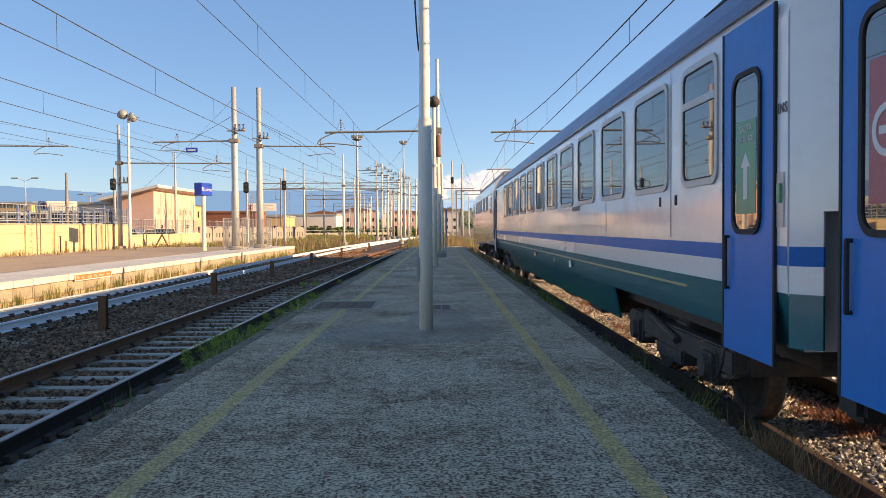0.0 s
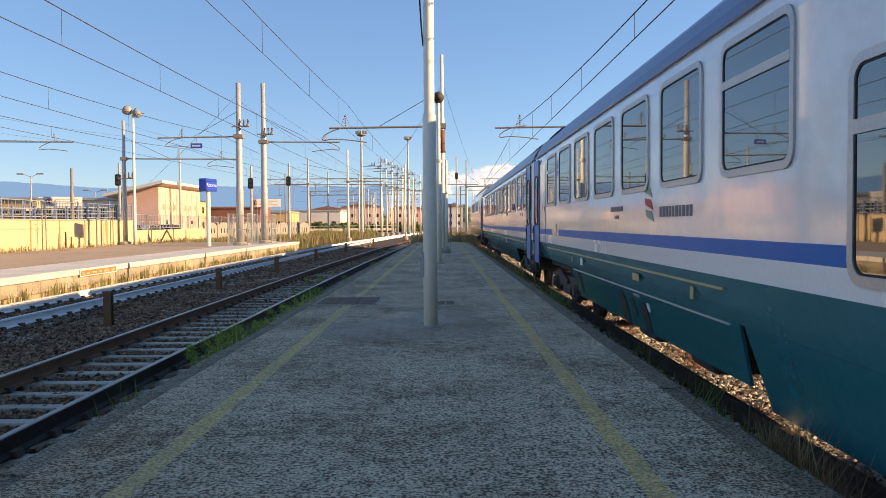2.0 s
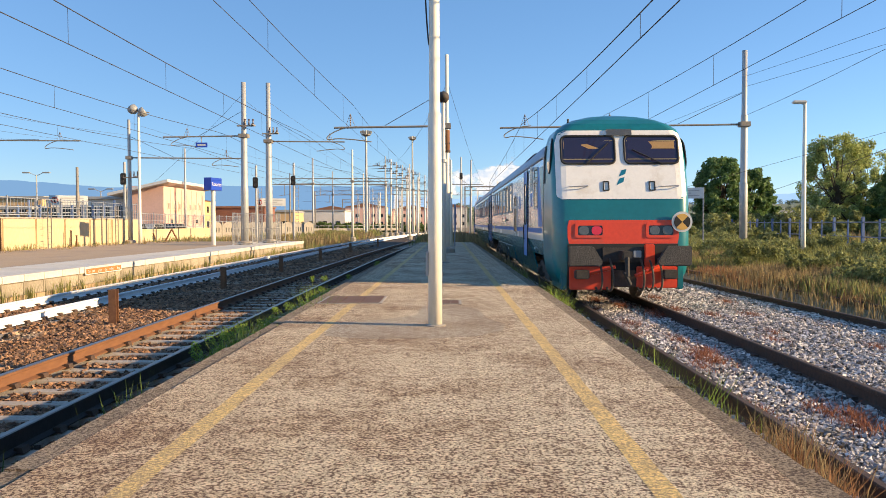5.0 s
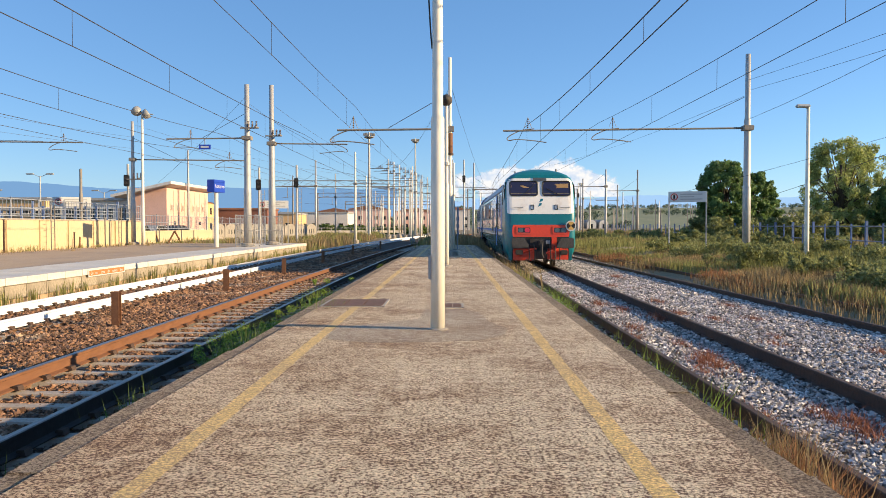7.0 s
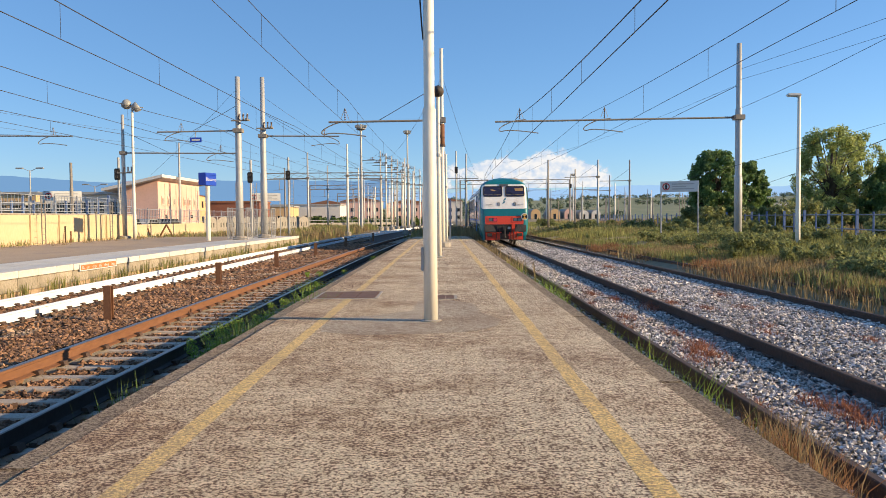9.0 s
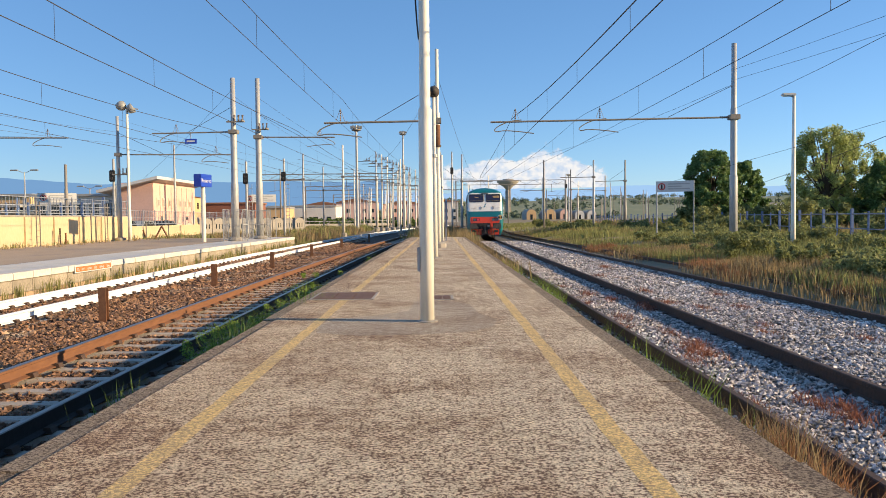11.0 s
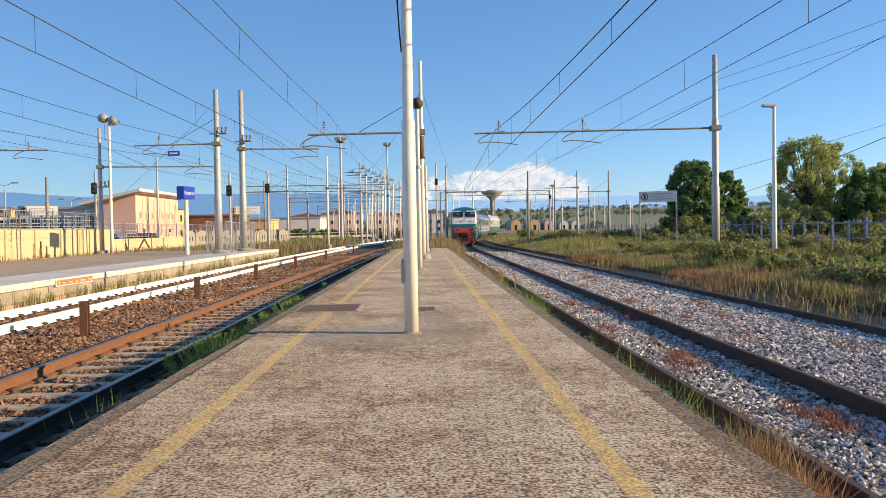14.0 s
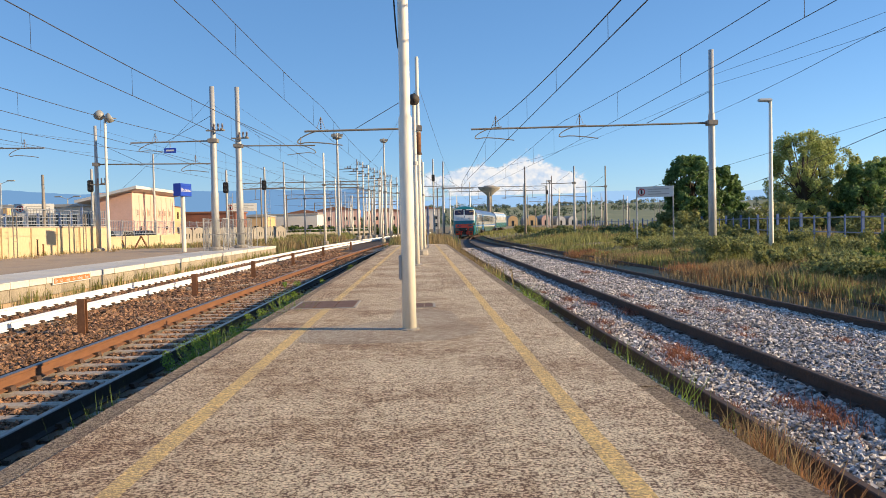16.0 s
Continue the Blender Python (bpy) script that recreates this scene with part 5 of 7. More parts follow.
# ---- plants ----
def blades(name, pts, h, w, material, label, seed, lean=0.35, category="grass"):
    """Grass: pts is an array of x, y, z, scale; each blade is a bent, tapering strip."""
    rng = np.random.default_rng(seed)
    n = len(pts)
    hh = h * pts[:, 3] * (0.5 + 0.8 * rng.random(n))
    ww = w * (0.6 + 0.8 * rng.random(n)) * np.maximum(pts[:, 3], 0.6)
    a = rng.random(n) * math.tau
    side = np.stack([np.cos(a), np.sin(a), np.zeros(n)], 1)
    b = rng.random(n) * math.tau
    tip = np.stack([np.cos(b), np.sin(b), np.zeros(n)], 1) * (hh * lean * rng.random(n))[:, None]
    p0 = pts[:, :3] - np.array((0, 0, 0.05))
    up = np.array((0, 0, 1.0))
    v = np.stack([p0 - side * ww[:, None], p0 + side * ww[:, None],
                  p0 + tip * 0.35 + up * (hh * 0.6)[:, None] - side * ww[:, None] * 0.7, p0 + tip * 0.35 + up * (hh * 0.6)[:, None] + side * ww[:, None] * 0.7,
                  p0 + tip + up * hh[:, None]], 1)
    i = 5 * np.arange(n)[:, None]
    me = bpy.data.meshes.new(name)
    me.from_pydata(v.reshape(-1, 3).tolist(), [], (i + np.array((0, 1, 3, 2))).tolist() + (i + np.array((2, 3, 4))).tolist())
    me.materials.append(M[material])
    return tagged(new(name, me), label, category, kind="stuff")


def field_points(n, seed, x0, x1, y0, y1, patch, lo, near=True):
    rng = np.random.default_rng(seed)
    y = y0 * (y1 / y0) ** rng.random(n) if near else y0 + (y1 - y0) * rng.random(n)
    x = x0 + (x1 - x0) * rng.random(n)
    out = []
    for a, b in zip(x, y):
        q = noise.noise((a * patch, b * patch, seed * 7.3))
        if near and a < R2(b) + 0.95 and rng.random() < 0.8:
            continue  # sparse between the siding rails
        if q > lo:
            out.append((a, b, ground_z(a, b), min(0.55 + (q - lo) * 1.1, 1.35)))
    return np.array(out)


blades("tall_green_grass", field_points(110000, 1, 8.6, 26, 9, 80, 0.22, -0.3), 0.42, 0.016, "grass", "tall green wild grass in the field", 1)
blades("dry_grass_belt", field_points(150000, 2, 7.75, 19, 8, 90, 0.18, -0.2), 0.36, 0.010, "straw", "dry straw-coloured grass along the siding", 2)
blades("far_field_grass", field_points(60000, 3, 24, 75, 40, 210, 0.08, -0.45, False), 0.6, 0.04, "straw", "pale dry tall grass in the far field", 3)
blades("far_green_grass", field_points(40000, 4, 9, 60, 55, 200, 0.1, -0.2, False), 0.5, 0.045, "grass", "green wild grass in the far field", 4)


def edge_tufts(name, rows, material, label, seed, n=90, r=0.22, h=0.45, w=0.006, lean=0.35):
    rng = np.random.default_rng(seed)
    pts = []
    for x, y, z, s in rows:
        m = int(n * s)
        a, q = rng.random(m) * math.tau, np.abs(rng.normal(0, r, m)) * s
        pts.append(np.stack([x + q * np.cos(a) * 0.6, y + q * np.sin(a) * 1.6, np.full(m, z), np.full(m, s)], 1))
    return blades(name, np.concatenate(pts), h, w, material, label, seed, lean)


tr = random.Random(31)
edge_tufts("kerb_grass", [(edge_r(y) + 0.2, y, -0.55, tr.uniform(0.5, 1.05)) for y in [5.3 + 0.55 * k + tr.uniform(-0.25, 0.25) for k in range(34)]], "fresh_grass", "bright green grass tufts growing along the platform kerb", 11, 60, 0.14, 0.58, 0.006, 0.6)
edge_tufts("kerb_straw", [(edge_r(y) + 0.14, y, -0.5, s) for y, s in ((3.7, 0.9), (4.2, 1.1), (4.6, 1.25), (4.9, 1.1), (5.3, 0.9), (5.9, 0.8), (6.4, 0.7), (3.2, 0.8))], "straw", "dry golden grass tufts at the platform kerb", 12, 150, 0.13, 0.46, 0.0035, 0.5)
edge_tufts("kerb_brown_growth", [(edge_r(y) + 0.16, y, -0.5, s) for y, s in ((3.6, 1.0), (4.1, 1.1), (4.5, 1.2), (4.8, 1.0), (5.2, 0.9), (5.8, 0.6))], "brown_weed", "dry reddish-brown growth at the platform kerb", 42, 230, 0.12, 0.42, 0.0045, 0.6)
edge_tufts("kerb_far_straw", [(edge_r(y) + 0.25, y, -0.5, tr.uniform(0.5, 1.1)) for y in range(22, 70, 1)], "straw", "dry grass along the far platform kerb", 13, 110, 0.3, 0.55, 0.012)
edge_tufts("kerb_weeds_west", [(edge_l(y) - 0.12, y, -0.55, s) for y, s in ((8.9, 1.2), (9.3, 1.3), (9.7, 1.0), (10.3, 0.9), (10.9, 1.2), (11.3, 0.7), (14.6, 1.0), (15.0, 1.2), (20, 0.8), (25, 1.0), (29, 1.1), (34, 1.0), (4.0, 1.1), (5.7, 1.0), (6.0, 1.2))], "weed", "green weeds growing at the platform edge", 14, 80, 0.22, 0.45, 0.007)
edge_tufts("track_side_growth", [(-3.15 + 0.26 * k, 10.9 + 0.42 * k, Z_L1 - 0.26, 0.8 + 0.12 * k) for k in range(5)] + [(-2.62, 15.2, Z_L1 - 0.26, 1.2), (-2.58, 15.6, Z_L1 - 0.26, 1.1)], "fresh_grass", "feathery yellow-green growth beside the near rail", 44, 170, 0.2, 0.62, 0.006, 0.7)
edge_tufts("platform_end_grass", [(tr.uniform(-2.2, 2.6), tr.uniform(52, 75), -0.55, tr.uniform(0.7, 1.4)) for k in range(70)], "straw", "dry grass at the end of the platform", 15, 90, 0.5, 0.8, 0.018)
edge_tufts("platform_end_green", [(tr.uniform(-2.6, 2.6), tr.uniform(54, 85), -0.55, tr.uniform(0.7, 1.4)) for k in range(60)], "grass", "green grass at the end of the platform", 16, 90, 0.5, 0.7, 0.018)
edge_tufts("wall_weeds", [(L2(y) - 1.72, y, -0.6, tr.uniform(0.5, 1.2)) for y in [18 + 0.8 * k + tr.uniform(-0.4, 0.4) for k in range(60)]], "grass", "weeds along the foot of the west platform wall", 17, 36, 0.2, 0.34, 0.010)
edge_tufts("verge_grass", [(tr.uniform(-20, -11.2) , tr.uniform(58, 120), -0.55, tr.uniform(0.7, 1.5)) for k in range(260)], "straw", "dry verge grass beyond the west platform", 18, 80, 0.8, 0.55, 0.022)
edge_tufts("verge_green", [(tr.uniform(-22, -11.2) , tr.uniform(60, 140), -0.55, tr.uniform(0.7, 1.6)) for k in range(160)], "grass", "green verge grass beyond the west platform", 19, 80, 0.8, 0.6, 0.025)
edge_tufts("red_weeds", [(x, y, Z_R - 0.14, s) for x, y, s in ((3.7, 7.0, 1.0), (3.82, 7.3, 1.1), (3.65, 7.5, 0.9), (3.5, 10.3, 1.0), (3.55, 10.8, 1.0), (4.1, 15.4, 1.1), (4.2, 16.0, 1.1), (3.8, 17.2, 1.0), (3.5, 18.5, 1.0), (5.1, 12.2, 0.8), (2.95, 7.2, 0.9), (3.0, 7.6, 0.8), (3.4, 10.6, 0.9), (3.7, 11.2, 0.9), (3.2, 9.9, 0.8), (6.3, 11.5, 0.8), (5.2, 15.5, 0.9), (4.8, 16.5, 0.9), (6.4, 18, 0.9), (6.9, 10.4, 0.8), (3.0, 13, 0.9), (3.3, 14.2, 0.9), (3.6, 12.2, 0.8), (3.1, 16.5, 0.8), (5.4, 13, 0.8), (6.0, 15.5, 0.9), (5.0, 19, 1), (5.6, 9.2, 0.7), (4.9, 24, 1.0), (5.9, 28, 1.2), (3.2, 20.5, 0.8))],
           "red_weed", "low reddish weeds in the ballast", 20, 190, 0.24, 0.11, 0.005, 1.1)
edge_tufts("siding_brown_growth", [(R2(y) + tr.uniform(0.2, 3.4), y, Z_R - 0.12, tr.uniform(0.6, 1.3)) for y in [8.5 + 0.42 * k for k in range(85)]], "brown_weed", "low dry reddish-brown growth along the siding", 43, 190, 0.42, 0.30, 0.008)
edge_tufts("west_platform_growth", [(tr.uniform(-22.3, -19.8), tr.uniform(26, 58), -0.04, tr.uniform(0.4, 0.9)) for k in range(70)], "straw", "dry tufts on the back of the west platform", 45, 40, 0.3, 0.28, 0.008)
edge_tufts("platform_wall_growth", [(tr.uniform(-23.2, -22.2), y, -0.12, tr.uniform(0.5, 1.1)) for y in range(30, 90)], "grass", "weeds along the yellow wall", 22, 26, 0.4, 0.36, 0.015)


def leaf_cloud(name, centres, per, size, material, seed, parent=None, label="", flat=0.6):
    """Leaves spread through clumps: centres of x, y, z, radius."""
    rng = np.random.default_rng(seed)
    c = np.repeat(np.array(centres), per, 0)
    n = len(c)
    d = rng.normal(size=(n, 3))
    d /= np.linalg.norm(d, axis=1)[:, None]
    p = c[:, :3] + d * (c[:, 3:] * (rng.random((n, 1)) ** 0.45)) * np.array((1, 1, 0.85))
    u = rng.normal(size=(n, 3))
    u /= np.linalg.norm(u, axis=1)[:, None]
    w = np.cross(u, rng.normal(size=(n, 3)))
    w /= np.linalg.norm(w, axis=1)[:, None]
    s = size * (0.5 + rng.random((n, 1)))
    v = np.stack([p - u * s, p + w * s * flat, p + u * s, p - w * s * flat], 1)
    me = bpy.data.meshes.new(name)
    me.from_pydata(v.reshape(-1, 3).tolist(), [], (4 * np.arange(n)[:, None] + np.arange(4)).tolist())
    me.materials.append(M[material])
    ob = new(name, me)
    ob.parent = parent
    if label:
        tagged(ob, label)
    return ob


def tree(x, y, h, w, material, label, seed, per=130, size=0.13, clumps=200, low=0.1, drop=0, z=-0.4):
    """A trunk with limbs and a crown of small clumps; drop: hanging twigs under each outer clump."""
    rng = random.Random(seed)
    t = thing("tree", (x, y, z), label, "tree", "trees beyond the fence")
    bm = bmesh.new()
    tube(bm, (0, 0, 0), (0.15, 0, h * 0.35), w * 0.045, w * 0.032, 8)
    tube(bm, (0.15, 0, h * 0.35), (0.1, 0.1, h * 0.75), w * 0.032, w * 0.012, 7)
    limbs = [(rng.uniform(0, math.tau), rng.uniform(0.3, 0.95), rng.uniform(0.75, 1.08)) for _ in range(9)]
    cs = []
    for k in range(clumps):
        a, q = rng.uniform(0, math.tau), rng.random() ** 0.4
        zz = rng.uniform(low, 1.0)
        prof = max(1 - ((zz - 0.45) / 0.60) ** 2, 0.06) ** 0.5
        # some limbs reach further out than others
        reach = max([0.78] + [g * (1 - 0.9 * abs(math.sin((a - b) / 2))) for b, c, g in limbs if abs(c - zz) < 0.22])
        r = w * 0.5 * prof * q * reach
        c = (r * math.cos(a) + rng.uniform(-0.2, 0.2), r * math.sin(a), h * zz * (0.93 + 0.07 * reach), w * rng.uniform(0.035, 0.085))
        cs.append(c)
        if drop and q > 0.6:
            for d in range(rng.randrange(drop)):
                cs.append((c[0] + rng.uniform(-0.15, 0.15), c[1], max(c[2] - 0.32 * (d + 1), 0.6), c[3] * (0.8 - 0.12 * d)))
    for c in cs[::9]:
        tube(bm, (0.12, 0, h * rng.uniform(0.25, 0.5)), c[:3], w * 0.010, w * 0.003, 5)
    part("trunk", bm, "bark", t)
    leaf_cloud("crown", cs, per, size, material, seed, t)


tree(29.5, 85, 8.6, 7.4, "leaf_dark", "dense dark green broadleaf tree", 1, 120, 0.125, 300)
tree(33.8, 88, 7.6, 6.0, "leaf_dark", "dark green rounded tree beside its neighbour", 2, 120, 0.125, 220)
tree(35.6, 72, 9.7, 7.6, "leaf_olive", "airy olive-green tree with feathery crown", 3, 90, 0.085, 170, 0.15, 4)
tree(39.6, 76, 9.4, 7.4, "leaf_olive", "feathery olive-green tree with drooping twigs", 4, 90, 0.085, 170, 0.15, 4)
tree(40.5, 70, 6.4, 6.5, "leaf_dark", "dark green spreading tree by the fence", 5, 110, 0.115, 200, 0.08, 2)
tree(38.0, 95, 6.0, 5.0, "leaf_dark", "small dark green tree behind the others", 6, 100, 0.125, 130)
tree(46.0, 78, 7.6, 7.0, "leaf_olive", "pale olive-green tree at the field edge", 7, 70, 0.11, 160, 0.12, 3)


def shrubs(name, rows, material, label, seed, per=260, size=0.05):
    rng = random.Random(seed)
    for x, y, r, h in rows:
        t = thing(name, (x, y, Z_L1 - 0.26 if -3.6 < x < -2 else ground_z(x, y)), label, "shrub", "shrubs in the field" if x > -2 else "weeds by the near track")
        cs = [(rng.uniform(-r, r), rng.uniform(-r, r), rng.uniform(0.05, h), rng.uniform(0.25, 0.5) * r) for k in range(10)]
        leaf_cloud("foliage", cs, per, size, material, rng.randrange(9999), t)


sr = random.Random(77)
shrubs("bramble", [(R2(y) + 1.3 + dx, y, r, h) for y, dx, r, h in ((11.5, 0.6, 0.45, 0.35), (12.6, 1.3, 0.6, 0.5), (13.6, 0.9, 0.55, 0.4), (14.6, 2.0, 0.7, 0.55), (15.8, 1.2, 0.6, 0.5), (17, 2.4, 0.8, 0.6), (18.4, 1.4, 0.55, 0.4), (20.5, 2.2, 0.7, 0.5), (24, 1.6, 0.6, 0.45))],
       "shrub", "low green bramble beside the overgrown siding", 31, 300, 0.04)
shrubs("low_shrub", [(sr.uniform(10.5, 20), y, sr.uniform(0.5, 1.0), sr.uniform(0.3, 0.75)) for y in [13 + 1.6 * k for k in range(20)]], "shrub", "low dark green shrub among the field grass", 5)
shrubs("leafy_shrub", [(sr.uniform(11.5, 20), 15 + 1.15 * k + sr.uniform(-0.5, 0.5), sr.uniform(0.35, 0.8), sr.uniform(0.3, 0.65)) for k in range(38)], "shrub", "low yellow-green leafy shrub among dry field grass", 15, 170, 0.05)
shrubs("far_bush", [(sr.uniform(13, 40), 45 + 2.6 * k + sr.uniform(-1, 1), sr.uniform(0.8, 1.7), sr.uniform(0.5, 1.1)) for k in range(34)], "shrub", "rounded yellow-green bush in the far field", 16, 150, 0.11)
shrubs("bright_shrub", [(16.0, 25.0, 0.7, 1.0), (13.8, 19.5, 0.6, 0.5), (17.5, 28, 0.9, 0.7), (12.2, 21, 0.6, 0.5)], "weed", "bright green leafy shrub in the field", 6)
shrubs("hedge_clump", [(-46 + 2.6 * k, 195 + sr.uniform(-6, 6), 1.8, 1.6) for k in range(16)], "weed", "bright green hedge beyond the road", 12, 200, 0.22)
shrubs("thicket", [(26 + sr.uniform(-2, 16), sr.uniform(60, 92), sr.uniform(1.2, 2.2), sr.uniform(1.2, 2.6)) for k in range(26)], "shrub", "dark green thicket behind the fence", 8, 320, 0.12)
shrubs("broadleaf_weed", [(-3.25, 10.7, 0.26, 0.36), (-3.1, 11.2, 0.30, 0.46), (-2.95, 11.7, 0.28, 0.50), (-2.8, 12.3, 0.24, 0.62), (-2.66, 12.8, 0.2, 0.80), (-2.6, 15.3, 0.15, 0.95), (-2.55, 15.7, 0.14, 0.7), (-2.5, 20.5, 0.2, 0.6), (-2.45, 26.5, 0.2, 0.7)], "fresh_grass", "bright green leafy weed growing between rail and platform", 9, 130, 0.013)


# ---- distance ----
def hill_z(x, y):
    """Low wooded hills that rise behind the sheds."""
    d = math.hypot(x, y)
    f = min(max((d - 560) / 700, 0), 1)
    return -1 + f * f * (3 - 2 * f) * (22 + 9 * noise.noise((x * 0.0035, y * 0.0035, 2.0)) + (6 if x > 0 else -8))


def far_hills():
    vs, fs = [], []
    na, nr = 90, 14
    for j in range(nr + 1):
        d = 540 + 70 * j
        for k in range(na + 1):
            a = radians(-50 + 100 * k / na)
            x, y = d * math.sin(a), d * math.cos(a)
            vs.append((x, y, hill_z(x, y)))
    for j in range(nr):
        for k in range(na):
            q = j * (na + 1) + k
            fs.append((q, q + 1, q + na + 2, q + na + 1))
    tagged(part("far_hills", (vs, [], fs), "far_field", smooth=True), "low hazy green hills beyond the town", "hills", kind="structure")


def woods():
    """Scattered groves over the far hills."""
    rng = np.random.default_rng(8)
    cs = []
    for k in range(2600):
        a = radians(rng.uniform(-42, 42))
        d = rng.uniform(560, 1450)
        x, y = d * math.sin(a), d * math.cos(a)
        if noise.noise((x * 0.008, y * 0.008, 5.0)) < -0.08:
            continue
        r = rng.uniform(2.2, 4.6)
        cs.append((x, y, hill_z(x, y) + r * 0.8, r))
    o = leaf_cloud("far_woods", cs, 70, 0.75, "far_wood", 8)
    tagged(o, "distant hazy green groves on low hills", "woodland", kind="stuff")


far_hills()
woods()


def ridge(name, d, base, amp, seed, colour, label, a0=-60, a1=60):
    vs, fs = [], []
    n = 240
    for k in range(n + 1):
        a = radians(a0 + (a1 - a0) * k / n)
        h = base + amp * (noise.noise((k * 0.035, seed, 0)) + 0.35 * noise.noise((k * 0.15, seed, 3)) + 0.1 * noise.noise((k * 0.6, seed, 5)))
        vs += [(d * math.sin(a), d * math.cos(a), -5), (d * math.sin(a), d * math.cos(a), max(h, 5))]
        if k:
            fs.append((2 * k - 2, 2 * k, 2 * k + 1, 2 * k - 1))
    # Haze is put into a flat colour that glows instead of taking light.
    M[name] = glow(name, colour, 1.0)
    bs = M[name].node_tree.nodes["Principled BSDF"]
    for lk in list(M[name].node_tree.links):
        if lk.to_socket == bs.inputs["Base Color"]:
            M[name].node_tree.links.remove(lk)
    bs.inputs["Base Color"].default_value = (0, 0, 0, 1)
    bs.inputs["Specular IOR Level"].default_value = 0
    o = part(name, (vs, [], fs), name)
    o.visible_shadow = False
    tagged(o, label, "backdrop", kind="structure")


# Both ridge colours have the blue distance haze painted in.
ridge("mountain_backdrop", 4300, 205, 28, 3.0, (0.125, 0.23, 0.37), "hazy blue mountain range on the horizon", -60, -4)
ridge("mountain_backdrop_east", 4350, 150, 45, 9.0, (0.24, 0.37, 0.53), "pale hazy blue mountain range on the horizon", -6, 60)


def cloud_bank(name, a0, a1, z0, z1, d, seed, heaps, label):
    """A far sheet on which soft noise leaves heaps of cloud."""
    vs, fs = [], []
    n = 30
    for k in range(n + 1):
        a = radians(a0 + (a1 - a0) * k / n)
        vs += [(d * math.sin(a), d * math.cos(a), z0), (d * math.sin(a), d * math.cos(a), z1)]
        if k:
            fs.append((2 * k - 2, 2 * k, 2 * k + 1, 2 * k - 1))
    m = bpy.data.materials.new(name)
    m.use_nodes = True
    nd, l = m.node_tree.nodes, m.node_tree.links
    nd.remove(nd["Principled BSDF"])
    tc = nd.new("ShaderNodeTexCoord")
    sep = nd.new("ShaderNodeSeparateXYZ")
    l.new(tc.outputs["Generated"], sep.inputs[0])
    mp = nd.new("ShaderNodeMapping")
    mp.inputs["Scale"].default_value = (1 / 125, 1 / 125, 1 / 105)
    mp.inputs["Location"].default_value = (seed, 0, 0)
    l.new(tc.outputs["Object"], mp.inputs[0])
    t = nd.new("ShaderNodeTexNoise")
    t.inputs["Scale"].default_value, t.inputs["Detail"].default_value, t.inputs["Roughness"].default_value = 1.0, 9, 0.55
    l.new(mp.outputs[0], t.inputs["Vector"])

    def op(kind, *v):
        k = nd.new("ShaderNodeMath")
        k.operation = kind
        for i, q in enumerate(v):
            if isinstance(q, (int, float)):
                k.inputs[i].default_value = q
            else:
                l.new(q, k.inputs[i])
        return k.outputs[0]
    # heaps: how high the cloud stands along the bank
    h = sep.outputs["Z"]
    env = nd.new("ShaderNodeValToRGB")
    env.color_ramp.interpolation = "B_SPLINE"
    while len(env.color_ramp.elements) < len(heaps):
        env.color_ramp.elements.new(0.5)
    for e, (u, v) in zip(env.color_ramp.elements, heaps):
        e.position, e.color = u, (v, v, v, 1)
    l.new(sep.outputs["X"], env.inputs[0])
    foot = op("MULTIPLY", op("MAXIMUM", op("SUBTRACT", 0.30, h), 0), 1.1)
    dens = op("SUBTRACT", op("ADD", op("SUBTRACT", env.outputs[0], h), op("MULTIPLY", op("SUBTRACT", t.outputs["Fac"], 0.5), 1.1)), op("ADD", foot, 0.03))
    alpha = nd.new("ShaderNodeMapRange")
    alpha.interpolation_type = "SMOOTHSTEP"
    alpha.inputs["From Min"].default_value, alpha.inputs["From Max"].default_value, alpha.inputs["To Max"].default_value = 0.0, 0.13, 0.95
    l.new(dens, alpha.inputs["Value"])
    # The clouds' light and shade are two painted tones on a glowing sheet.
    sh = nd.new("ShaderNodeTexNoise")
    sh.inputs["Scale"].default_value, sh.inputs["Detail"].default_value = 2.6, 6
    l.new(mp.outputs[0], sh.inputs["Vector"])
    mix = nd.new("ShaderNodeMix")
    mix.data_type = "RGBA"
    mix.inputs[6].default_value, mix.inputs[7].default_value = (0.37, 0.43, 0.51, 1), (0.60, 0.57, 0.53, 1)
    mr = nd.new("ShaderNodeMapRange")
    mr.inputs["From Min"].default_value, mr.inputs["From Max"].default_value = 0.32, 0.58
    l.new(sh.outputs["Fac"], mr.inputs["Value"])
    l.new(mr.outputs[0], mix.inputs[0])
    em, tr_, mx = nd.new("ShaderNodeEmission"), nd.new("ShaderNodeBsdfTransparent"), nd.new("ShaderNodeMixShader")
    l.new(mix.outputs[2], em.inputs["Color"])
    l.new(alpha.outputs[0], mx.inputs[0])
    l.new(tr_.outputs[0], mx.inputs[1])
    l.new(em.outputs[0], mx.inputs[2])
    l.new(mx.outputs[0], nd["Material Output"].inputs["Surface"])
    M[name] = m
    o = part(name, (vs, [], fs), name)
    o.visible_shadow = False
    tagged(o, label, "clouds", kind="structure")


cloud_bank("cloud_bank", -1.2, 13.4, 165, 525, 4500, 3.3, ((0.0, 0.30), (0.12, 0.42), (0.22, 0.40), (0.32, 0.60), (0.42, 0.74), (0.50, 0.52), (0.56, 0.76), (0.65, 0.82), (0.74, 0.50), (0.88, 0.44), (1.0, 0.0)), "heaped white cumulus clouds low over the mountains")
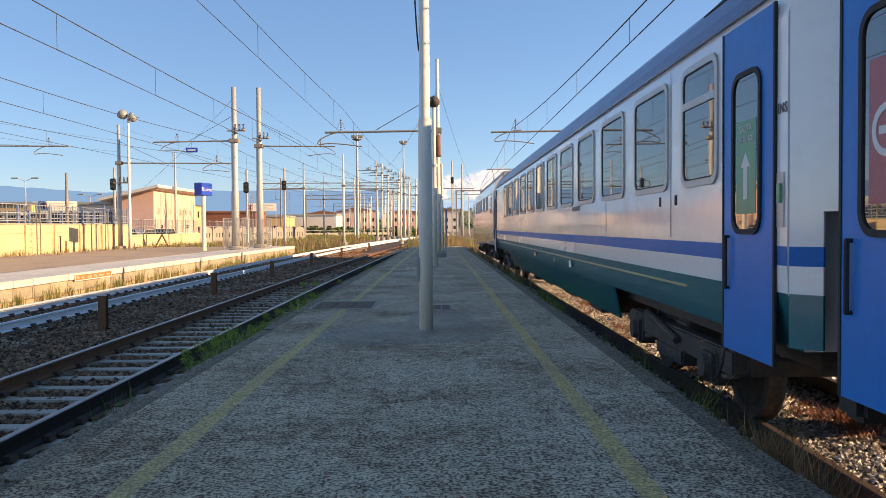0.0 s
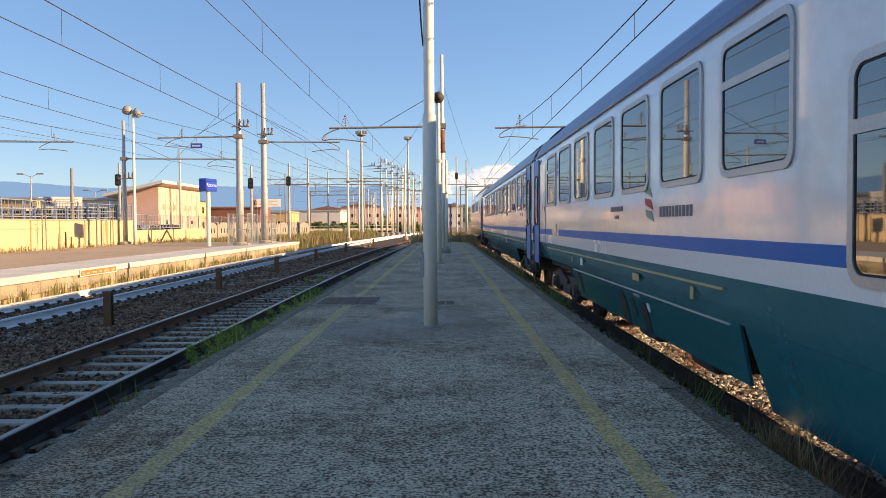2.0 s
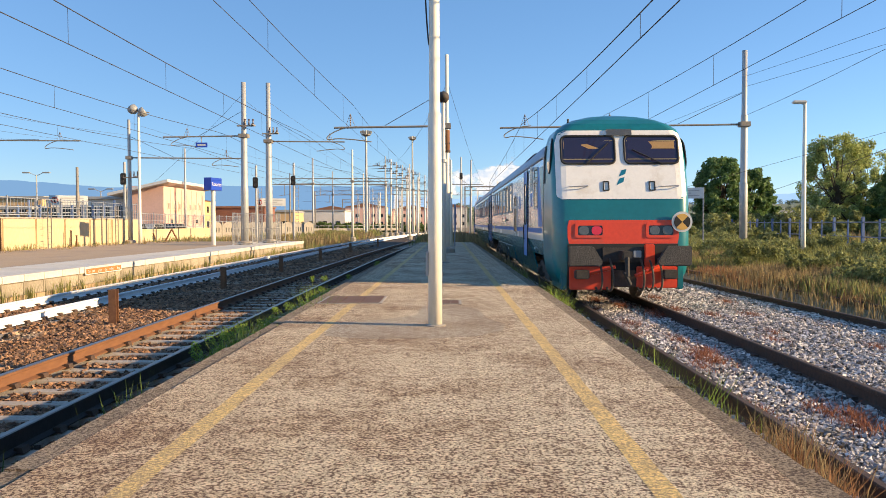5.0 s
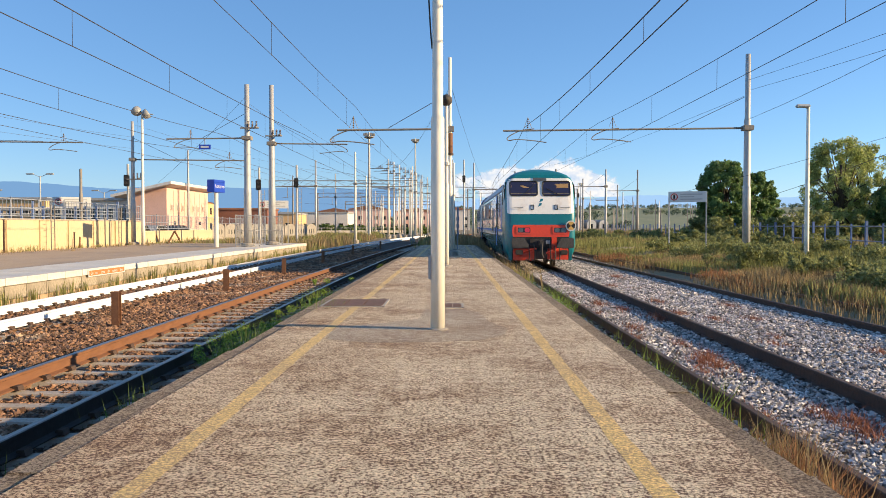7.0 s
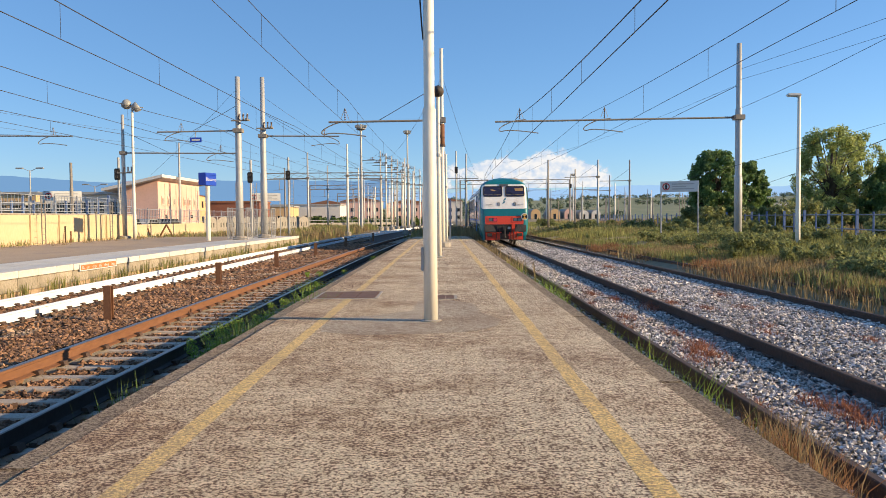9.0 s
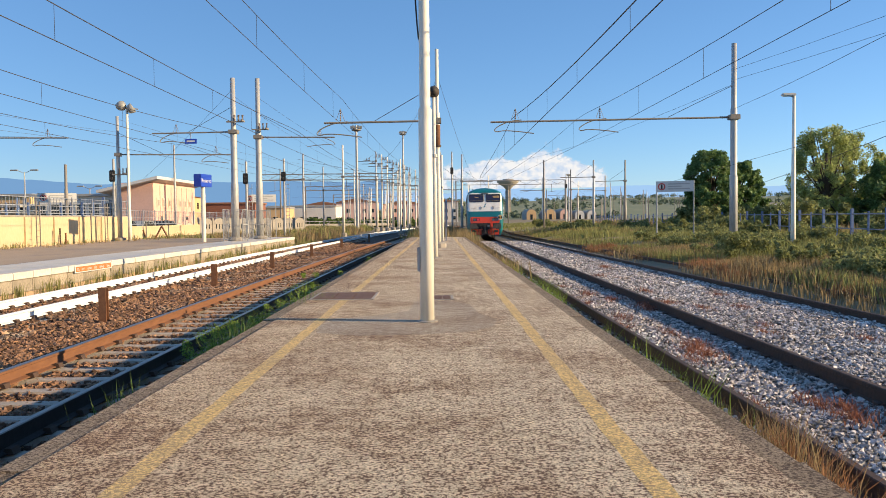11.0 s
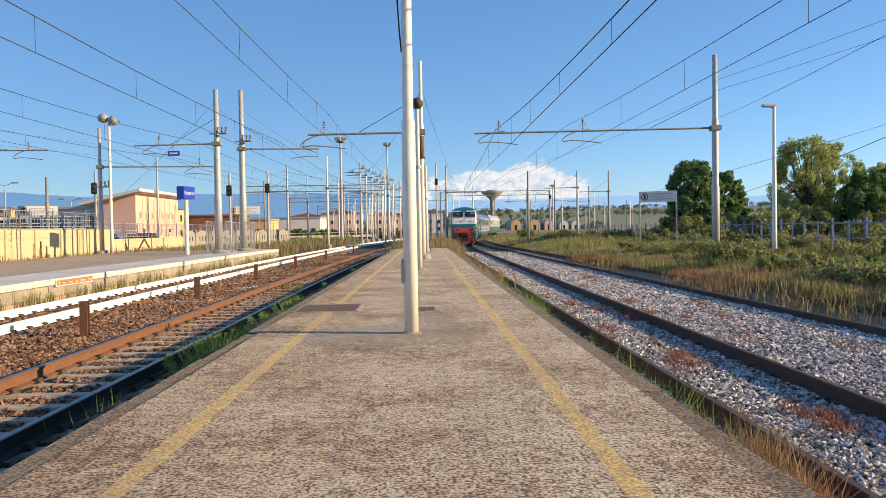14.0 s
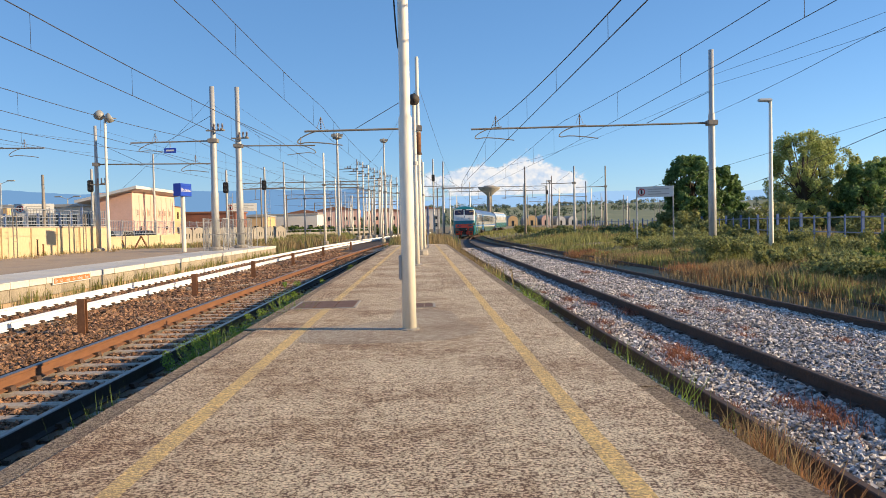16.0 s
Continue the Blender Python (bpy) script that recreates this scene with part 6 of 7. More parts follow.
cloud_bank("cloud_bank_west", -27, -14, 210, 360, 4500, 6.1, ((0.0, 0.05), (0.25, 0.22), (0.45, 0.05), (0.7, 0.30), (0.85, 0.22), (1.0, 0.0)), "small pale clouds low in the sky")


# ---- the train ----
# Each vehicle's own space: x across, y from its end nearer the platform's viewer towards the locomotive, z up from the rail head.
BANDS = [(0.92, 1.30), (1.28, 1.405), (1.45, 1.41), (1.57, 1.41), (2.98, 1.41), (3.18, 1.37)]
ROOF = [(3.184, 1.372), (3.32, 1.33), (3.50, 1.22), (3.68, 1.02), (3.84, 0.74), (3.97, 0.40), (4.03, 0.0)]


def prism(name, prof, y0, y1, mats, slots, parent, label=""):
    """A vehicle's shell: prof is (z, half width) going up one side, mirrored, from y0 to y1."""
    ring = [(w, z) for z, w in prof] + [(-w, z) for z, w in prof[::-1] if w > 0]
    n = len(ring)
    steps = max(int((y1 - y0) / 1.5), 1)
    vs = [(x, y0 + (y1 - y0) * k / steps, z) for k in range(steps + 1) for x, z in ring]
    fs, mi = [], []
    half = len(prof) - 1
    for k in range(steps):
        for i in range(n):
            fs.append((k * n + i, k * n + (i + 1) % n, (k + 1) * n + (i + 1) % n, (k + 1) * n + i))
            j = i if i < half else (n - 2 - i if n - 2 - i >= 0 else 0)
            mi.append(slots[min(max(j, 0), len(slots) - 1)])
    fs += [tuple(range(n))[::-1], tuple(range(steps * n, steps * n + n))]
    mi += [slots[-1], slots[-1]]
    bm = bmesh.new()
    bv = [bm.verts.new(v) for v in vs]
    for f, m in zip(fs, mi):
        bm.faces.new([bv[q] for q in f]).material_index = m
    return part(name, bm, mats, parent, label)


def side_place(s):
    return lambda u, v, w: Vector((s * (1.411 + w), u, v))


def train_window(parent, y, s, z0=2.08, z1=2.98, w=1.15, split=False):
    zc, h = (z0 + z1) / 2, z1 - z0
    pl = lambda u, v, q: side_place(s)(y + u, zc + v, q)
    bm = bmesh.new()
    ring_slab(bm, rounded(w + 0.11, h + 0.11, 0.13), rounded(w, h, 0.09), pl, 0.016)
    fr = part("window_frame", bm, "alu", parent)
    bm = bmesh.new()
    slab(bm, rounded(w, h, 0.09), pl, 0.005)
    part("pane", bm, "glass", fr)
    bm = bmesh.new()
    ring_slab(bm, rounded(w - 0.002, h - 0.002, 0.09), rounded(w - 0.026, h - 0.026, 0.08), pl, 0.009)
    part("seal", bm, "black", fr)
    if split:
        bm = bmesh.new()
        slab(bm, [(-w / 2, h * 0.17), (w / 2, h * 0.17), (w / 2, h * 0.24), (-w / 2, h * 0.24)], pl, 0.018)
        part("glazing_bar", bm, "alu", fr)


def train_door(parent, y, s, w=0.86, z0=0.80, z1=3.1, sticker=False):
    pl = lambda u, v, q: side_place(s)(y + u, v, q)
    bm = bmesh.new()
    slab(bm, [(-w / 2, z0), (w / 2, z0), (w / 2, z1), (-w / 2, z1)], pl, 0.012)
    d = part("door", bm, "door_blue", parent, "blue door with a tall rounded window")
    pw = lambda u, v, q: side_place(s)(y + u, 2.2 + v, 0.012 + q)
    bm = bmesh.new()
    ring_slab(bm, rounded(0.50, 1.12, 0.13), rounded(0.43, 1.05, 0.10), pw, 0.016)
    part("window_seal", bm, "black", d)
    bm = bmesh.new()
    slab(bm, rounded(0.43, 1.05, 0.10), pw, 0.006)
    part("pane", bm, "glass", d)
    bm = bmesh.new()
    for e in (-1, 1):
        slab(bm, [(e * (w / 2 + 0.012) - 0.012, z0), (e * (w / 2 + 0.012) + 0.012, z0), (e * (w / 2 + 0.012) + 0.012, z1), (e * (w / 2 + 0.012) - 0.012, z1)], pl, 0.018)
    part("door_seal", bm, "black", d)
    bm = bmesh.new()
    tube(bm, pl(w * 0.38, 1.25, 0.04), pl(w * 0.38, 1.62, 0.04), 0.014, n=6)
    tube(bm, pl(w * 0.38, 1.25, 0.0), pl(w * 0.38, 1.25, 0.05), 0.012, n=6)
    tube(bm, pl(w * 0.38, 1.62, 0.0), pl(w * 0.38, 1.62, 0.05), 0.012, n=6)
    part("handle", bm, "black", d)
    if sticker == "red":
        bm = bmesh.new()
        slab(bm, [(-0.16, -0.40), (0.16, -0.40), (0.16, 0.30), (-0.16, 0.30)], pw, 0.009)
        st = part("sticker", bm, "sign_rose", d, "pale red no entry sticker")
        bm = bmesh.new()
        ring_slab(bm, [(0.13 * math.cos(a * math.tau / 18), -0.05 + 0.13 * math.sin(a * math.tau / 18)) for a in range(18)], [(0.095 * math.cos(a * math.tau / 18), -0.05 + 0.095 * math.sin(a * math.tau / 18)) for a in range(18)], pw, 0.012)
        part("ring", bm, "sign_white", st)
        bm = bmesh.new()
        slab(bm, [(-0.07, -0.07), (0.07, -0.07), (0.07, -0.03), (-0.07, -0.03)], pw, 0.012)
        part("bar", bm, "sign_white", st)
    elif sticker:
        bm = bmesh.new()
        slab(bm, [(-0.17, -0.42), (0.17, -0.42), (0.17, 0.22), (-0.17, 0.22)], pw, 0.009)
        st = part("sticker", bm, "sign_green", d, "green entrance sticker with a white arrow")
        bm = bmesh.new()
        slab(bm, [(-0.035, -0.32), (0.035, -0.32), (0.035, -0.10), (0.08, -0.10), (0.0, 0.0), (-0.08, -0.10), (-0.035, -0.10)], pw, 0.011)
        part("arrow", bm, "sign_white", st)
        for k, word in enumerate(("SALITA", "ENTRANCE")):
            m = Matrix.Translation(pw(0, 0.16 - 0.07 * k, 0.011)) @ (pose(0, 0, 0, 90, 0, -90) if s < 0 else pose(0, 0, 0, 90, 0, 90))
            text_on("wording", word, 0.07 if k == 0 else 0.05, m, st, "sign_white")


WHEELS = []


def bogie(parent, y, mirror=1):
    bm = boxes((-1.12, -0.98, y - 1.75, y + 1.75, 0.44, 0.66), (0.98, 1.12, y - 1.75, y + 1.75, 0.44, 0.66), (-1.0, 1.0, y - 0.2, y + 0.2, 0.40, 0.72),
               (-1.14, -0.96, y - 0.45, y + 0.45, 0.30, 0.46), (0.96, 1.14, y - 0.45, y + 0.45, 0.30, 0.46), (-1.0, 1.0, y - 1.8, y - 1.7, 0.45, 0.6), (-1.0, 1.0, y + 1.7, y + 1.8, 0.45, 0.6), bevel=0.02)
    b = part("bogie_frame", bm, "dark", parent, "dark grimy bogie frame")
    for e in (-1, 1):
        ws = bmesh.new()
        for s in (-1, 1):
            lathe(ws, [(r, s * h) for r, h in ((0.05, 0.80), (0.10, 0.82), (0.13, 0.79), (0.36, 0.77), (0.38, 0.80), (0.46, 0.80), (0.46, 0.70), (0.49, 0.68), (0.49, 0.665), (0.1, 0.67))], 28, (0, 0, 0), "x")
        tube(ws, (-0.7, 0, 0), (0.7, 0, 0), 0.085, n=10)
        wheelset = part("wheelset", ws, "wheel", b, "steel wheelset")
        wheelset.location = (0, y + e * 1.25, 0.46)
        WHEELS.append((wheelset, y + e * 1.25))
        for s in (-1, 1):
            bx = boxes((s * 1.05 - 0.12, s * 1.05 + 0.12, y + e * 1.25 - 0.17, y + e * 1.25 + 0.17, 0.30, 0.62), bevel=0.04)
            tube(bx, (s * 1.16, y + e * 1.25, 0.46), (s * 1.22, y + e * 1.25, 0.46), 0.12, 0.10, 12)
            part("axle_box", bx, "dark", b)
            for q in (-0.26, 0.26):
                sp = bmesh.new()
                for k in range(5):
                    tube(sp, (s * 1.05, y + e * 1.25 + q, 0.40 + k * 0.055), (s * 1.05, y + e * 1.25 + q, 0.432 + k * 0.055), 0.075, n=10)
                part("spring", sp, "wheel", b)
    for s in (-1, 1):
        part("damper", tubes(((s * 1.16, y - 0.35, 0.55), (s * 1.16, y + 0.75, 0.72), 0.04), n=8), "dark", b)
        hose = bmesh.new()
        path_tube(hose, [(s * 1.1, y - 1.6, 0.75), (s * 1.13, y - 1.5, 0.45), (s * 1.12, y - 1.25, 0.28), (s * 1.1, y - 0.9, 0.35), (s * 1.08, y - 0.7, 0.6)], 0.018, 5)
        part("brake_hose", hose, "black", b)


def skirt(parent, y0, y1, z, name="skirt"):
    bm = bmesh.new()
    for s in (-1, 1):
        slab(bm, [(y0, 0.918), (y1, 0.918), (y1 - 0.12, z), (y0 + 0.12, z)], lambda u, v, w: Vector((s * (1.30 - (0.918 - v) * 0.28 - 0.03 + w), u, v)), 0.028)
    part(name, bm, "teal", parent)


def coach_common(t, L, y0, windows, doors, moulding=2.0):
    """Shell, windows and doors of a coach body from y0 to L."""
    prism("body", BANDS, y0, L, ["teal", "stripe_white", "stripe_blue", "train_white"], [0, 1, 2, 3, 3], t, "light grey coach body with blue, white and teal bands")
    prism("roof", ROOF, y0, L, ["roof_blue"], [0], t, "blue-grey curved roof")
    part("underframe", boxes((-1.05, 1.05, y0 + 0.3, L - 0.3, 0.75, 0.916)), "dark", t)
    for s in (-1, 1):
        for y, sp in windows:
            train_window(t, y, s, split=sp)
        for y, st in doors:
            train_door(t, y, s, sticker=st)
        bm = bmesh.new()
        slab(bm, [(y0, 3.175), (L, 3.175), (L, 3.205), (y0, 3.205)], lambda u, v, w: Vector((s * (1.366 + w), u, v)), 0.035)
        part("gutter", bm, "roof_blue", t)
        bm = bmesh.new()
        slab(bm, [(moulding, 1.17), (L - 2.0, 1.17), (L - 2.0, 1.19), (moulding, 1.19)], lambda u, v, w: Vector((s * (1.375 + w), u, v)), 0.02)
        part("body_moulding", bm, "brass", t, "thin yellowish moulding")


def underside_gear(t, ys, seed):
    rng = random.Random(seed)
    for y in ys:
        w = rng.uniform(0.5, 1.3)
        part("equipment_box", boxes((-1.1, 1.1, y, y + w, rng.uniform(0.30, 0.42), 0.745), bevel=0.03), "dark", t)


def lettering_bars(t, rows, s=-1):
    for y, z, w, h, mt in rows:
        bm = bmesh.new()
        slab(bm, [(y - w / 2, z - h / 2), (y + w / 2, z - h / 2), (y + w / 2, z + h / 2), (y - w / 2, z + h / 2)], lambda u, v, q: Vector((s * ((1.411 if z > 1.28 else 1.34 + (z - 0.92) * 0.2) + q), u, v)), 0.004)
        part("marking", bm, mt, t)


M["sign_green"] = mat("green_sticker", (0.06, 0.30, 0.17), (0.05, 0.25, 0.14), 0.3)
M["sign_rose"] = mat("rose_sticker", (0.42, 0.10, 0.12), (0.36, 0.08, 0.10), 0.35)
M["brass"] = mat("yellowish_moulding", (0.42, 0.33, 0.14), (0.34, 0.26, 0.11), 0.4)
M["buffer_grey"] = mat("rough_buffer_grey", (0.10, 0.095, 0.09), (0.05, 0.047, 0.045), 0.9, scale=5, fine=45, bump=1.0, bump_scale=60)
M["hose"] = mat("brown_hose_rubber", (0.11, 0.085, 0.06), (0.06, 0.045, 0.035), 0.8, scale=6, fine=30)
M["emblem_blue"] = mat("blue_green_emblem", (0.003, 0.17, 0.27), (0.003, 0.14, 0.23), 0.35)
M["stencil"] = mat("dark_stencil", (0.10, 0.10, 0.11), (0.08, 0.08, 0.09), 0.5)
M["logo_green"] = mat("green_emblem", (0.02, 0.22, 0.14), (0.02, 0.18, 0.12), 0.35)
M["disc_yellow"] = mat("yellow_reflector", (0.70, 0.42, 0.10), (0.62, 0.36, 0.09), 0.5)


def gangway(t, y, s, z1=3.55):
    """Rubber gangway bellows at a vehicle end; s: which way it sticks out."""
    a, b = sorted((y, y + s * 0.32))
    part("gangway", boxes((-0.72, 0.72, a, b, 1.0, z1), bevel=0.06), "black", t, "black rubber gangway bellows")
    for x in (-0.88, 0.88):
        bf = lathe(bmesh.new(), [(0.09, 0.0), (0.09, 0.32), (0.25, 0.34), (0.26, 0.40), (0.1, 0.42)], 16, (0, 0, 0), "y")
        for v in bf.verts:
            v.co = Vector((v.co.x + x, y + s * v.co.y * 0.75, v.co.z + 1.06))
        part("buffer", bf, "dark", t)
    hose = bmesh.new()
    for x in (-0.4, 0.35, 0.6):
        path_tube(hose, [(x, y, 0.95), (x, y + s * 0.2, 0.6), (x + 0.05, y + s * 0.3, 0.5), (x + 0.05, y + s * 0.4, 0.62)], 0.025, 6)
    part("coupling_hoses", hose, "black", t)


def end_fairing(t, y, e):
    """Slanted corner panels at a vehicle's end, with the body's bands."""
    for s in (-1, 1):
        for z0, z1, m, u1 in ((0.95, 1.28, "teal", 0.22), (1.28, 1.45, "stripe_white", 0.22), (1.45, 1.57, "stripe_blue", 0.22), (1.57, 1.78, "train_white", 0.22), (1.78, 3.14, "train_white", 0.42)):
            bm = bmesh.new()
            slab(bm, [(0.0, z0), (u1, z0), (u1, z1), (0.0, z1)], lambda u, v, w: Vector((s * (1.40 - u * 0.62 - w * 0.5), y + e * (0.004 + u * 0.68 - w * 0.2), v)), 0.03)
            part("corner_panel", bm, m, t)


def decal(t, name, y, z, w, h, mt, s=-1, skew=0.0, off=0.004):
    bm = bmesh.new()
    slab(bm, [(y - w / 2 - skew, z - h / 2), (y + w / 2 - skew, z - h / 2), (y + w / 2 + skew, z + h / 2), (y - w / 2 + skew, z + h / 2)], lambda u, v, q: Vector((s * (1.411 + q), u, v)), off)
    return part(name, bm, mt, t)


def side_text(t, name, word, y, z, size, mt, s=-1):
    return text_on(name, word, size, Matrix.Translation((s * 1.417, y, z)) @ pose(0, 0, 0, 90, 0, 90 * s), t, mt)


# -- driving trailer --
PILOT_L, COACH_L, LOCO_L, GAP = 23.5, 25.6, 18.4, 0.65
NOSE_AHEAD = -0.20
NOSE = [(z, w, y + NOSE_AHEAD * min(max(1 - (z - 1.75) / 1.6, 0.1), 1)) for z, w, y in ((0.40, 1.24, 0.10), (0.66, 1.36, 0.03), (1.0, 1.41, 0.0), (2.17, 1.41, 0.0), (2.6, 1.41, 0.07), (3.0, 1.41, 0.15), (3.34, 1.38, 0.22), (3.54, 1.32, 0.26), (3.64, 1.27, 0.29), (3.76, 1.12, 0.38), (3.87, 0.90, 0.55), (3.96, 0.60, 0.78), (4.02, 0.26, 1.05))]
NOSE_BACK = 1.45


def nose_at(z):
    for (za, wa, ya), (zb, wb, yb) in zip(NOSE[:-1], NOSE[1:]):
        if za <= z <= zb:
            f = (z - za) / (zb - za)
            return wa + (wb - wa) * f, ya + (yb - ya) * f
    return NOSE[-1][1:] if z > 1 else NOSE[0][1:]


def nose_y(x, z):
    w, y = nose_at(z)
    r = min(0.26, w * 0.9)
    e = abs(x) - (w - r)
    return y + (r - math.sqrt(max(r * r - min(e, r) ** 2, 0)) if e > 0 else 0)


def face_patch(bm, z0, z1, x0, x1, off, nx=14, nz=8, corner=0.0):
    """A plate on the curved front between the lines x0(z) and x1(z), standing off from it."""
    g = []
    for j in range(nz + 1):
        z = z0 + (z1 - z0) * j / nz
        c = 0.0
        for zz in (z - z0, z1 - z):
            if zz < corner:
                c = max(c, corner - math.sqrt(max(corner ** 2 - (corner - zz) ** 2, 0)))
        a, b = x0(z) + c, x1(z) - c
        g.append([bm.verts.new((a + (b - a) * i / nx, nose_y(a + (b - a) * i / nx, z) - off, z)) for i in range(nx + 1)])
    for j in range(nz):
        for i in range(nx):
            bm.faces.new((g[j][i], g[j][i + 1], g[j + 1][i + 1], g[j + 1][i]))
    rim = [g[0][i] for i in range(nx + 1)] + [g[j][nx] for j in range(1, nz + 1)] + [g[nz][i] for i in range(nx - 1, -1, -1)] + [g[j][0] for j in range(nz - 1, 0, -1)]
    back = [bm.verts.new(v.co + Vector((0, off + 0.02, 0))) for v in rim]
    for k in range(len(rim)):
        m = (k + 1) % len(rim)
        bm.faces.new((rim[k], rim[m], back[m], back[k]))
    return bm


def front_place(cx, cz, off):
    return lambda u, v, w: Vector((cx + u, nose_y(cx + u, cz + v) - off - w, cz + v))


def driving_trailer():
    t = thing("driving_trailer", (0, 0, 0), "grey driving coach with teal cab, white mask and red panel", "train coach", "train")
    wins = [(10.55 + 1.68 * k, k in (0, 6)) for k in range(7)]
    coach_common(t, PILOT_L, NOSE_BACK, wins, [(5.4, True), (PILOT_L - 0.45, "red")], 11.2)
    train_window(t, 2.95, -1, split=True, w=0.75)
    train_window(t, 2.95, 1, split=True, w=0.75)
    for s in (-1, 1):
        train_window(t, 8.75, s, 1.42, 2.5, 0.95, True)
    # nose shell
    bm = bmesh.new()
    rings = []
    for z, w, y in NOSE:
        r = min(0.26, w * 0.9)
        out = [(-w, NOSE_BACK + 0.01), (-w, (NOSE_BACK + y + r) / 2), (-w, y + r + 0.02)]
        out += [(-w + r - r * math.cos(radians(a)), y + r - r * math.sin(radians(a))) for a in range(15, 91, 15)]
        out += [(-w + r + (2 * w - 2 * r) * k / 6, y) for k in range(1, 6)]
        out += [(-x, v) for x, v in out[:9][::-1]]
        rings.append([bm.verts.new((x, v, z)) for x, v in out])
    for a, b in zip(rings[:-1], rings[1:]):
        for k in range(len(a) - 1):
            bm.faces.new((a[k], a[k + 1], b[k + 1], b[k]))
    bm.faces.new(rings[0])
    bm.faces.new(rings[-1][::-1])
    shell = part("cab_shell", bm, "teal_worn", t, "worn teal cab shell", True)
    for f in shell.data.polygons:
        f.use_smooth = f.center.z < 3.5 and abs(f.normal.z) < 0.5
    # white mask, its windows and lamps
    mask = part("front_mask", face_patch(bmesh.new(), 2.17, 3.61, lambda z: -min(nose_at(z)[0] - 0.05, 1.33), lambda z: min(nose_at(z)[0] - 0.05, 1.33), 0.010, 26, 30, 0.10), "mask_white", t, "scuffed white front mask")
    for cx in (-0.655, 0.655):
        pl = front_place(cx, 3.20, 0.012)
        bm = bmesh.new()
        ring_slab(bm, rounded(1.15, 0.62, 0.12), rounded(1.07, 0.54, 0.09), pl, 0.022)
        fr = part("windscreen_seal", bm, "black", mask, "black rubber windscreen seal", True)
        bm = bmesh.new()
        slab(bm, rounded(1.07, 0.54, 0.09), pl, 0.008)
        part("windscreen", bm, "cab_glass", fr)
        bm = bmesh.new()
        slab(bm, [(-0.50, 0.02), (0.48 if cx > 0 else 0.22, 0.02), (0.48 if cx > 0 else 0.22, 0.17), (-0.50, 0.17)], front_place(cx, 3.20, 0.021), 0.002)
        part("sun_blind", bm, "blind", fr)
        for v in (0.185, -0.20):
            bm = bmesh.new()
            slab(bm, [(-0.51, v - 0.007), (0.51, v - 0.007), (0.51, v + 0.007), (-0.51, v + 0.007)], front_place(cx, 3.20, 0.022), 0.002)
            part("screen_bar", bm, "brass", fr)
        bm = bmesh.new()
        tube(bm, front_place(cx, 3.20, 0.05)(-0.05 if cx < 0 else 0.2, -0.30, 0), front_place(cx, 3.20, 0.05)(0.42 if cx < 0 else -0.4, 0.14 if cx < 0 else 0.0, 0), 0.012, n=5)
        tube(bm, front_place(cx, 3.20, 0.0)(-0.05 if cx < 0 else 0.2, -0.30, 0), front_place(cx, 3.20, 0.06)(-0.05 if cx < 0 else 0.2, -0.30, 0), 0.018, n=6)
        part("wiper", bm, "black", mask)
    part("top_lamp", face_patch(bmesh.new(), 3.50, 3.63, lambda z: -0.26, lambda z: 0.26, 0.05, 6, 2), "lens", mask, "square top headlamp")
    for cx, sx in ((-0.9, 1), (0.95, -1)):
        bm = bmesh.new()
        p = front_place(cx, 2.42, 0.05)
        tube(bm, p(-0.16, 0.0, 0.03), p(0.20, 0.02, 0.03), 0.012, n=6)
        for u in (-0.16, 0.20):
            tube(bm, p(u, 0.01, 0.03), Vector(p(u, 0.01, 0.0)) + Vector((0, 0.06, 0)), 0.010, n=5)
        part("handrail", bm, "alu", mask)
    for cx in (-0.32, 0.62):
        bm = bmesh.new()
        ring_slab(bm, rounded(0.13, 0.20, 0.02), rounded(0.09, 0.16, 0.01), front_place(cx, 2.44, 0.011), 0.02)
        part("bracket", bm, "black", mask)
    for u, v in ((0.02, 0.09), (-0.03, -0.08)):
        bm = bmesh.new()
        slab(bm, [(-0.05 - 0.02, -0.08), (0.07, -0.08 + 0.06), (0.10, 0.08), (0.0, 0.06)], front_place(u, 2.62 + v, 0.011), 0.003)
        part("emblem", bm, "emblem_blue", mask, "plain blue-green emblem shape")
    # red panel with lamp boxes
    red = part("bumper_panel", face_patch(bmesh.new(), 1.26, 1.74, lambda z: -1.12, lambda z: 1.14, 0.018, 18, 4, 0.03), "red", t, "faded red bumper panel")
    for cx in (-0.66, 0.78):
        pl = front_place(cx, 1.53, 0.018)
        bm = bmesh.new()
        ring_slab(bm, rounded(0.62, 0.30, 0.06), rounded(0.50, 0.20, 0.03), pl, 0.018)
        lb = part("lamp_surround", bm, "red", red)
        bm = bmesh.new()
        slab(bm, rounded(0.50, 0.20, 0.03), pl, 0.006)
        part("lamp_box", bm, "window_dark", lb)
        for e, m in ((-0.13, "lens"), (0.13, "lens_red" if cx < 0 else "lens")):
            bm = bmesh.new()
            slab(bm, rounded(0.20, 0.17, 0.07), lambda u, v, w: pl(u + e, v, w + 0.006), 0.012)
            part("tail_lamp" if m == "lens_red" else "headlamp", bm, m, lb)
    # buffers, coupler, hoses and plough
    for cx in (-0.86, 0.90):
        e = -1 if cx < 0 else 1
        bm = bmesh.new()
        slab(bm, [(e * u, v) for u, v in ((0.29, -0.20), (0.33, -0.16), (0.33, 0.17), (0.29, 0.20), (-0.12, 0.20), (-0.18, 0.17), (-0.34, -0.10), (-0.34, -0.15), (-0.30, -0.19))], lambda u, v, w: Vector((cx + u, -0.52 - w, 1.03 + v)), 0.07)
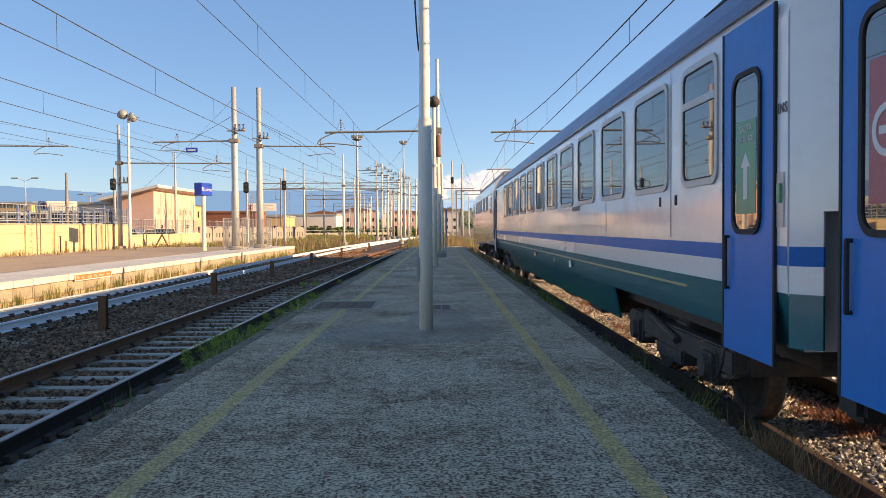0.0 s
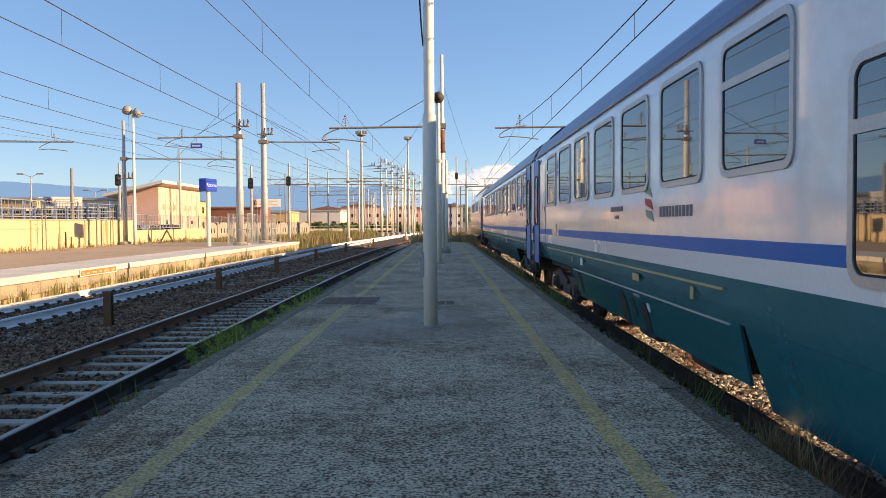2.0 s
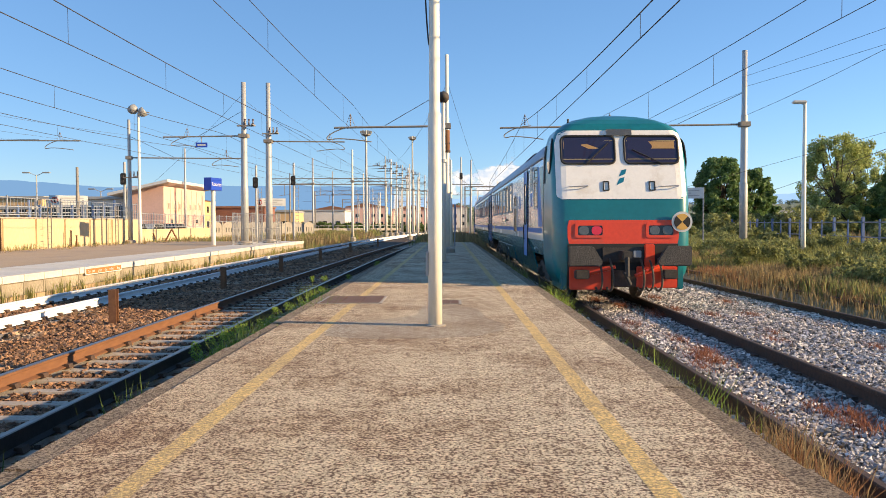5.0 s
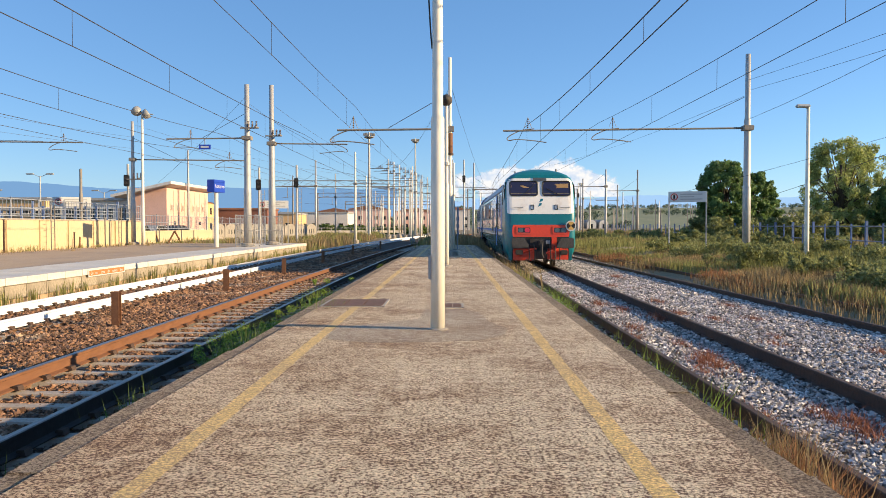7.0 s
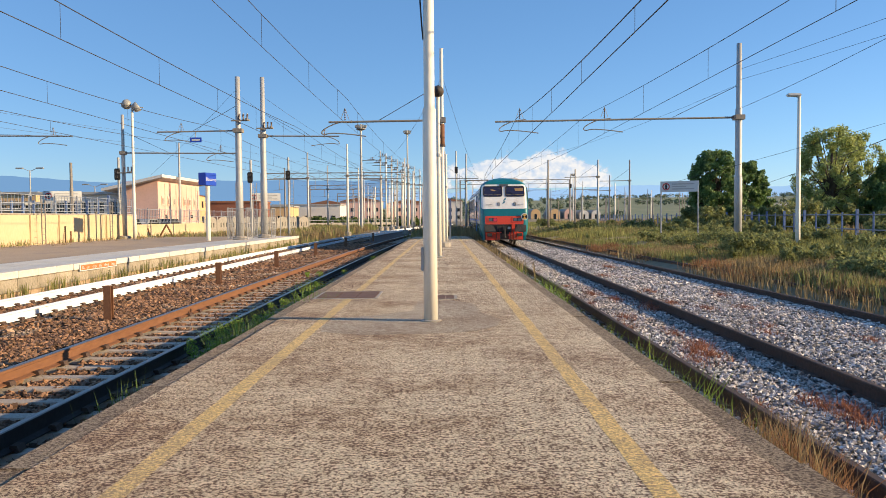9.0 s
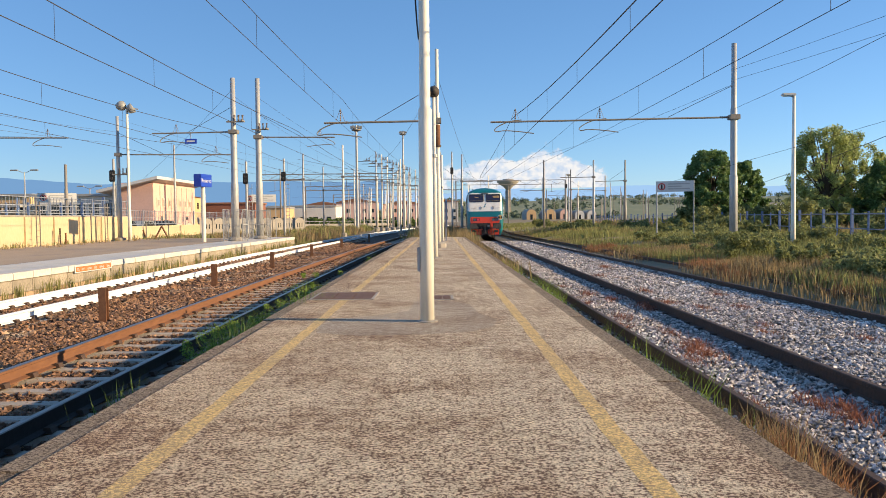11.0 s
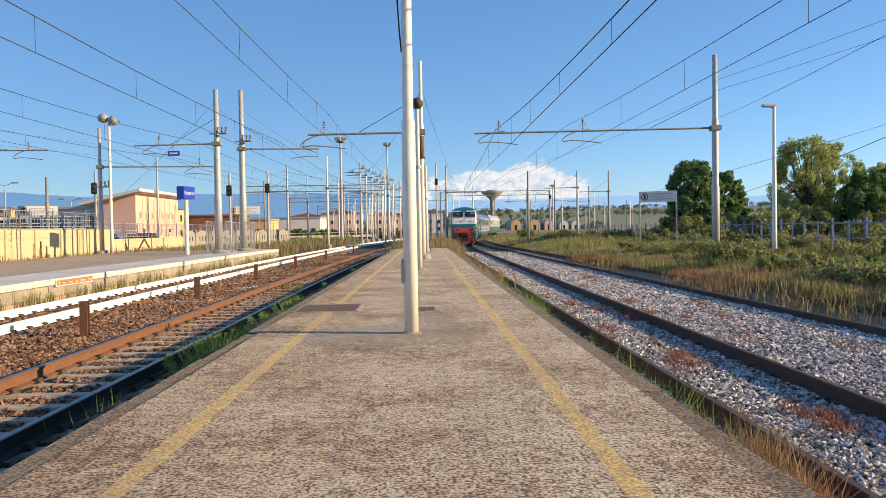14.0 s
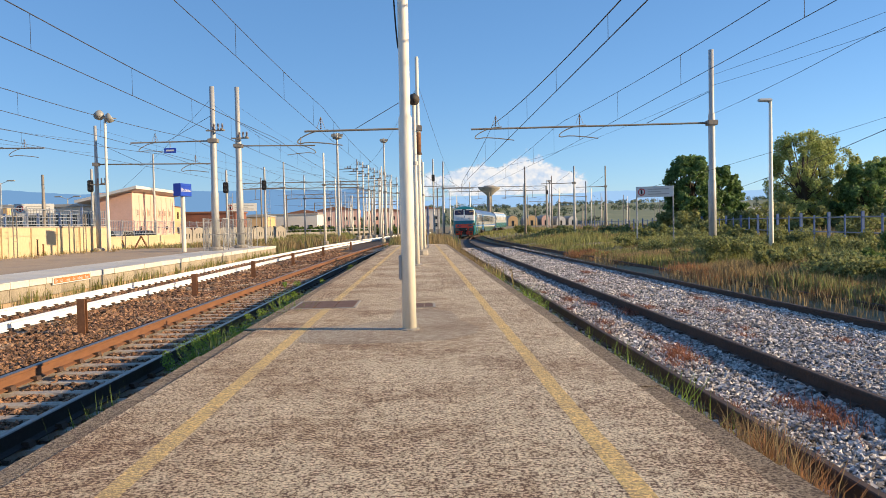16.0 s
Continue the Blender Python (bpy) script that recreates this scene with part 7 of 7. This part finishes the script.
        bmesh.ops.recalc_face_normals(bm, faces=bm.faces)
        bmesh.ops.bevel(bm, geom=[q for q in bm.edges if abs(q.verts[0].co.y - q.verts[1].co.y) < 0.001], offset=0.018, segments=2, affect="EDGES")
        bf = part("buffer_head", bm, "buffer_grey", t, "rough worn dark grey buffer head with a slanted side")
        part("buffer_stem", tubes(((cx, -0.46, 1.02), (cx, 0.05, 1.02), 0.10), n=14), "dark", bf)
        part("step_box", boxes((cx - 0.15, cx + 0.13, -0.34, -0.13, 0.56, 0.74), bevel=0.02), "dark", t)
    # This black block stands in for the shade of the recess behind the buffers.
    part("headstock", boxes((-1.12, 1.12, -0.02, 0.12, 0.40, 1.255)), "black", t)
    for row in ((-1.10, -0.26, -0.12, -0.05, 0.33, 0.80), (0.26, 1.08, -0.12, -0.05, 0.36, 0.80), (0.42, 0.62, -0.14, -0.05, 0.804, 1.25)):
        part("plough_plate", boxes(row, bevel=0.015), "red", t, "red dented plough plate")
    for row in (((-0.75, -0.1, 0.62), (-0.2, -0.25, 0.80), 0.035), ((0.2, -0.25, 0.62), (0.85, -0.1, 0.86), 0.04)):
        part("plough_brace", tubes(row, n=6), "red", t)
    bm = boxes((-0.10, 0.10, -0.45, 0.0, 0.94, 1.12), bevel=0.02)
    tube(bm, (0, -0.42, 1.0), (0, -0.46, 0.62), 0.05, n=8)
    tube(bm, (-0.06, -0.46, 0.7), (0.06, -0.46, 0.45), 0.035, n=8)
    part("screw_coupler", bm, "dark", t)
    part("coupler_plate", boxes((-0.42, 0.42, -0.06, -0.002, 0.88, 1.18), bevel=0.01), "dark", t)
    part("crossbeam", boxes((-0.255, 0.255, -0.11, -0.04, 0.38, 0.72), bevel=0.02), "rust_dark", t)
    part("socket_frame", boxes((0.20, 0.36, -0.10, -0.02, 0.98, 1.12), bevel=0.01), "galv", t)
    for x, m in ((-0.50, "hose"), (-0.28, "hose"), (0.34, "hose"), (0.52, "hose"), (0.70, "hose")):
        bm = bmesh.new()
        path_tube(bm, [(x, -0.05, 0.95), (x, -0.22, 0.88), (x + 0.03, -0.32, 0.62), (x + 0.02, -0.30, 0.36), (x - 0.05, -0.22, 0.30), (x - 0.07, -0.15, 0.38)], 0.022, 7)
        part("brake_hose", bm, m, t)
    # round tail marker and the corner steps
    d = lathe(bmesh.new(), [(0.21, 0.0), (0.21, 0.02), (0.01, 0.021)], 24, (0, 0, 0), "y")
    disc = part("tail_disc", d, "sign_white", t, "round white-rimmed tail marker disc")
    disc.location = (1.19, -0.25, 1.70)
    for k in range(4):
        q = bmesh.new()
        a0 = k * 90 + 45
        slab(q, [(0, 0)] + [(0.165 * math.cos(radians(a0 + 15 * j)), 0.165 * math.sin(radians(a0 + 15 * j))) for j in range(7)], lambda u, v, w: Vector((u, -0.001 - w, v)), 0.006)
        part("disc_quarter", q, "disc_yellow" if k % 2 == 0 else "black", disc)
    for s in (-1, 1):
        part("corner_skirt", boxes((s * 1.19 - 0.065, s * 1.19 + 0.065, 0.05, 1.4, 0.32, 0.80), bevel=0.02), "teal_worn", t)
        # cab side window and the dark side opening
        for name, half_w, half_h, depth, m in (("window_seal", 0.235, 0.38, 0.020, "black"), ("cab_side_window", 0.205, 0.35, 0.025, "cab_glass")):
            bm = bmesh.new()
            rows = [(-math.cos(k * math.pi / 18)) for k in range(19)]
            for a, b in zip(rows[:-1], rows[1:]):
                ha, hb = [half_w * max(1 - abs(q) ** 2.6, 0.0) ** 0.4 + 0.004 for q in (a, b)]
                ca, cb = 0.50 + 0.05 * a, 0.50 + 0.05 * b
                slab(bm, [(ca - ha, 3.10 + half_h * a), (ca + ha, 3.10 + half_h * a), (cb + hb, 3.10 + half_h * b), (cb - hb, 3.10 + half_h * b)], lambda u, v, w: Vector((s * (nose_at(v)[0] - 0.005 + w), u, v)), depth)
            part(name, bm, m, t)
        bm = bmesh.new()
        for k in range(10):
            za, zb = 2.56 + 0.082 * k, 2.56 + 0.082 * (k + 1)
            slab(bm, [(1.14, za), (1.40, za), (1.40, zb), (1.14, zb)], lambda u, v, w: Vector((s * (nose_at(v)[0] - 0.005 + w), u, v)), 0.018)
        part("side_opening", bm, "black", t)
        part("side_handrail", tubes(((s * (nose_at(2.64)[0] + 0.03), 1.25, 2.64), (s * (nose_at(3.2)[0] + 0.03), 1.25, 3.2), 0.012), n=6), "alu", t)
        # slanted blue panel with white edge
        bm = bmesh.new()
        slab(bm, [(1.62, 1.60), (2.46, 1.60), (2.60, 2.05), (3.05, 2.975), (2.23, 2.975)], lambda u, v, w: Vector((s * (1.411 + w), u, v)), 0.004)
        part("blue_panel", bm, "door_blue", t)
        bm = bmesh.new()
        slab(bm, [(1.47, 1.31), (1.60, 1.31), (2.22, 2.97), (2.14, 2.97)], lambda u, v, w: Vector((s * (1.411 + w), u, v)), 0.004)
        part("white_slash", bm, "stripe_white", t)
        bm = bmesh.new()
        slab(bm, [(1.452, 1.32), (1.47, 1.32), (2.14, 2.97), (1.452, 2.97)], lambda u, v, w: Vector((s * (1.411 + w), u, v)), 0.004)
        part("teal_panel", bm, "teal_worn", t)
        # grille panel and pictogram plates
        decal(t, "louvre_panel", 4.05, 2.82, 0.55, 0.62, "alu", s, 0, 0.01)
        decal(t, "louvre", 4.05, 2.84, 0.42, 0.42, "window_dark", s, 0, 0.014)
        decal(t, "pictogram_plate", 4.05, 2.28, 0.34, 0.34, "sign_sky", s, 0.02)
        bm = bmesh.new()
        for dy in (-0.07, 0.07):
            ring_slab(bm, [(0.055 * math.cos(a * math.tau / 14), 0.055 * math.sin(a * math.tau / 14)) for a in range(14)], [(0.042 * math.cos(a * math.tau / 14), 0.042 * math.sin(a * math.tau / 14)) for a in range(14)],
                      lambda u, v, w: Vector((s * (1.416 + w), 4.05 + dy + u, 2.22 + v)), 0.003)
        path_tube(bm, [(s * 1.418, 3.98, 2.22), (s * 1.418, 4.02, 2.32), (s * 1.418, 4.12, 2.22)], 0.007, 4)
        part("bicycle_symbol", bm, "sign_white", t)
        decal(t, "pictogram_plate", 7.3, 2.3, 0.34, 0.36, "sign_sky", s, 0.02)
        bm = bmesh.new()
        ring_slab(bm, [(0.075 * math.cos(a * math.tau / 14), 0.075 * math.sin(a * math.tau / 14)) for a in range(14)], [(0.058 * math.cos(a * math.tau / 14), 0.058 * math.sin(a * math.tau / 14)) for a in range(14)],
                  lambda u, v, w: Vector((s * (1.416 + w), 7.3 + u, 2.24 + v)), 0.003)
        path_tube(bm, [(s * 1.418, 7.29, 2.42), (s * 1.418, 7.29, 2.28), (s * 1.418, 7.36, 2.27), (s * 1.418, 7.40, 2.17)], 0.010, 4)
        part("wheelchair_symbol", bm, "sign_white", t)
        decal(t, "pictogram_plate", 19.75, 2.72, 0.30, 0.30, "sign_sky", s, 0.02)
        decal(t, "pictogram_bar", 19.75, 2.68, 0.2, 0.04, "sign_white", s, 0.0, 0.007)
        for u, w, z, h in ((21.6, 0.014, 2.2, 1.85), (22.1, 0.05, 2.02, 0.10), (21.75, 0.05, 2.0, 0.10), (22.15, 0.05, 1.18, 0.09), (4.75, 0.014, 2.3, 1.6), (4.35, 0.04, 1.85, 0.3)):
            decal(t, "panel_seam" if w < 0.02 else "vent_slot", u, z, w, h, "black", s)
        decal(t, "stripe_break", 20.1, 1.51, 0.78, 0.124, "train_white", s, off=0.003)
        side_text(t, "class_number", "2", 19.98, 1.55, 0.33, "logo_green", s)
        # plain emblem swoosh, and lettering as bars
        for k, (a, m) in enumerate(((0.13, "logo_green"), (0.0, "sign_red"), (-0.12, "logo_green"))):
            bm = bmesh.new()
            slab(bm, [(13.25 - 0.14 + a * 0.3, 1.82 + a), (13.25 + 0.16 + a * 0.3, 1.88 + a), (13.25 + 0.2 + a * 0.3, 1.95 + a), (13.25 - 0.04 + a * 0.3, 1.93 + a)], lambda u, v, w: Vector((s * (1.412 + w), u, v)), 0.004)
            part("emblem", bm, m, t)
        lettering_bars(t, [*[(12.85 - 0.105 * k, 1.80, 0.065, 0.10, "stencil") for k in range(10)], (14.8, 1.86, 0.65, 0.06, "stencil"), (14.8, 1.76, 0.2, 0.04, "stencil"), (17.5, 1.08, 0.22, 0.11, "sign_white"), (18.4, 1.08, 0.09, 0.09, "brass"), (14.0, 1.08, 0.3, 0.08, "brass"), (12.0, 1.08, 0.09, 0.11, "brass"), (6.3, 1.06, 0.16, 0.04, "sign_white"), (3.6, 1.05, 0.22, 0.05, "sign_white"), (2.6, 1.0, 0.08, 0.09, "brass")], s)
    for y in (3.0, PILOT_L - 3.0):
        bogie(t, y)
    skirt(t, 4.6, 11.0, 0.30)
    skirt(t, 11.1, 18.9, 0.42)
    for s in (-1, 1):
        for u, z, w, h, m in ((15.2, 0.62, 0.34, 0.40, "black"), (14.65, 0.66, 0.16, 0.22, "black"), (14.15, 0.60, 0.26, 0.36, "black"), (13.9, 0.74, 0.10, 0.10, "sign_white"), (14.35, 0.84, 0.30, 0.03, "alu"), (18.3, 0.68, 0.22, 0.36, "black")):
            bm = bmesh.new()
            slab(bm, [(u + a, z + b) for a, b in rounded(w, h, min(w, h) * 0.35, 4)], lambda a, v, q: Vector((s * (1.30 - (0.918 - v) * 0.28 + q), a, v)), 0.006)
            part("skirt_opening" if m == "black" else "skirt_plate", bm, m, t)
        bm = bmesh.new()
        slab(bm, [(11.3, 0.885), (18.7, 0.885), (18.7, 0.90), (11.3, 0.90)], lambda a, v, q: Vector((s * (1.295 + q), a, v)), 0.008)
        part("skirt_edge", bm, "alu", t)
    skirt(t, 1.5, 1.95, 0.45, "end_skirt")
    underside_gear(t, (12.2, 14.1, 16.4, 18.0), 4)
    gangway(t, PILOT_L, 1)
    part("end_wall", boxes((-1.35, -0.72, PILOT_L + 0.002, PILOT_L + 0.03, 0.95, 3.15), (0.72, 1.35, PILOT_L + 0.002, PILOT_L + 0.03, 0.95, 3.15)), "train_white", t)
    for y in (6.2, PILOT_L - 2.2):
        part("roof_louvre", slab(bmesh.new(), [(y, 0.05), (y + 1.2, 0.05), (y + 1.2, 0.95), (y, 0.95)], lambda u, v, w: Vector((-(1.22 - 0.2 * v) - 0.67 * w, u, 3.50 + 0.18 * v + 0.74 * w)), 0.012), "black", t)
        for k in range(5):
            part("louvre_slat", slab(bmesh.new(), [(y + 0.1, 0.12 + 0.17 * k), (y + 1.1, 0.12 + 0.17 * k), (y + 1.1, 0.18 + 0.17 * k), (y + 0.1, 0.18 + 0.17 * k)], lambda u, v, w: Vector((-(1.22 - 0.2 * v) - 0.67 * w, u, 3.50 + 0.18 * v + 0.74 * w)), 0.03), "roof_blue", t)
    part("horn", lathe(bmesh.new(), [(0.03, 0), (0.05, 0.05), (0.03, 0.10), (0.02, 0.22)], 8, (-0.92, 1.1, 3.74)), "dark", t)
    part("aerial", lathe(bmesh.new(), [(0.05, 0), (0.03, 0.06), (0.01, 0.10)], 8, (0.1, 1.7, 3.98)), "dark", t)
    # the gear under the front stands as far ahead as the nose
    for o in t.children:
        if o.name.split(".")[0] in ("buffer_head", "step_box", "headstock", "plough_plate", "plough_brace", "screw_coupler", "coupler_plate", "crossbeam", "socket_frame", "brake_hose", "corner_skirt"):
            o.location.y += NOSE_AHEAD
    return t


M["sign_sky"] = mat("sky_blue_plate", (0.07, 0.20, 0.52), (0.06, 0.17, 0.45), 0.4)


def coach(name, L, label, seed):
    t = thing(name, (0, 0, 0), label, "train coach", "train")
    wins = [(3.1 + 1.73 * k, k in (3, 7, 11)) for k in range(int((L - 5.0) / 1.73))]
    coach_common(t, L, 0.0, wins, [(0.60, True), (L - 0.60, False)])
    for s in (-1, 1):
        train_window(t, 1.62, s, w=0.78, split=True)
    for y in (3.4, L - 3.4):
        bogie(t, y)
    skirt(t, 5.3, L - 5.3, 0.50)
    underside_gear(t, (7, 9.5, 12.5, 15, 17.5), seed)
    gangway(t, 0, -1)
    gangway(t, L, 1)
    part("gap_curtain", boxes((-1.28, -0.75, -0.60, -0.34, 0.62, 1.78), bevel=0.04), "black", t, "black rubber curtain between the coaches")
    end_fairing(t, 0, -1)
    end_fairing(t, L, 1)
    for y in (0.9, L - 2.1):
        part("roof_louvre", slab(bmesh.new(), [(y, 0.05), (y + 1.2, 0.05), (y + 1.2, 0.95), (y, 0.95)], lambda u, v, w: Vector((-(1.22 - 0.2 * v) - 0.67 * w, u, 3.50 + 0.18 * v + 0.74 * w)), 0.012), "black", t)
    for s in (-1, 1):
        lettering_bars(t, [(7.4, 1.98, 0.7, 0.07, "stencil"), (8.2, 1.08, 0.22, 0.11, "sign_white"), (10.0, 1.08, 0.1, 0.1, "brass"), (0.45, 2.0, 0.25, 0.06, "stencil"), (13.0, 1.08, 0.3, 0.08, "brass")], s)
        decal(t, "handle_plate", 0.09, 1.86, 0.10, 0.34, "alu", s, 0, 0.006)
        decal(t, "release_handle", 0.09, 1.90, 0.05, 0.12, "sign_green", s, 0, 0.02)
        side_text(t, "stencilled_word", "INS", 0.06, 2.42, 0.09, "stencil", s)
        for u in (2.25, 2.75):
            decal(t, "vent_slot", u, 1.93, 0.06, 0.09, "black", s)
        for u in (1.06, 2.4, 5.2, L - 1.1):
            decal(t, "panel_seam", u, 2.35, 0.010, 1.5, "stencil", s, 0, 0.003)
    return t


def locomotive():
    t = thing("locomotive", (0, 0, 0), "white and teal electric locomotive hauling the coaches", "locomotive", "train")
    L = LOCO_L
    prism("body", [(0.95, 1.36), (1.30, 1.42), (1.9, 1.42), (3.1, 1.42), (3.5, 1.30), (3.7, 1.1)], 0, L, ["teal", "train_white"], [0, 0, 1, 1, 1], t, "white locomotive body with teal lower band")
    part("roof", boxes((-1.0, 1.0, 0.3, L - 0.3, 3.704, 3.95), bevel=0.05), "grey_metal", t)
    for s in (-1, 1):
        for y in (1.3, L - 1.3):
            bm = bmesh.new()
            slab(bm, rounded(0.8, 0.7, 0.08), lambda u, v, w: Vector((s * (1.421 + w), y + u, 2.6 + v)), 0.01)
            part("cab_window", bm, "glass", t)
        for k in range(5):
            bm = bmesh.new()
            slab(bm, rounded(1.4, 0.6, 0.04), lambda u, v, w: Vector((s * (1.421 + w), 4.2 + 2.4 * k + u, 2.75 + v)), 0.012)
            part("side_grille", bm, "grey_metal", t)
    for y in (3.6, L - 3.6):
        bogie(t, y)
    part("pantograph", tubes(((-0.5, L - 4.5, 3.95), (-0.5, L - 5.8, 4.5), 0.03), ((0.5, L - 4.5, 3.95), (0.5, L - 5.8, 4.5), 0.03), ((-0.5, L - 5.8, 4.5), (-0.5, L - 4.2, 5.02), 0.025), ((0.5, L - 5.8, 4.5), (0.5, L - 4.2, 5.02), 0.025), ((-0.8, L - 4.2, 5.04), (0.8, L - 4.2, 5.04), 0.03), n=6), "lattice", t)
    gangway(t, 0, -1, 1.3)
    return t


pilot = driving_trailer()
first_coach = coach("passenger_coach", COACH_L, "light grey passenger coach with blue doors and teal skirt", 5)
loco = locomotive()

# Time and distance of the driving trailer's front down the track.
RUN = [(0, -19.4), (1, -12.3), (2, -5.2), (3, 1.85), (4, 8.80), (5, 16.1), (6.3, 26.0), (7, 31.2), (8, 38.5), (9.2, 47.4), (10.3, 55.5), (11.5, 64.4), (12.5, 72.0), (14, 83.8), (16, 99.5)]


def run_at(t):
    for (a, sa), (b, sb) in zip(RUN[:-1], RUN[1:]):
        if a <= t <= b:
            return sa + (sb - sa) * (t - a) / (b - a)
    return RUN[-1][1]


def ride(start, L, inset):
    """Pose of a vehicle whose near end is at that distance, carried by two bogies on the curve."""
    a, b = start + inset, start + L - inset
    xa, xb = R1(a), R1(b)
    turn = math.atan2(xb - xa, b - a)
    return pose(xa - math.tan(turn) * inset, start, Z_R, 0, 0, -math.degrees(turn))


def motions():
    for ob, off, L, inset in ((pilot, 0.0, PILOT_L, 3.0), (first_coach, PILOT_L + GAP, COACH_L, 3.4), (loco, PILOT_L + COACH_L + 2 * GAP, LOCO_L, 3.6)):
        walk(ob, [(k * 0.5, ride(run_at(k * 0.5) + off, L, inset)) for k in range(33)])
    for ob, y in WHEELS:
        walk(ob, [(k / 15, pose(0, y, 0.46, -math.degrees((run_at(k / 15) - run_at(0)) / 0.46))) for k in range(241)])


motions()
